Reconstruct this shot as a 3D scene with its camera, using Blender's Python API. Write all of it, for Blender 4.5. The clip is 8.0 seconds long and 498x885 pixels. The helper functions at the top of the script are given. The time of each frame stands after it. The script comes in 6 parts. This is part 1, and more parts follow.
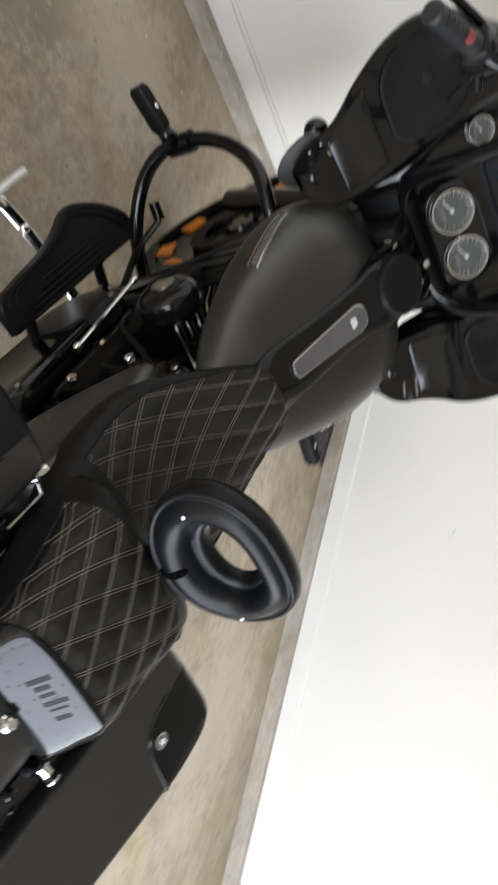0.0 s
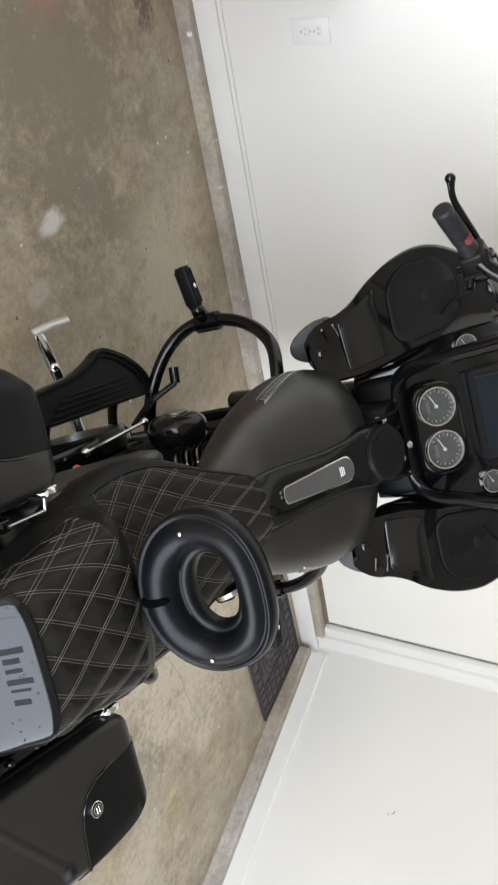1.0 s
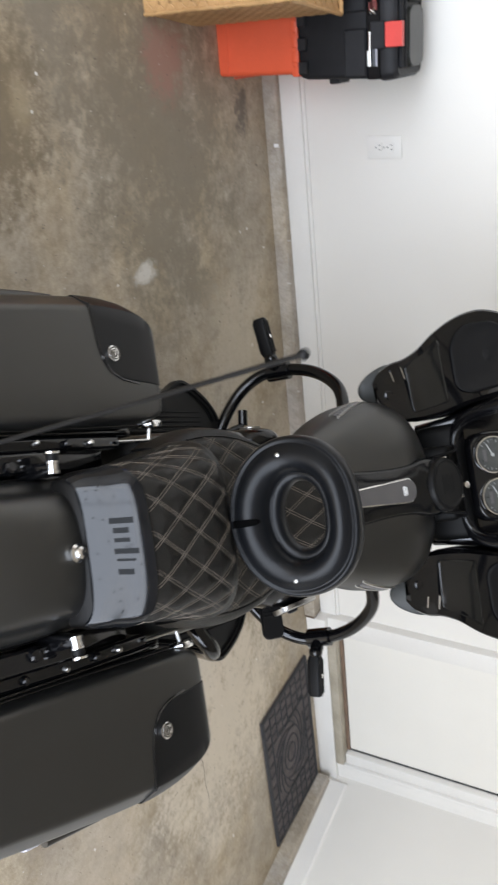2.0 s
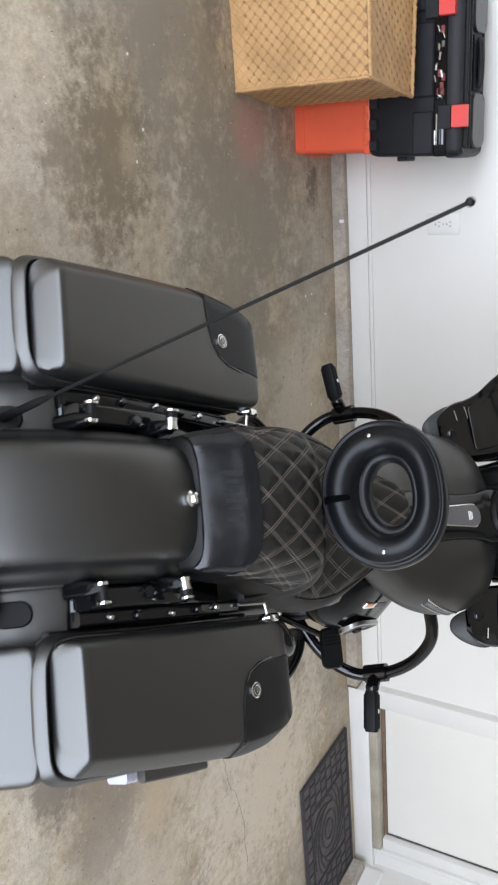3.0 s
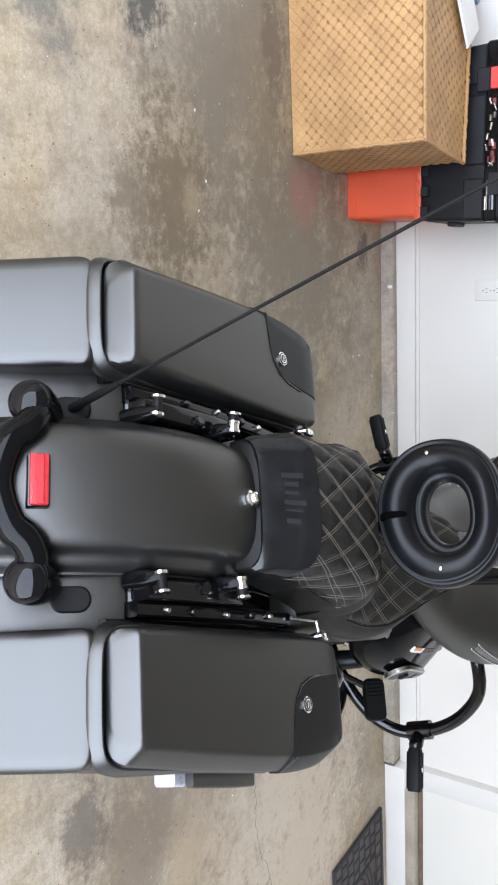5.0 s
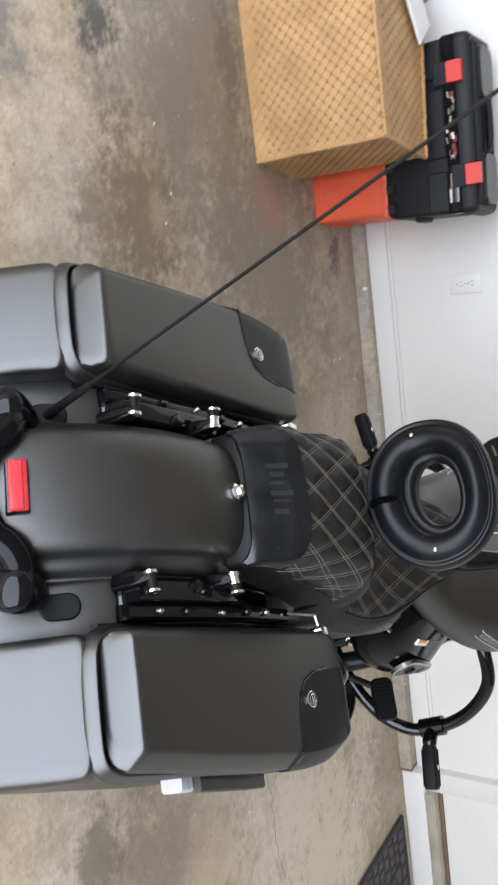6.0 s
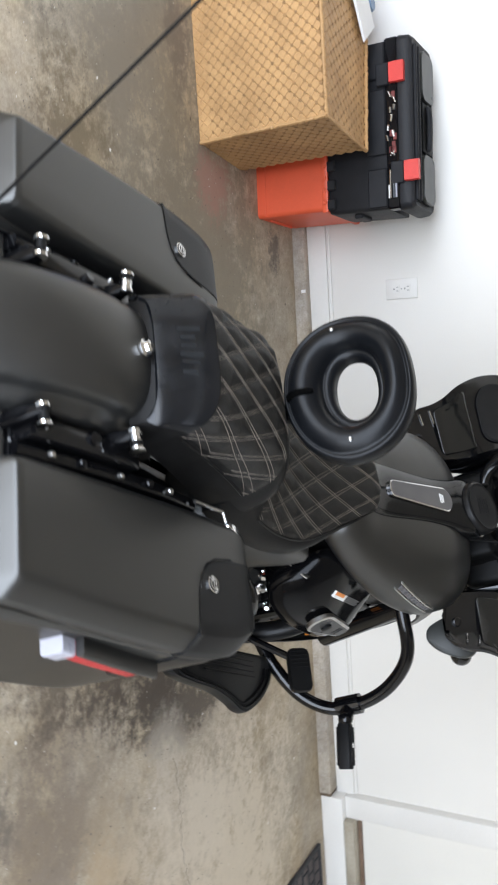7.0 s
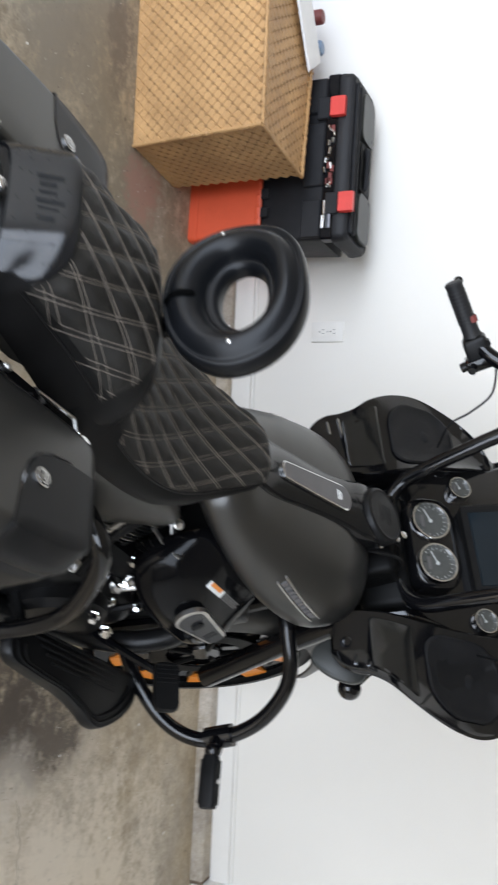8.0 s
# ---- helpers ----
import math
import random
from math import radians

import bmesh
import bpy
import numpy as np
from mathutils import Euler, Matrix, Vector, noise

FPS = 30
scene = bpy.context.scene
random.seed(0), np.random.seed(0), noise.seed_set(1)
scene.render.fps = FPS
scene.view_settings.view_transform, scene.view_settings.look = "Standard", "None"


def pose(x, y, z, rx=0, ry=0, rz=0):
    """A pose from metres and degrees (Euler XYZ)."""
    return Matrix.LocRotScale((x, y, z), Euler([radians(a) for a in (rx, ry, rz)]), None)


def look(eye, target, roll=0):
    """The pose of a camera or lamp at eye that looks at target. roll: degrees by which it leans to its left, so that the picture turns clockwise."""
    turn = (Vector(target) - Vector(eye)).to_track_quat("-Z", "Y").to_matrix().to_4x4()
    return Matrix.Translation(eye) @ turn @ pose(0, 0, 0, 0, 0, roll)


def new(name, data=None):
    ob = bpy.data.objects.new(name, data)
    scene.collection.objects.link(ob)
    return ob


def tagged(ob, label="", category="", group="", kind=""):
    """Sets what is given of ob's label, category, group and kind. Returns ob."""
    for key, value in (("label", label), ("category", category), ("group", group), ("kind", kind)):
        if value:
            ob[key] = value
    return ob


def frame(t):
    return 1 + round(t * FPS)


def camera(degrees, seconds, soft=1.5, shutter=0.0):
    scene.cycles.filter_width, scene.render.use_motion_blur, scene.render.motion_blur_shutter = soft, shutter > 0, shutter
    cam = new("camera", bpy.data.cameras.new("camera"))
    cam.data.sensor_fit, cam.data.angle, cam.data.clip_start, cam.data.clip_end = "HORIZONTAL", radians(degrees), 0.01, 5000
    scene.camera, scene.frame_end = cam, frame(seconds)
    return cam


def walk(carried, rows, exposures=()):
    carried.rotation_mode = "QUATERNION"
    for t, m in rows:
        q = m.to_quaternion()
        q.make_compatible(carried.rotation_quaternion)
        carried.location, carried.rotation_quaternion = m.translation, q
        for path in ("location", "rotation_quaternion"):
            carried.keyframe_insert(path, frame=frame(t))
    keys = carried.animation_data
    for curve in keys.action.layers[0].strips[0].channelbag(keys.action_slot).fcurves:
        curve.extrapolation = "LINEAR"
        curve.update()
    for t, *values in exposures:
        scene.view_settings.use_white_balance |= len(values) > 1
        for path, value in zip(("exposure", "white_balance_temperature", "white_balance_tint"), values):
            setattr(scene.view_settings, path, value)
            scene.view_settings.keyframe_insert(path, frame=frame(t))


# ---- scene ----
cam = camera(32.0, 8.0, soft=2.1, shutter=0.5)
PATH = [
    (0, (-0.965, -0.059, 1.352), (0.684, 0.738, 0.549), 98.7),
    (0.5, (-0.833, -0.254, 1.375), (0.534, 0.968, 0.576), 100.2),
    (1, (-0.818, -0.424, 1.388), (0.381, 0.955, 0.576), 99.2),
    (1.5, (-0.747, -0.599, 1.41), (0.273, 0.918, 0.598), 98.4),
    (2, (-0.578, -0.741, 1.379), (0.256, 0.837, 0.476), 98.6),
    (2.2, (-0.556, -0.781, 1.382), (0.22, 0.805, 0.443), 98.0),
    (3.3, (-0.368, -1.002, 1.353), (0.143, 0.656, 0.357), 97.6),
    (3.5, (-0.334, -1.014, 1.348), (0.125, 0.652, 0.341), 97.7),
    (4, (-0.319, -1.018, 1.341), (0.07, 0.647, 0.304), 97.0),
    (4.5, (-0.313, -1.02, 1.336), (0.065, 0.63, 0.271), 96.3),
    (5.8, (-0.291, -1.01, 1.372), (0.075, 0.638, 0.301), 93.1),
    (6, (-0.261, -1.006, 1.354), (0.059, 0.66, 0.294), 90.1),
    (6.5, (-0.176, -1.007, 1.381), (0.018, 0.704, 0.363), 85.4),
    (7, (0.04, -0.976, 1.367), (0.191, 0.779, 0.419), 90.1),
    (7.5, (0.184, -0.904, 1.359), (0.183, 0.879, 0.453), 91.8),
    (8, (0.33, -0.775, 1.375), (0.206, 1.046, 0.556), 92.2),
]
walk(cam, [(t, look(eye, target, roll)) for t, eye, target, roll in PATH], exposures=[(0, 0.40, 7150, 12), (1, 0.36, 7150, 12), (2, 0.29, 7050, 13), (3.5, 0.40, 6700, 13), (4.5, 0.57, 6650, 13), (6, 0.32, 6900, 14), (6.5, 0.27, 6950, 13), (7, 0.36, 6850, 12), (7.5, 0.38, 6900, 13), (8, 0.22, 6850, 12)])

# ---- world and light ----
world = bpy.data.worlds.new("sky")
scene.world = world
world.use_nodes = True
wn = world.node_tree.nodes
sky = wn.new("ShaderNodeTexSky")
sky.sky_type = "NISHITA"
sky.sun_disc = False
sky.sun_elevation, sky.sun_rotation = radians(48), radians(150)
world.node_tree.links.new(sky.outputs[0], wn["Background"].inputs[0])
wn["Background"].inputs[1].default_value = 0.10

sun_data = bpy.data.lights.new("sun", "SUN")
sun_data.energy, sun_data.angle, sun_data.color = 4.4, radians(0.5), (1.0, 0.92, 0.80)
sun = new("sun", sun_data)
sun.matrix_world = look((4, -6, 9), (1.5, -1.6, 0))

# daylight that comes in through the open garage door
door_light = bpy.data.lights.new("door_daylight", "AREA")
door_light.shape, door_light.size, door_light.size_y = "RECTANGLE", 5.7, 1.95
door_light.energy, door_light.color = 258, (0.705, 0.825, 1.0)
door_lamp = new("door_daylight", door_light)
door_lamp.matrix_world = look((-0.85, -1.93, 1.02), (-0.85, 0, -0.20))

# ---- materials ----


def material(name, color, rough=0.5, metal=0.0, vary=0.12, scale=12.0, fine=180.0, bump=0.05, coat=0.0, tint=None, spec=0.5):
    """A surface with coarse and fine variation of colour, gloss and relief."""
    m = bpy.data.materials.new(name)
    m.use_nodes = True
    n, l = m.node_tree.nodes, m.node_tree.links
    b = n["Principled BSDF"]
    b.inputs["Roughness"].default_value, b.inputs["Metallic"].default_value = rough, metal
    b.inputs["Coat Weight"].default_value, b.inputs["Coat Roughness"].default_value = coat, 0.06
    b.inputs["Specular IOR Level"].default_value = spec
    co = n.new("ShaderNodeTexCoord")
    big, small = n.new("ShaderNodeTexNoise"), n.new("ShaderNodeTexNoise")
    for tex, s, d in ((big, scale, 5), (small, fine, 3)):
        tex.inputs["Scale"].default_value, tex.inputs["Detail"].default_value = s, d
        l.new(co.outputs["Object"], tex.inputs["Vector"])
    add = n.new("ShaderNodeMath")
    add.operation = "MULTIPLY_ADD"
    add.inputs[1].default_value = 0.4
    l.new(small.outputs["Fac"], add.inputs[0])
    l.new(big.outputs["Fac"], add.inputs[2])
    ramp = n.new("ShaderNodeValToRGB")
    c = Vector(color)
    lo, hi = c * (1 - vary), (Vector(tint) if tint else c * (1 + vary))
    ramp.color_ramp.elements[0].position, ramp.color_ramp.elements[1].position = 0.45, 0.95
    ramp.color_ramp.elements[0].color, ramp.color_ramp.elements[1].color = (*lo, 1), (*hi, 1)
    l.new(add.outputs[0], ramp.inputs["Fac"])
    l.new(ramp.outputs["Color"], b.inputs["Base Color"])
    gloss = n.new("ShaderNodeMapRange")
    gloss.inputs["To Min"].default_value, gloss.inputs["To Max"].default_value = max(0.02, rough - 0.08), min(1, rough + 0.08)
    l.new(big.outputs["Fac"], gloss.inputs["Value"])
    l.new(gloss.outputs[0], b.inputs["Roughness"])
    if bump:
        bp = n.new("ShaderNodeBump")
        bp.inputs["Strength"].default_value, bp.inputs["Distance"].default_value = bump, 0.002
        l.new(small.outputs["Fac"], bp.inputs["Height"])
        l.new(bp.outputs["Normal"], b.inputs["Normal"])
    return m


DENIM = material("matte_grey_paint", (0.0795, 0.0785, 0.0755), 0.375, 0.92, 0.05, 6, 900, 0.02)
GLOSS = material("gloss_black", (0.0035, 0.0035, 0.004), 0.1, 0.0, 0.2, 9, 400, 0.0, spec=0.5)
SATIN = material("satin_black", (0.006, 0.006, 0.0062), 0.38, 0.0, 0.2, 12, 300, 0.04, spec=0.18)
DARKPLASTIC = material("dull_black_plastic", (0.004, 0.004, 0.004), 0.5, 0.0, 0.2, 20, 300, 0.05, spec=0.1)
FRAME = material("powder_coat", (0.003, 0.003, 0.0035), 0.10, 0.0, 0.2, 12, 500, 0.0, spec=0.4)
RUBBER = material("rubber", (0.0045, 0.0045, 0.0047), 0.5, 0.0, 0.25, 20, 500, 0.1, spec=0.15)
LEATHER = material("black_leather", (0.0058, 0.0055, 0.0053), 0.42, 0.0, 0.25, 18, 420, 0.2, spec=0.13)
QUILT = material("quilted_leather", (0.0150, 0.0138, 0.0122), 0.5, 0.0, 0.3, 22, 500, 0.3, spec=0.17)
PAD = material("padded_vinyl", (0.0042, 0.0046, 0.0054), 0.32, 0.0, 0.15, 20, 600, 0.05, spec=0.18)
LACQUER = material("black_lacquer", (0.0028, 0.0028, 0.0032), 0.11, 0.0, 0.2, 12, 300, 0.0, spec=0.13)
STRAP = material("ostrich_leather", (0.0045, 0.005, 0.006), 0.11, 0.0, 0.2, 30, 420, 0.012, spec=0.36)
CHROME = material("chrome", (0.82, 0.82, 0.82), 0.08, 1.0, 0.05, 20, 300, 0.0)
STEEL = material("brushed_steel", (0.5, 0.49, 0.47), 0.3, 1.0, 0.12, 30, 400, 0.04)
GREYTRIM = material("grey_inlay", (0.10, 0.095, 0.095), 0.35, 0.2, 0.1, 20, 400, 0.02)
GREYPLASTIC = material("grey_plastic", (0.055, 0.062, 0.068), 0.35, 0.0, 0.1, 20, 300, 0.03)
THREAD = material("tan_thread", (0.20, 0.168, 0.138), 0.8, 0.0, 0.2, 60, 900, 0.1)
ORANGE = material("orange_paint", (0.75, 0.24, 0.03), 0.35, 0.0, 0.1, 20, 300, 0.02)
RED = material("red_lens", (0.36, 0.008, 0.014), 0.35, 0.0, 0.25, 120, 700, 0.6, coat=0.15)
WHITE = material("white_print", (0.75, 0.75, 0.73), 0.5, 0.0, 0.05, 40, 300, 0.0)
DIAL = material("dial_face", (0.05, 0.052, 0.049), 0.3, 0.0, 0.2, 60, 300, 0.0)
SCREEN = material("screen_glass", (0.008, 0.013, 0.017), 0.12, 0.0, 0.1, 20, 300, 0.0, spec=0.35)
MESH = material("speaker_cloth", (0.006, 0.006, 0.0065), 0.6, 0.0, 0.2, 60, 900, 0.4, spec=0.2)
ENGINE = material("engine_black", (0.006, 0.006, 0.0062), 0.35, 0.0, 0.25, 30, 300, 0.1, spec=0.2)
TYRE = material("tyre", (0.025, 0.025, 0.025), 0.75, 0.0, 0.3, 25, 200, 0.3)
PAINTWALL = material("white_wall_paint", (0.80, 0.770, 0.715), 0.55, 0.0, 0.03, 1.5, 220, 0.10)
TRIM = material("white_trim_paint", (0.81, 0.785, 0.74), 0.4, 0.0, 0.03, 5, 120, 0.06)
DOORPAINT = material("door_paint", (0.81, 0.78, 0.715), 0.38, 0.0, 0.02, 3, 90, 0.05)
SILLWOOD = material("sill_wood", (0.42, 0.36, 0.27), 0.5, 0.0, 0.25, 8, 90, 0.15, tint=(0.50, 0.45, 0.36))
ENDWOOD = material("dark_end_grain", (0.13, 0.09, 0.06), 0.7, 0.0, 0.3, 40, 200, 0.2)
WEATHERSTRIP = material("door_weatherstrip", (0.17, 0.11, 0.075), 0.6, 0.0, 0.3, 20, 120, 0.1)
WICKER = material("woven_rush", (0.43, 0.236, 0.096), 0.55, 0.0, 0.22, 9, 160, 0.3, tint=(0.54, 0.315, 0.135))
# darker copies of the rush: shade between and under the strands, as colour
WICKERGAPSHADE = material("rush_gap_shade", (0.27, 0.148, 0.06), 0.8, 0.0, 0.3, 30, 160, 0.2)
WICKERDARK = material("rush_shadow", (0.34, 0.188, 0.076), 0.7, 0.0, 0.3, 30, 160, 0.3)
CRATE = material("orange_plastic", (0.8, 0.112, 0.045), 0.42, 0.0, 0.06, 8, 160, 0.06)
TOOLBLACK = material("black_plastic", (0.015, 0.015, 0.0165), 0.5, 0.0, 0.2, 25, 300, 0.2, spec=0.22)
GRIPRED = material("faded_red_print", (0.16, 0.03, 0.025), 0.6, 0.0, 0.1, 20, 200, 0.04)
LIDGREY = material("smoked_plastic", (0.03, 0.03, 0.026), 0.3, 0.0, 0.1, 20, 300, 0.02, spec=0.25)
SOCKETSLOT = material("socket_slot", (0.30, 0.29, 0.27), 0.7)
ZINC = material("cast_zinc", (0.70, 0.70, 0.68), 0.42, 0.6, 0.1, 30, 300, 0.03)
LATCHRED = material("red_plastic", (0.62, 0.05, 0.04), 0.4, 0.0, 0.08, 20, 200, 0.04)
BLUEPLASTIC = material("blue_plastic", (0.05, 0.18, 0.55), 0.4, 0.0, 0.08, 20, 200, 0.05)
PALEBLUE = material("pale_blue_plastic", (0.15, 0.23, 0.35), 0.4, 0.0, 0.08, 20, 200, 0.05)
PALELENS = material("pale_lens", (0.34, 0.34, 0.38), 0.3, 0.0, 0.05, 20, 300, 0.0)
PAPER = material("white_paper", (0.78, 0.77, 0.76), 0.7, 0.0, 0.03, 20, 300, 0.03)
PLATE = material("outlet_plastic", (0.80, 0.775, 0.73), 0.5, 0.0, 0.02, 20, 200, 0.0)
EMBOSS = material("embossed_leather", (0.0045, 0.005, 0.0055), 0.5, 0.0, 0.2, 40, 300, 0.2, spec=0.15)
GRIPGREY = material("grey_rubber", (0.016, 0.016, 0.017), 0.5, 0.0, 0.2, 20, 300, 0.1, spec=0.3)
DEFLECTOR = material("dark_deflector_plastic", (0.030, 0.031, 0.029), 0.42, 0.0, 0.15, 20, 300, 0.05, spec=0.3)
CONSOLE = material("console_black", (0.005, 0.005, 0.0052), 0.13, 0.0, 0.2, 12, 300, 0.02, spec=0.3)
TICKS = material("dial_print", (0.36, 0.37, 0.36), 0.5)
BADGEDARK = material("dark_badge_metal", (0.045, 0.045, 0.047), 0.3, 0.6, 0.1, 20, 300, 0.02)
DOORBLACK = material("storage_door_black", (0.008, 0.008, 0.0075), 0.16, 0.0, 0.2, 10, 300, 0.02, spec=0.5)
SLOTDARK = material("slot_darkness", (0.0012, 0.0012, 0.0012), 0.9, 0.0, 0.1, 20, 300, 0.0, spec=0.02)
SLOT = material("dark_slot", (0.03, 0.03, 0.03), 0.7)
MATRUBBER = material("mat_rubber", (0.028, 0.027, 0.029), 0.75, 0.0, 0.3, 30, 260, 0.3)
MATSTONE = material("mat_print", (0.09, 0.075, 0.072), 0.85, 0.0, 0.5, 22, 300, 0.4)
SMOKE = material("smoked_lens", (0.003, 0.003, 0.004), 0.07, 0.0, 0.1, 20, 300, 0.0, spec=0.22)


def concrete(name, base, patches=True):
    """Old garage slab: mottled, trowelled, with oil stains, pale spots and broad lighter and darker patches."""
    m = bpy.data.materials.new(name)
    m.use_nodes = True
    n, l = m.node_tree.nodes, m.node_tree.links
    b = n["Principled BSDF"]
    co = n.new("ShaderNodeTexCoord")

    def tex(s, d, rough=0.6, stretch=(1, 1, 1)):
        mp = n.new("ShaderNodeMapping")
        mp.inputs["Scale"].default_value = stretch
        l.new(co.outputs["Object"], mp.inputs["Vector"])
        t = n.new("ShaderNodeTexNoise")
        t.inputs["Scale"].default_value, t.inputs["Detail"].default_value, t.inputs["Roughness"].default_value = s, d, rough
        l.new(mp.outputs[0], t.inputs["Vector"])
        return t.outputs["Fac"]

    def ramp(fac, stops):
        r = n.new("ShaderNodeValToRGB")
        e = r.color_ramp.elements
        e[0].position, e[0].color = stops[0][0], (*stops[0][1], 1)
        e[1].position, e[1].color = stops[-1][0], (*stops[-1][1], 1)
        for p, c in stops[1:-1]:
            k = e.new(p)
            k.color = (*c, 1)
        l.new(fac, r.inputs["Fac"])
        return r.outputs["Color"]

    def mix(a, c, fac, mode="MIX"):
        x = n.new("ShaderNodeMix")
        x.data_type, x.blend_type = "RGBA", mode
        for sock, v in ((x.inputs["Factor"], fac), (x.inputs["A"], a), (x.inputs["B"], c)):
            if hasattr(v, "is_linked"):
                l.new(v, sock)
            else:
                sock.default_value = v
        return x.outputs["Result"]

    c = Vector(base)
    col = ramp(tex(1.6, 8, 0.62), [(0.3, c * 0.78), (0.5, c), (0.7, c * 1.22)])
    col = mix(col, ramp(tex(9, 6, 0.7, (1, 0.7, 1)), [(0.35, (0.62, 0.58, 0.52)), (0.6, (1.04, 1.03, 1.0))]), 0.55, "MULTIPLY")
    col = mix(col, ramp(tex(60, 4, 0.7), [(0.3, (0.72, 0.70, 0.66)), (0.6, (1.06, 1.06, 1.06))]), 0.6, "MULTIPLY")
    col = mix(col, ramp(tex(190, 3, 0.7), [(0.32, (0.74, 0.72, 0.69)), (0.62, (1.10, 1.10, 1.09))]), 0.6, "MULTIPLY")
    col = mix(col, ramp(tex(2.6, 5, 0.6, (0.8, 1.2, 1)), [(0.42, (1.02, 1.02, 1.03)), (0.62, (1.0, 0.93, 0.80))]), 0.9, "MULTIPLY")
    col = mix(col, ramp(tex(19, 7, 0.75), [(0.40, (0.80, 0.77, 0.72)), (0.50, (1.0, 1.0, 1.0)), (0.70, (1.12, 1.11, 1.09))]), 0.6, "MULTIPLY")
    if patches:
        for x, y, sx, sy, dark, amount in SLAB_PATCHES:
            mp = n.new("ShaderNodeMapping")
            mp.vector_type = "TEXTURE"
            mp.inputs["Location"].default_value, mp.inputs["Scale"].default_value = (x, y, 0), (sx, sy, 1)
            l.new(co.outputs["Object"], mp.inputs["Vector"])
            g = n.new("ShaderNodeTexGradient")
            g.gradient_type = "SPHERICAL"
            l.new(mp.outputs[0], g.inputs["Vector"])
            patch = n.new("ShaderNodeMath")
            patch.operation = "MULTIPLY_ADD"
            patch.inputs[1].default_value = 2.1
            l.new(tex(5.5, 9, 0.72), patch.inputs[0])
            l.new(g.outputs["Fac"], patch.inputs[2])
            grit = n.new("ShaderNodeMath")
            grit.operation = "MULTIPLY_ADD"
            grit.inputs[1].default_value = 1.6
            l.new(tex(34, 5, 0.75), grit.inputs[0])
            l.new(patch.outputs[0], grit.inputs[2])
            span = n.new("ShaderNodeMapRange")
            span.inputs["From Min"].default_value, span.inputs["From Max"].default_value = 2.12, 2.58
            l.new(grit.outputs[0], span.inputs["Value"])
            fade = n.new("ShaderNodeMath")
            fade.operation = "MULTIPLY"
            l.new(span.outputs[0], fade.inputs[0])
            inside = n.new("ShaderNodeMapRange")
            inside.inputs["From Max"].default_value = 0.40
            inside.inputs["To Max"].default_value = amount
            l.new(g.outputs["Fac"], inside.inputs["Value"])
            l.new(inside.outputs[0], fade.inputs[1])
            mask = fade.outputs[0]
            col = mix(col, (*dark, 1), mask, "MIX")
        for size, near, share, tone in ((13.0, 0.055, 0.72, (0.80, 0.78, 0.74, 1)), (17.0, 0.05, 0.70, (0.07, 0.06, 0.05, 1)), (6.0, 0.03, 0.5, (0.13, 0.10, 0.075, 1)), (42.0, 0.10, 0.74, (0.15, 0.125, 0.10, 1)), (75.0, 0.12, 0.80, (0.11, 0.09, 0.07, 1)), (58.0, 0.09, 0.85, (0.66, 0.62, 0.56, 1))):
            v = n.new("ShaderNodeTexVoronoi")
            v.inputs["Scale"].default_value = size
            warp = n.new("ShaderNodeMix")
            warp.data_type, warp.blend_type = "RGBA", "ADD"
            warp.inputs["Factor"].default_value = 0.02
            l.new(co.outputs["Object"], warp.inputs["A"])
            wob = n.new("ShaderNodeTexNoise")
            wob.inputs["Scale"].default_value = 40
            l.new(co.outputs["Object"], wob.inputs["Vector"])
            l.new(wob.outputs["Color"], warp.inputs["B"])
            l.new(warp.outputs["Result"], v.inputs["Vector"])
            close, pick, both = n.new("ShaderNodeMath"), n.new("ShaderNodeMath"), n.new("ShaderNodeMath")
            close.operation, pick.operation, both.operation = "LESS_THAN", "GREATER_THAN", "MULTIPLY"
            close.inputs[1].default_value, pick.inputs[1].default_value = near, share
            parts = n.new("ShaderNodeSeparateColor")
            l.new(v.outputs["Color"], parts.inputs[0])
            l.new(v.outputs["Distance"], close.inputs[0])
            l.new(parts.outputs[0], pick.inputs[0])
            l.new(close.outputs[0], both.inputs[0])
            l.new(pick.outputs[0], both.inputs[1])
            col = mix(col, tone, both.outputs[0])
    l.new(col, b.inputs["Base Color"])
    b.inputs["Roughness"].default_value = 0.62
    bp = n.new("ShaderNodeBump")
    bp.inputs["Strength"].default_value, bp.inputs["Distance"].default_value = 0.25, 0.004
    l.new(tex(90, 6, 0.7), bp.inputs["Height"])
    l.new(bp.outputs["Normal"], b.inputs["Normal"])
    return m


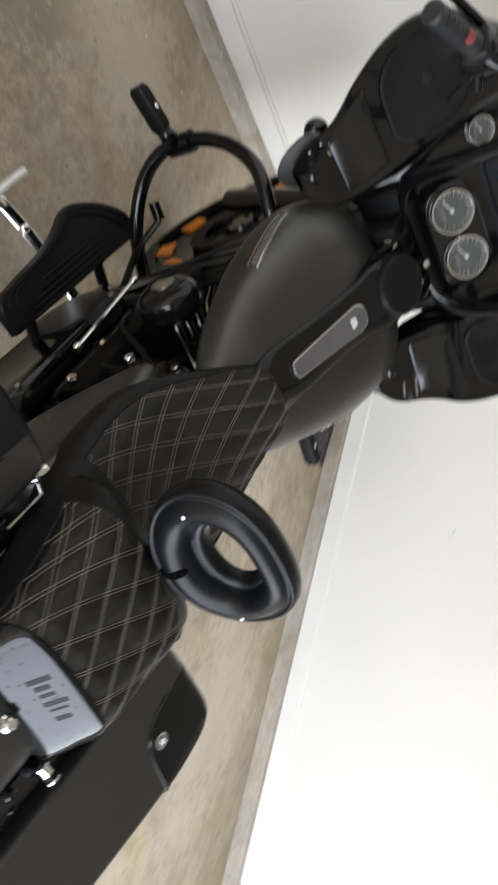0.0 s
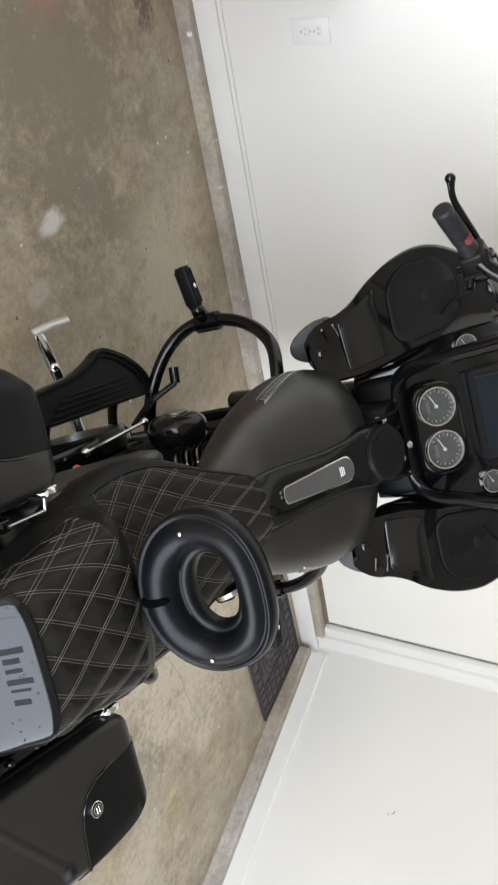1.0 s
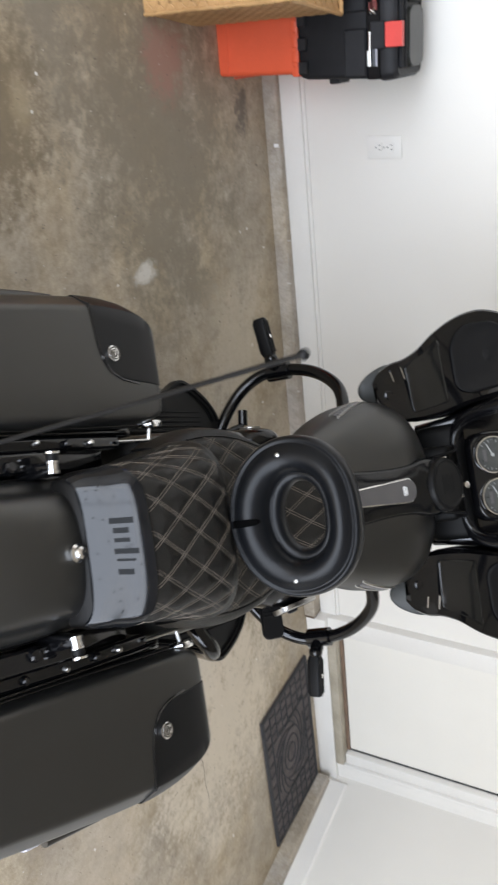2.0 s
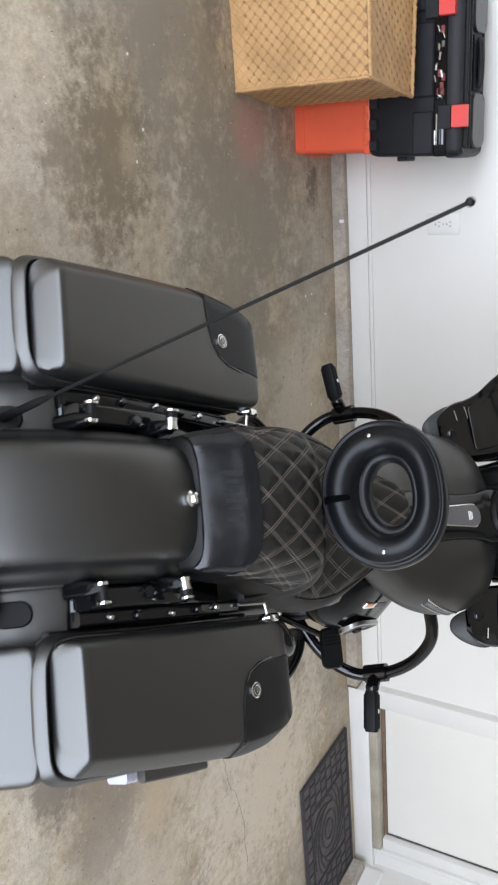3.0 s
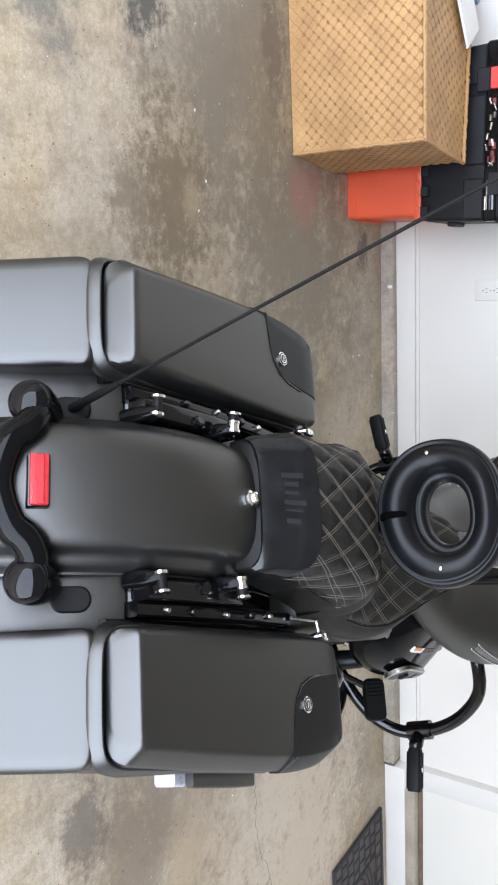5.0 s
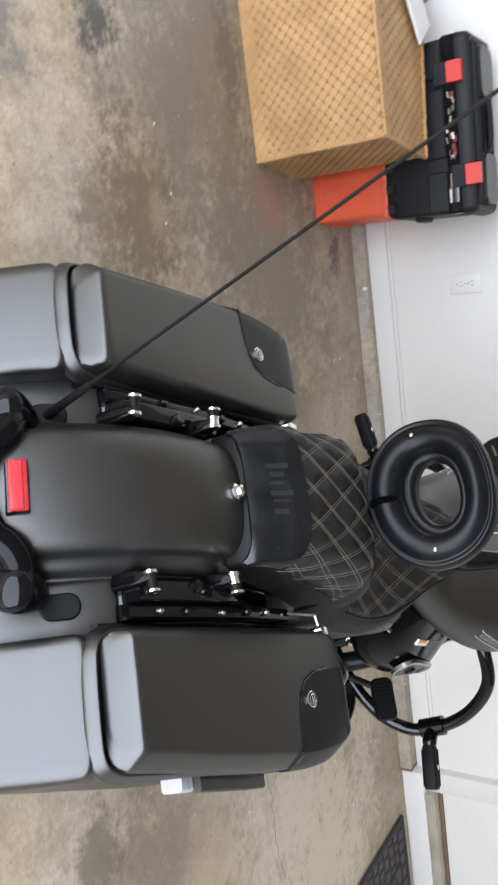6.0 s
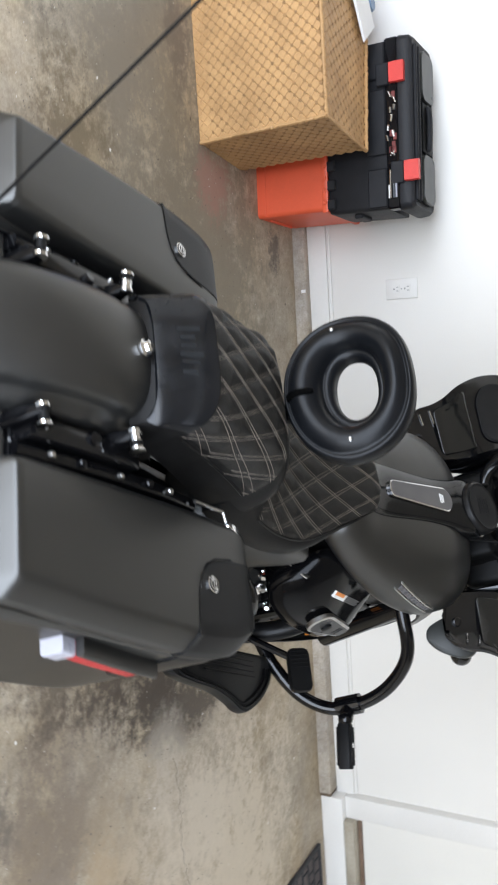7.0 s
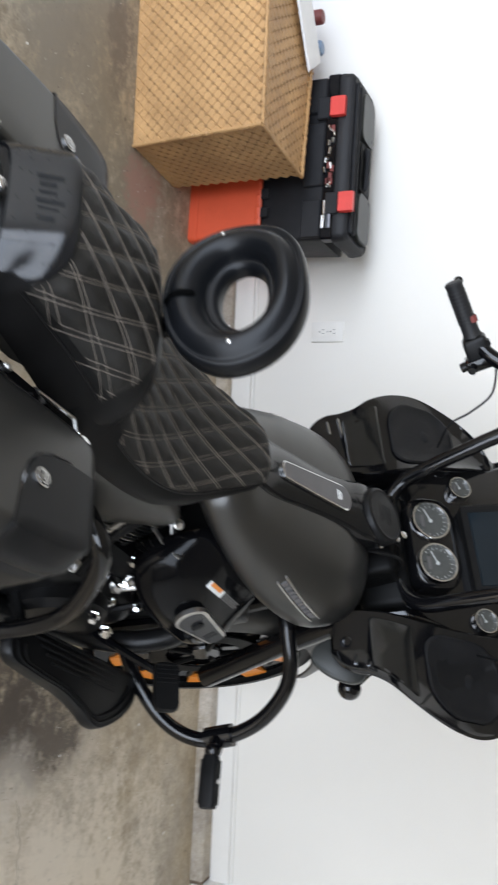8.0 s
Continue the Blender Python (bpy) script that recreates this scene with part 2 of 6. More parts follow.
# x, y, half sizes, colour, strength of each stain and each broad lighter or darker patch on the slab
SLAB_PATCHES = [
    (-0.85, 1.00, 0.85, 0.60, (0.215, 0.185, 0.140), 0.85), (-0.35, 1.35, 0.90, 0.65, (0.215, 0.178, 0.125), 0.85),
    (1.60, 1.30, 0.85, 0.75, (0.66, 0.57, 0.45), 0.75), (1.35, 1.00, 0.36, 0.36, (0.58, 0.50, 0.40), 0.4), (1.05, 0.58, 0.42, 0.30, (0.235, 0.19, 0.15), 0.65), (1.55, 0.55, 0.50, 0.50, (0.54, 0.46, 0.37), 0.4), (0.74, 0.84, 0.36, 0.42, (0.075, 0.053, 0.036), 0.9),
    (0.98, 1.10, 0.22, 0.30, (0.072, 0.052, 0.035), 0.92), (1.15, 0.48, 0.45, 0.30, (0.19, 0.145, 0.105), 0.5),
    (1.25, 0.72, 0.34, 0.20, (0.46, 0.36, 0.24), 0.45), (-0.50, 0.74, 0.42, 0.24, (0.16, 0.12, 0.07), 0.85),
    (-0.50, 0.80, 0.10, 0.06, (0.40, 0.32, 0.20), 0.5), (-0.90, 0.33, 0.24, 0.18, (0.15, 0.14, 0.12), 0.75),
    (-0.95, 0.64, 0.17, 0.14, (0.07, 0.065, 0.058), 0.9), (-0.97, 1.22, 0.30, 0.10, (0.15, 0.12, 0.095), 0.65),
    (-0.56, 1.40, 0.19, 0.17, (0.37, 0.19, 0.145), 0.7), (-0.40, 1.80, 0.12, 0.075, (0.09, 0.075, 0.06), 0.8),
    (0.90, 0.93, 0.17, 0.26, (0.060, 0.043, 0.029), 0.95), (0.70, 0.55, 0.26, 0.28, (0.11, 0.082, 0.058), 0.75), (1.10, 1.00, 0.20, 0.16, (0.52, 0.46, 0.38), 0.5),
    (0.96, 0.30, 0.22, 0.14, (0.15, 0.125, 0.10), 0.8), (1.30, 0.66, 0.22, 0.16, (0.46, 0.34, 0.21), 0.5), (-0.49, 0.60, 0.22, 0.20, (0.17, 0.13, 0.085), 0.7), (-0.80, 0.95, 0.30, 0.22, (0.20, 0.17, 0.13), 0.55),
    (2.35, 0.35, 0.55, 0.9, (0.60, 0.52, 0.42), 0.55), (0.36, 1.66, 0.45, 0.36, (0.54, 0.47, 0.36), 0.6), (-0.03, 1.18, 0.045, 0.08, (0.74, 0.71, 0.65), 0.8), (0.10, 1.06, 0.05, 0.07, (0.62, 0.58, 0.52), 0.4),
]
CONCRETE = concrete("garage_slab", (0.445, 0.385, 0.305))
KERB = concrete("kerb_concrete", (0.46, 0.425, 0.39), False)
# for the unseen ceiling; tone picked to set how dark the paint's reflections are
CEILTONE = material("darkened_ceiling", (0.30, 0.276, 0.235), 0.8, 0.0, 0.12, 2, 60, 0.1)

# ---- building helpers ----


def part(name, bm, mat, parent=None, label="", sharp=35):
    """Links a bmesh as one mesh object under a thing or a part."""
    bmesh.ops.recalc_face_normals(bm, faces=bm.faces)
    me = bpy.data.meshes.new(name)
    bm.to_mesh(me)
    bm.free()
    me.polygons.foreach_set("use_smooth", [True] * len(me.polygons))
    me.set_sharp_from_angle(angle=radians(sharp))
    for m in (mat if isinstance(mat, (list, tuple)) else [mat]):
        me.materials.append(m)
    ob = new(name, me)
    if parent:
        ob.parent = parent
    if label:
        tagged(ob, label)
    return ob


def thing(name, m, label, category, group="", kind=""):
    ob = new(name)
    ob.empty_display_size = 0.1
    ob.matrix_world = m
    return tagged(ob, label, category, group, kind)


def box(bm, lo, hi, bevel=0.0, seg=2, m=None):
    """A box between two corners, with rounded edges."""
    lo, hi = Vector(lo), Vector(hi)
    geo = bmesh.ops.create_cube(bm, size=1.0)["verts"]
    for v in geo:
        v.co = Vector((lo[k] + (hi[k] - lo[k]) * (v.co[k] + 0.5) for k in range(3)))
    if bevel:
        edges = {e for v in geo for e in v.link_edges}
        out = bmesh.ops.bevel(bm, geom=list(edges), offset=bevel, segments=seg, affect="EDGES", profile=0.5)
        geo = list({v for f in out["faces"] for v in f.verts} | {v for v in geo if v.is_valid})
    if m:
        bmesh.ops.transform(bm, matrix=m, verts=geo)
    return geo


def loft(bm, rings, caps=True, closed=True):
    """A skin over rings of points, each ring with as many points."""
    rows = [[bm.verts.new(p) for p in r] for r in rings]
    k = len(rows[0])
    for a, b in zip(rows, rows[1:]):
        for i in range(k if closed else k - 1):
            j = (i + 1) % k
            bm.faces.new((a[i], a[j], b[j], b[i]))
    if caps:
        bm.faces.new(rows[0][::-1])
        bm.faces.new(rows[-1])
    return rows


def glide(pts, steps=6):
    """A smooth line through points."""
    pts = [Vector(p) for p in pts]
    out = []
    for i in range(len(pts) - 1):
        p0, p1, p2, p3 = pts[max(i - 1, 0)], pts[i], pts[i + 1], pts[min(i + 2, len(pts) - 1)]
        for s in range(steps):
            t = s / steps
            out.append(0.5 * (2 * p1 + (p2 - p0) * t + (2 * p0 - 5 * p1 + 4 * p2 - p3) * t * t + (3 * p1 - p0 - 3 * p2 + p3) * t ** 3))
    return out + [pts[-1]]


def tube(bm, pts, r, seg=10, caps=True, flat=1.0):
    """A tube along a line; r is one radius or one for each point."""
    pts = [Vector(p) for p in pts]
    rs = r if isinstance(r, (list, tuple)) else [r] * len(pts)
    side, rings = None, []
    for i, p in enumerate(pts):
        d = (pts[min(i + 1, len(pts) - 1)] - pts[max(i - 1, 0)]).normalized()
        if side is None:
            side = d.orthogonal().normalized()
        side = (side - d * side.dot(d)).normalized()
        up = d.cross(side)
        rings.append([p + rs[i] * (math.cos(a) * side + flat * math.sin(a) * up) for a in (2 * math.pi * k / seg for k in range(seg))])
    return loft(bm, rings, caps)


def rod(bm, a, b, r0, r1=None, seg=16):
    return tube(bm, [a, b], [r0, r0 if r1 is None else r1], seg)


def ball(bm, c, r, scale=(1, 1, 1), seg=16):
    geo = bmesh.ops.create_uvsphere(bm, u_segments=seg, v_segments=seg // 2 + 2, radius=r)["verts"]
    for v in geo:
        v.co = Vector((v.co.x * scale[0], v.co.y * scale[1], v.co.z * scale[2])) + Vector(c)
    return geo


def ring_solid(bm, m, profile, seg=36):
    """A body turned round the z axis of m: profile of (radius, height)."""
    rings = [[m @ Vector((r * math.cos(a), r * math.sin(a), h)) for a in (2 * math.pi * k / seg for k in range(seg))] for r, h in profile]
    return loft(bm, rings, caps=True)


def rrect(x0, x1, z0, z1, r, k=4):
    """A rounded rectangle; r: one radius, or four from the lower left on, anticlockwise."""
    rs = r if isinstance(r, (list, tuple)) else [r] * 4
    out = []
    for (cx, cz, a0), q in zip(((x0, z0, 180), (x1, z0, 270), (x1, z1, 0), (x0, z1, 90)), rs):
        sx, sz = (1 if cx == x0 else -1), (1 if cz == z0 else -1)
        for i in range(k + 1):
            a = radians(a0 + 90 * i / k)
            out.append((cx + sx * q + q * math.cos(a), cz + sz * q + q * math.sin(a)))
    return out


def interp(y, table):
    """Smooth values at y from rows of (y, values...)."""
    if y <= table[0][0]:
        return table[0][1:]
    for i in range(len(table) - 1):
        a, b = table[i], table[i + 1]
        if y <= b[0]:
            p, q = table[max(i - 1, 0)], table[min(i + 2, len(table) - 1)]
            h = b[0] - a[0]
            t = (y - a[0]) / h
            out = []
            for k in range(1, len(a)):
                ma = (b[k] - p[k]) / (b[0] - p[0]) * h
                mb = (q[k] - a[k]) / (q[0] - a[0]) * h
                out.append((2 * t ** 3 - 3 * t * t + 1) * a[k] + (t ** 3 - 2 * t * t + t) * ma + (3 * t * t - 2 * t ** 3) * b[k] + (t ** 3 - t * t) * mb)
            return out
    return table[-1][1:]


def facing(c, n, up=(0, 0, 1)):
    """A pose at c whose z axis is n and whose y axis leans to up."""
    z = Vector(n).normalized()
    x = Vector(up).cross(z).normalized()
    return Matrix.Translation(c) @ Matrix((x, z.cross(x), z)).transposed().to_4x4()


def setting(name, bm, mat, label="", category="", sharp=30):
    return tagged(part(name, bm, mat, None, "", sharp), label, category, "", "structure")

# ---- the garage ----
WALL_Y, DOOR_Y, RIGHT_X, LEFT_X, OPEN_Y, CEIL = 2.0, 2.09, 2.617, -4.1, -2.05, 2.6

# the front wall stands a little askew
YAW = Matrix.Translation((-0.25, 2.0, 0)) @ Matrix.Rotation(radians(3.0), 4, "Z") @ Matrix.Translation((0.25, -2.0, 0))

SKEW = Matrix.Translation((2.617, 2.09, 0)) @ Matrix.Rotation(radians(10.7), 4, "Z") @ Matrix.Translation((-2.617, -2.09, 0))
# the house door stands a little before the wall
DOORWAY = Matrix.Translation((1.69, 2.035, 0)) @ Matrix.Rotation(radians(3.2), 4, "Z") @ Matrix.Translation((-1.69, -2.078, 0))

bm = bmesh.new()
box(bm, (-60, -60, -0.15), (60, 60, -0.012))
setting("ground", bm, concrete("driveway", (0.38, 0.36, 0.33), False), "pale concrete drive outside the garage", "ground")
bm = bmesh.new()
box(bm, (LEFT_X, OPEN_Y, -0.1), (3.9, 2.3, 0.0))
setting("floor", bm, CONCRETE, "stained old concrete garage floor", "floor")

bm = bmesh.new()
box(bm, (LEFT_X - 0.15, WALL_Y, 0.0), (1.69, WALL_Y + 0.2, CEIL))
setting("wall_north", bm, PAINTWALL, "plain white painted drywall garage wall", "wall").matrix_world = YAW
bm = bmesh.new()
box(bm, (1.692, DOOR_Y + 0.05, 2.17), (RIGHT_X + 0.12, WALL_Y + 0.3, CEIL))
box(bm, (1.692, DOOR_Y + 0.102, 0.0), (RIGHT_X + 0.12, WALL_Y + 0.3, 2.17))
setting("wall_door", bm, PAINTWALL, "white wall above and behind the house door", "wall").matrix_world = DOORWAY
bm = bmesh.new()
box(bm, (RIGHT_X + 0.028, -2.35, 0.0), (RIGHT_X + 0.18, WALL_Y + 0.35, CEIL))
setting("wall_east", bm, PAINTWALL, "plain white painted side wall with scuffs", "wall").matrix_world = SKEW
bm = bmesh.new()
box(bm, (LEFT_X - 0.15, OPEN_Y, 0.0), (LEFT_X, WALL_Y, CEIL))
setting("wall_west", bm, PAINTWALL, "plain white painted side wall", "wall")
bm = bmesh.new()
box(bm, (LEFT_X - 0.15, OPEN_Y - 0.2, 0.0), (-3.75, OPEN_Y, CEIL))
box(bm, (2.05, OPEN_Y - 0.2, 0.0), (3.9, OPEN_Y, CEIL))
box(bm, (-3.75, OPEN_Y - 0.2, 2.2), (2.05, OPEN_Y, CEIL))
setting("wall_south", bm, PAINTWALL, "white wall round the open garage doorway", "wall")
bm = bmesh.new()
box(bm, (LEFT_X - 0.15, OPEN_Y - 0.2, CEIL), (3.9, WALL_Y + 0.2, CEIL + 0.1))
setting("ceiling", bm, CEILTONE, "plain garage ceiling out of view, toned dark to dim reflections", "ceiling")

# concrete kerb and baseboard along the front wall
bm = bmesh.new()
loft(bm, [[(x, 1.955 - 0.016 * (x + 0.25), 0.0), (x, WALL_Y, 0.0), (x, WALL_Y, 0.046), (x, 1.961 - 0.016 * (x + 0.25), 0.046), (x, 1.955 - 0.016 * (x + 0.25), 0.041)] for x in (LEFT_X, -1.0, 0.0, 0.8, 1.672)])
setting("kerb_north", bm, KERB, "low grey concrete kerb under the baseboard", "kerb").matrix_world = YAW
bm = bmesh.new()
box(bm, (1.672, 1.926, 0.0), (1.686, WALL_Y, 0.044), 0.002, 1)
setting("kerb_end", bm, ENDWOOD, "dark wooden end of the kerb", "kerb").matrix_world = YAW
bm = bmesh.new()
box(bm, (LEFT_X, 1.986, 0.046), (1.6905, WALL_Y, 0.118), 0.003, 2)
box(bm, (LEFT_X, 1.991, 0.118), (1.6905, WALL_Y, 0.132), 0.004, 2)
setting("baseboard", bm, TRIM, "white painted baseboard", "baseboard").matrix_world = YAW

# side wall, askew to the front wall: kerb and baseboard
bm = bmesh.new()
loft(bm, [[(RIGHT_X - 0.031, y, 0.0), (RIGHT_X + 0.03, y, 0.0), (RIGHT_X + 0.03, y, 0.066), (RIGHT_X - 0.025, y, 0.066), (RIGHT_X - 0.031, y, 0.060)] for y in (DOOR_Y - 0.045, 1.0, 0.0, -1.0, -2.0)])
setting("kerb_east", bm, KERB, "grey concrete kerb along the side wall", "kerb").matrix_world = SKEW
bm = bmesh.new()
loft(bm, [[(RIGHT_X + 0.014, y, 0.066), (RIGHT_X + 0.03, y, 0.066), (RIGHT_X + 0.03, y, 0.15), (RIGHT_X + 0.020, y, 0.15), (RIGHT_X + 0.014, y, 0.142)] for y in (DOOR_Y - 0.03, 1.0, 0.0, -1.0, -2.0)])
setting("baseboard_east", bm, TRIM, "white painted baseboard on the side wall", "baseboard").matrix_world = SKEW

# paint chips and drips on the kerb
rnd = random.Random(21)
for x, y, w in ((0.055, 1.972, 0.022), (0.20, 1.945, 0.024), (-0.62, 1.97, 0.012), (0.62, 1.95, 0.015), (0.95, 1.965, 0.010), (1.30, 1.945, 0.016)):
    bm = bmesh.new()
    tube(bm, glide([(x - w * 0.2, y - w * 0.7, 0.0462), (x, y, 0.0465), (x + w * 0.15, y + w * 0.6, 0.0462)], 4), [0.0012, 0.0016, 0.002, 0.0024, 0.0026, 0.0024, 0.002, 0.0016, 0.001], 6, flat=0.35)
    setting("paint_chip", bm, PAPER, "small white paint drip on the kerb", "paint chip").matrix_world = YAW
bm = bmesh.new()
box(bm, (-0.272, 1.9545, 0.026), (-0.260, 1.9575, 0.043), 0.001, 1)
setting("paint_chip", bm, PAPER, "white paint chip on the kerb's edge", "paint chip").matrix_world = YAW

# house door in its recess: riser, sill, casing, leaf
bm = bmesh.new()
box(bm, (1.6905, DOOR_Y - 0.012, 0.0), (RIGHT_X + 0.05, DOOR_Y + 0.1, 0.088), 0.003, 2)
setting("door_riser", bm, TRIM, "white painted board under the door sill", "trim").matrix_world = DOORWAY
bm = bmesh.new()
box(bm, (1.782, DOOR_Y - 0.010, 0.0885), (2.545, DOOR_Y + 0.1, 0.128), 0.004, 2)
setting("door_sill", bm, SILLWOOD, "worn tan wooden door sill", "sill").matrix_world = DOORWAY
bm = bmesh.new()
box(bm, (1.784, DOOR_Y + 0.036, 0.1285), (2.486, DOOR_Y + 0.06, 0.143), 0.002, 1)
setting("door_sweep", bm, WEATHERSTRIP, "brown weatherstrip under the door", "trim").matrix_world = DOORWAY
bm = bmesh.new()
box(bm, (1.6905, DOOR_Y + 0.016, 0.0885), (1.781, DOOR_Y + 0.1, 2.17), 0.004, 2)
box(bm, (2.492, DOOR_Y + 0.014, 0.129), (2.56, DOOR_Y + 0.1, 2.17), 0.006, 2)
box(bm, (2.548, DOOR_Y - 0.002, 0.0885), (2.575, DOOR_Y + 0.05, 2.17), 0.006, 2)
box(bm, (2.575, DOOR_Y + 0.006, 0.0885), (RIGHT_X + 0.06, DOOR_Y + 0.1, 2.17), 0.004, 2)
setting("door_casing", bm, TRIM, "white moulded casing round the house door", "trim").matrix_world = DOORWAY
bm = bmesh.new()
box(bm, (2.486, DOOR_Y + 0.045, 0.129), (2.4915, DOOR_Y + 0.06, 2.14), 0.001, 1)
setting("door_gap", bm, SLOT, "thin dark gap along the door's edge", "trim").matrix_world = DOORWAY
door = thing("door_1", DOORWAY @ pose(1.784, DOOR_Y + 0.048, 0.143), "closed white house door with scuff marks", "door", "", "structure")
bm = bmesh.new()
box(bm, (0, 0, 0), (0.700, 0.04, 2.0), 0.002, 1)
part("leaf", bm, DOORPAINT, door)
bm = bmesh.new()
ring_solid(bm, facing((0.06, 0, 0.92), (0, -1, 0)), [(0.03, 0), (0.03, 0.008), (0.012, 0.012), (0.012, 0.04), (0.026, 0.05), (0.028, 0.062), (0.02, 0.074)], 20)
part("knob", bm, STEEL, door)

# power outlet
outlet = thing("power_outlet", YAW @ pose(-0.247, WALL_Y, 0.394), "white duplex power outlet with cover plate", "outlet")
bm = bmesh.new()
box(bm, (-0.035, -0.006, -0.057), (0.035, 0.001, 0.057), 0.003, 2)
part("cover_plate", bm, PLATE, outlet)
for dz in (-0.0195, 0.0195):
    bm = bmesh.new()
    ring = [(x, z + dz) for x, z in rrect(-0.0165, 0.0165, -0.014, 0.014, 0.008)]
    loft(bm, [[(x, y, z) for x, z in ring] for y in (-0.004, -0.0085)])
    socket = part("socket", bm, PLATE, outlet)
    bm = bmesh.new()
    for x in (-0.0065, 0.0065):
        box(bm, (x - 0.0012, -0.0092, dz + 0.001), (x + 0.0012, -0.008, dz + 0.009))
    rod(bm, (0, -0.0092, dz - 0.007), (0, -0.008, dz - 0.007), 0.0028, seg=10)
    part("slot", bm, SOCKETSLOT, socket)
bm = bmesh.new()
rod(bm, (0, -0.0072, 0), (0, -0.005, 0), 0.003, seg=10)
part("screw", bm, STEEL, outlet)

# scuffs on the walls and a crack in the slab
bm = bmesh.new()
tube(bm, [(RIGHT_X + 0.0275, 1.425, 0.655), (RIGHT_X + 0.0275, 1.432, 0.664), (RIGHT_X + 0.0275, 1.445, 0.670)], [0.0012, 0.003, 0.002], 6, flat=0.3)
tube(bm, [(RIGHT_X + 0.0275, 1.415, 0.648), (RIGHT_X + 0.0275, 1.43, 0.640)], 0.001, 6, flat=0.3)
setting("wall_scuff", bm, SLOT, "small dark scuff on the side wall", "scuff").matrix_world = SKEW
bm = bmesh.new()
for a, b in (((0.62, 1.9995, 0.62), (0.60, 1.9995, 0.66)), ((0.30, 1.9995, 0.74), (0.305, 1.9995, 0.81))):
    tube(bm, [a, b], 0.002, 6, flat=0.3)
setting("wall_mark", bm, GREYTRIM, "faint scratches on the white wall", "scuff").matrix_world = YAW
bm = bmesh.new()
rnd = random.Random(4)
line = [Vector((1.12, 1.03, 0)), Vector((1.23, 1.045, 0)), Vector((1.38, 1.05, 0)), Vector((1.5, 1.07, 0)), Vector((1.646, 1.136, 0)), Vector((1.9, 1.16, 0))]
tube(bm, [p + Vector((rnd.uniform(-0.006, 0.006), rnd.uniform(-0.008, 0.008), 0)) for p in glide(line, 7)], 0.0008, 5, flat=0.35)
setting("floor_crack", bm, SLOT, "thin winding crack in the slab", "crack")

# ---- things along the wall ----


def weave(bm, gaps, origin, ux, uy, n, w, h, pitch=0.0235):
    """Diagonal basket weave of raised strand crossings over a rectangle."""
    origin, ux, uy, n = Vector(origin), Vector(ux), Vector(uy), Vector(n)
    d = pitch / math.sqrt(2)
    rows = int(h / d) + 1
    for j in range(rows):
        cols = int(w / (2 * d)) + 1
        for i in range(cols + 1):
            cx, cy = (2 * i + (j % 2)) * d, j * d
            if cx > w or cy > h:
                continue
            lean = 1 if (i + j) % 2 else -1
            pts = [(-d, 0), (0, -d), (d, 0), (0, d)]
            lift, tip = 0.0020 + 0.0006 * rnd.random(), 0.0005
            base = [origin + ux * min(max(cx + x, 0), w) + uy * min(max(cy + y, 0), h) for x, y in pts]
            mid = [origin + ux * min(max(cx + 0.80 * x, 0), w) + uy * min(max(cy + 0.80 * y, 0), h) + n * (lift - tip * abs((x + lean * y) / d - 0.35)) for x, y in pts]
            lo, hi = [bm.verts.new(p) for p in base], [bm.verts.new(p) for p in mid]
            bm.faces.new(hi)
            for k in range(4):
                bm.faces.new((lo[k], lo[(k + 1) % 4], hi[(k + 1) % 4], hi[k]))
            # flat dark diamond that paints the shade between crossings
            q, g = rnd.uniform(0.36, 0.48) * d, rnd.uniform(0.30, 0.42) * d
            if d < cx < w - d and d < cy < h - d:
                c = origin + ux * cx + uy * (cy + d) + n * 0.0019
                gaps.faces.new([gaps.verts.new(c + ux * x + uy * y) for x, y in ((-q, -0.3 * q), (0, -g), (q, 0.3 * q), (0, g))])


def slump(bm):
    """The soft basket leans forward and stands askew."""
    for v in bm.verts:
        x, y, z = v.co
        v.co = Vector((x + 0.19 * y, y * (1 + 0.22 * (W2 - x) / (2 * W2)) - 0.042 * z / BH * (1 - y / D2), z))
    return bm


rnd = random.Random(7)
BX0, BX1, BY0, BY1, BH = -1.118, -0.662, 1.303, 1.56, 0.432
basket = thing("woven_basket", pose((BX0 + BX1) / 2, BY0, 0, 0, 0, 3.0), "tan woven rush storage basket standing on the floor", "basket")
W2, D2 = (BX1 - BX0) / 2, BY1 - BY0
bm = bmesh.new()
rings = [[(-W2 + 0.006 - s, 0.006 - s, z), (W2 - 0.006 + s, 0.006 - s, z), (W2 - 0.006 + s, D2 - 0.006 + s, z), (-W2 + 0.006 - s, D2 - 0.006 + s, z)] for z, s in ((0.0, 0.0), (BH - 0.008, 0.0))]
loft(bm, rings)
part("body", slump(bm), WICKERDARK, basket)
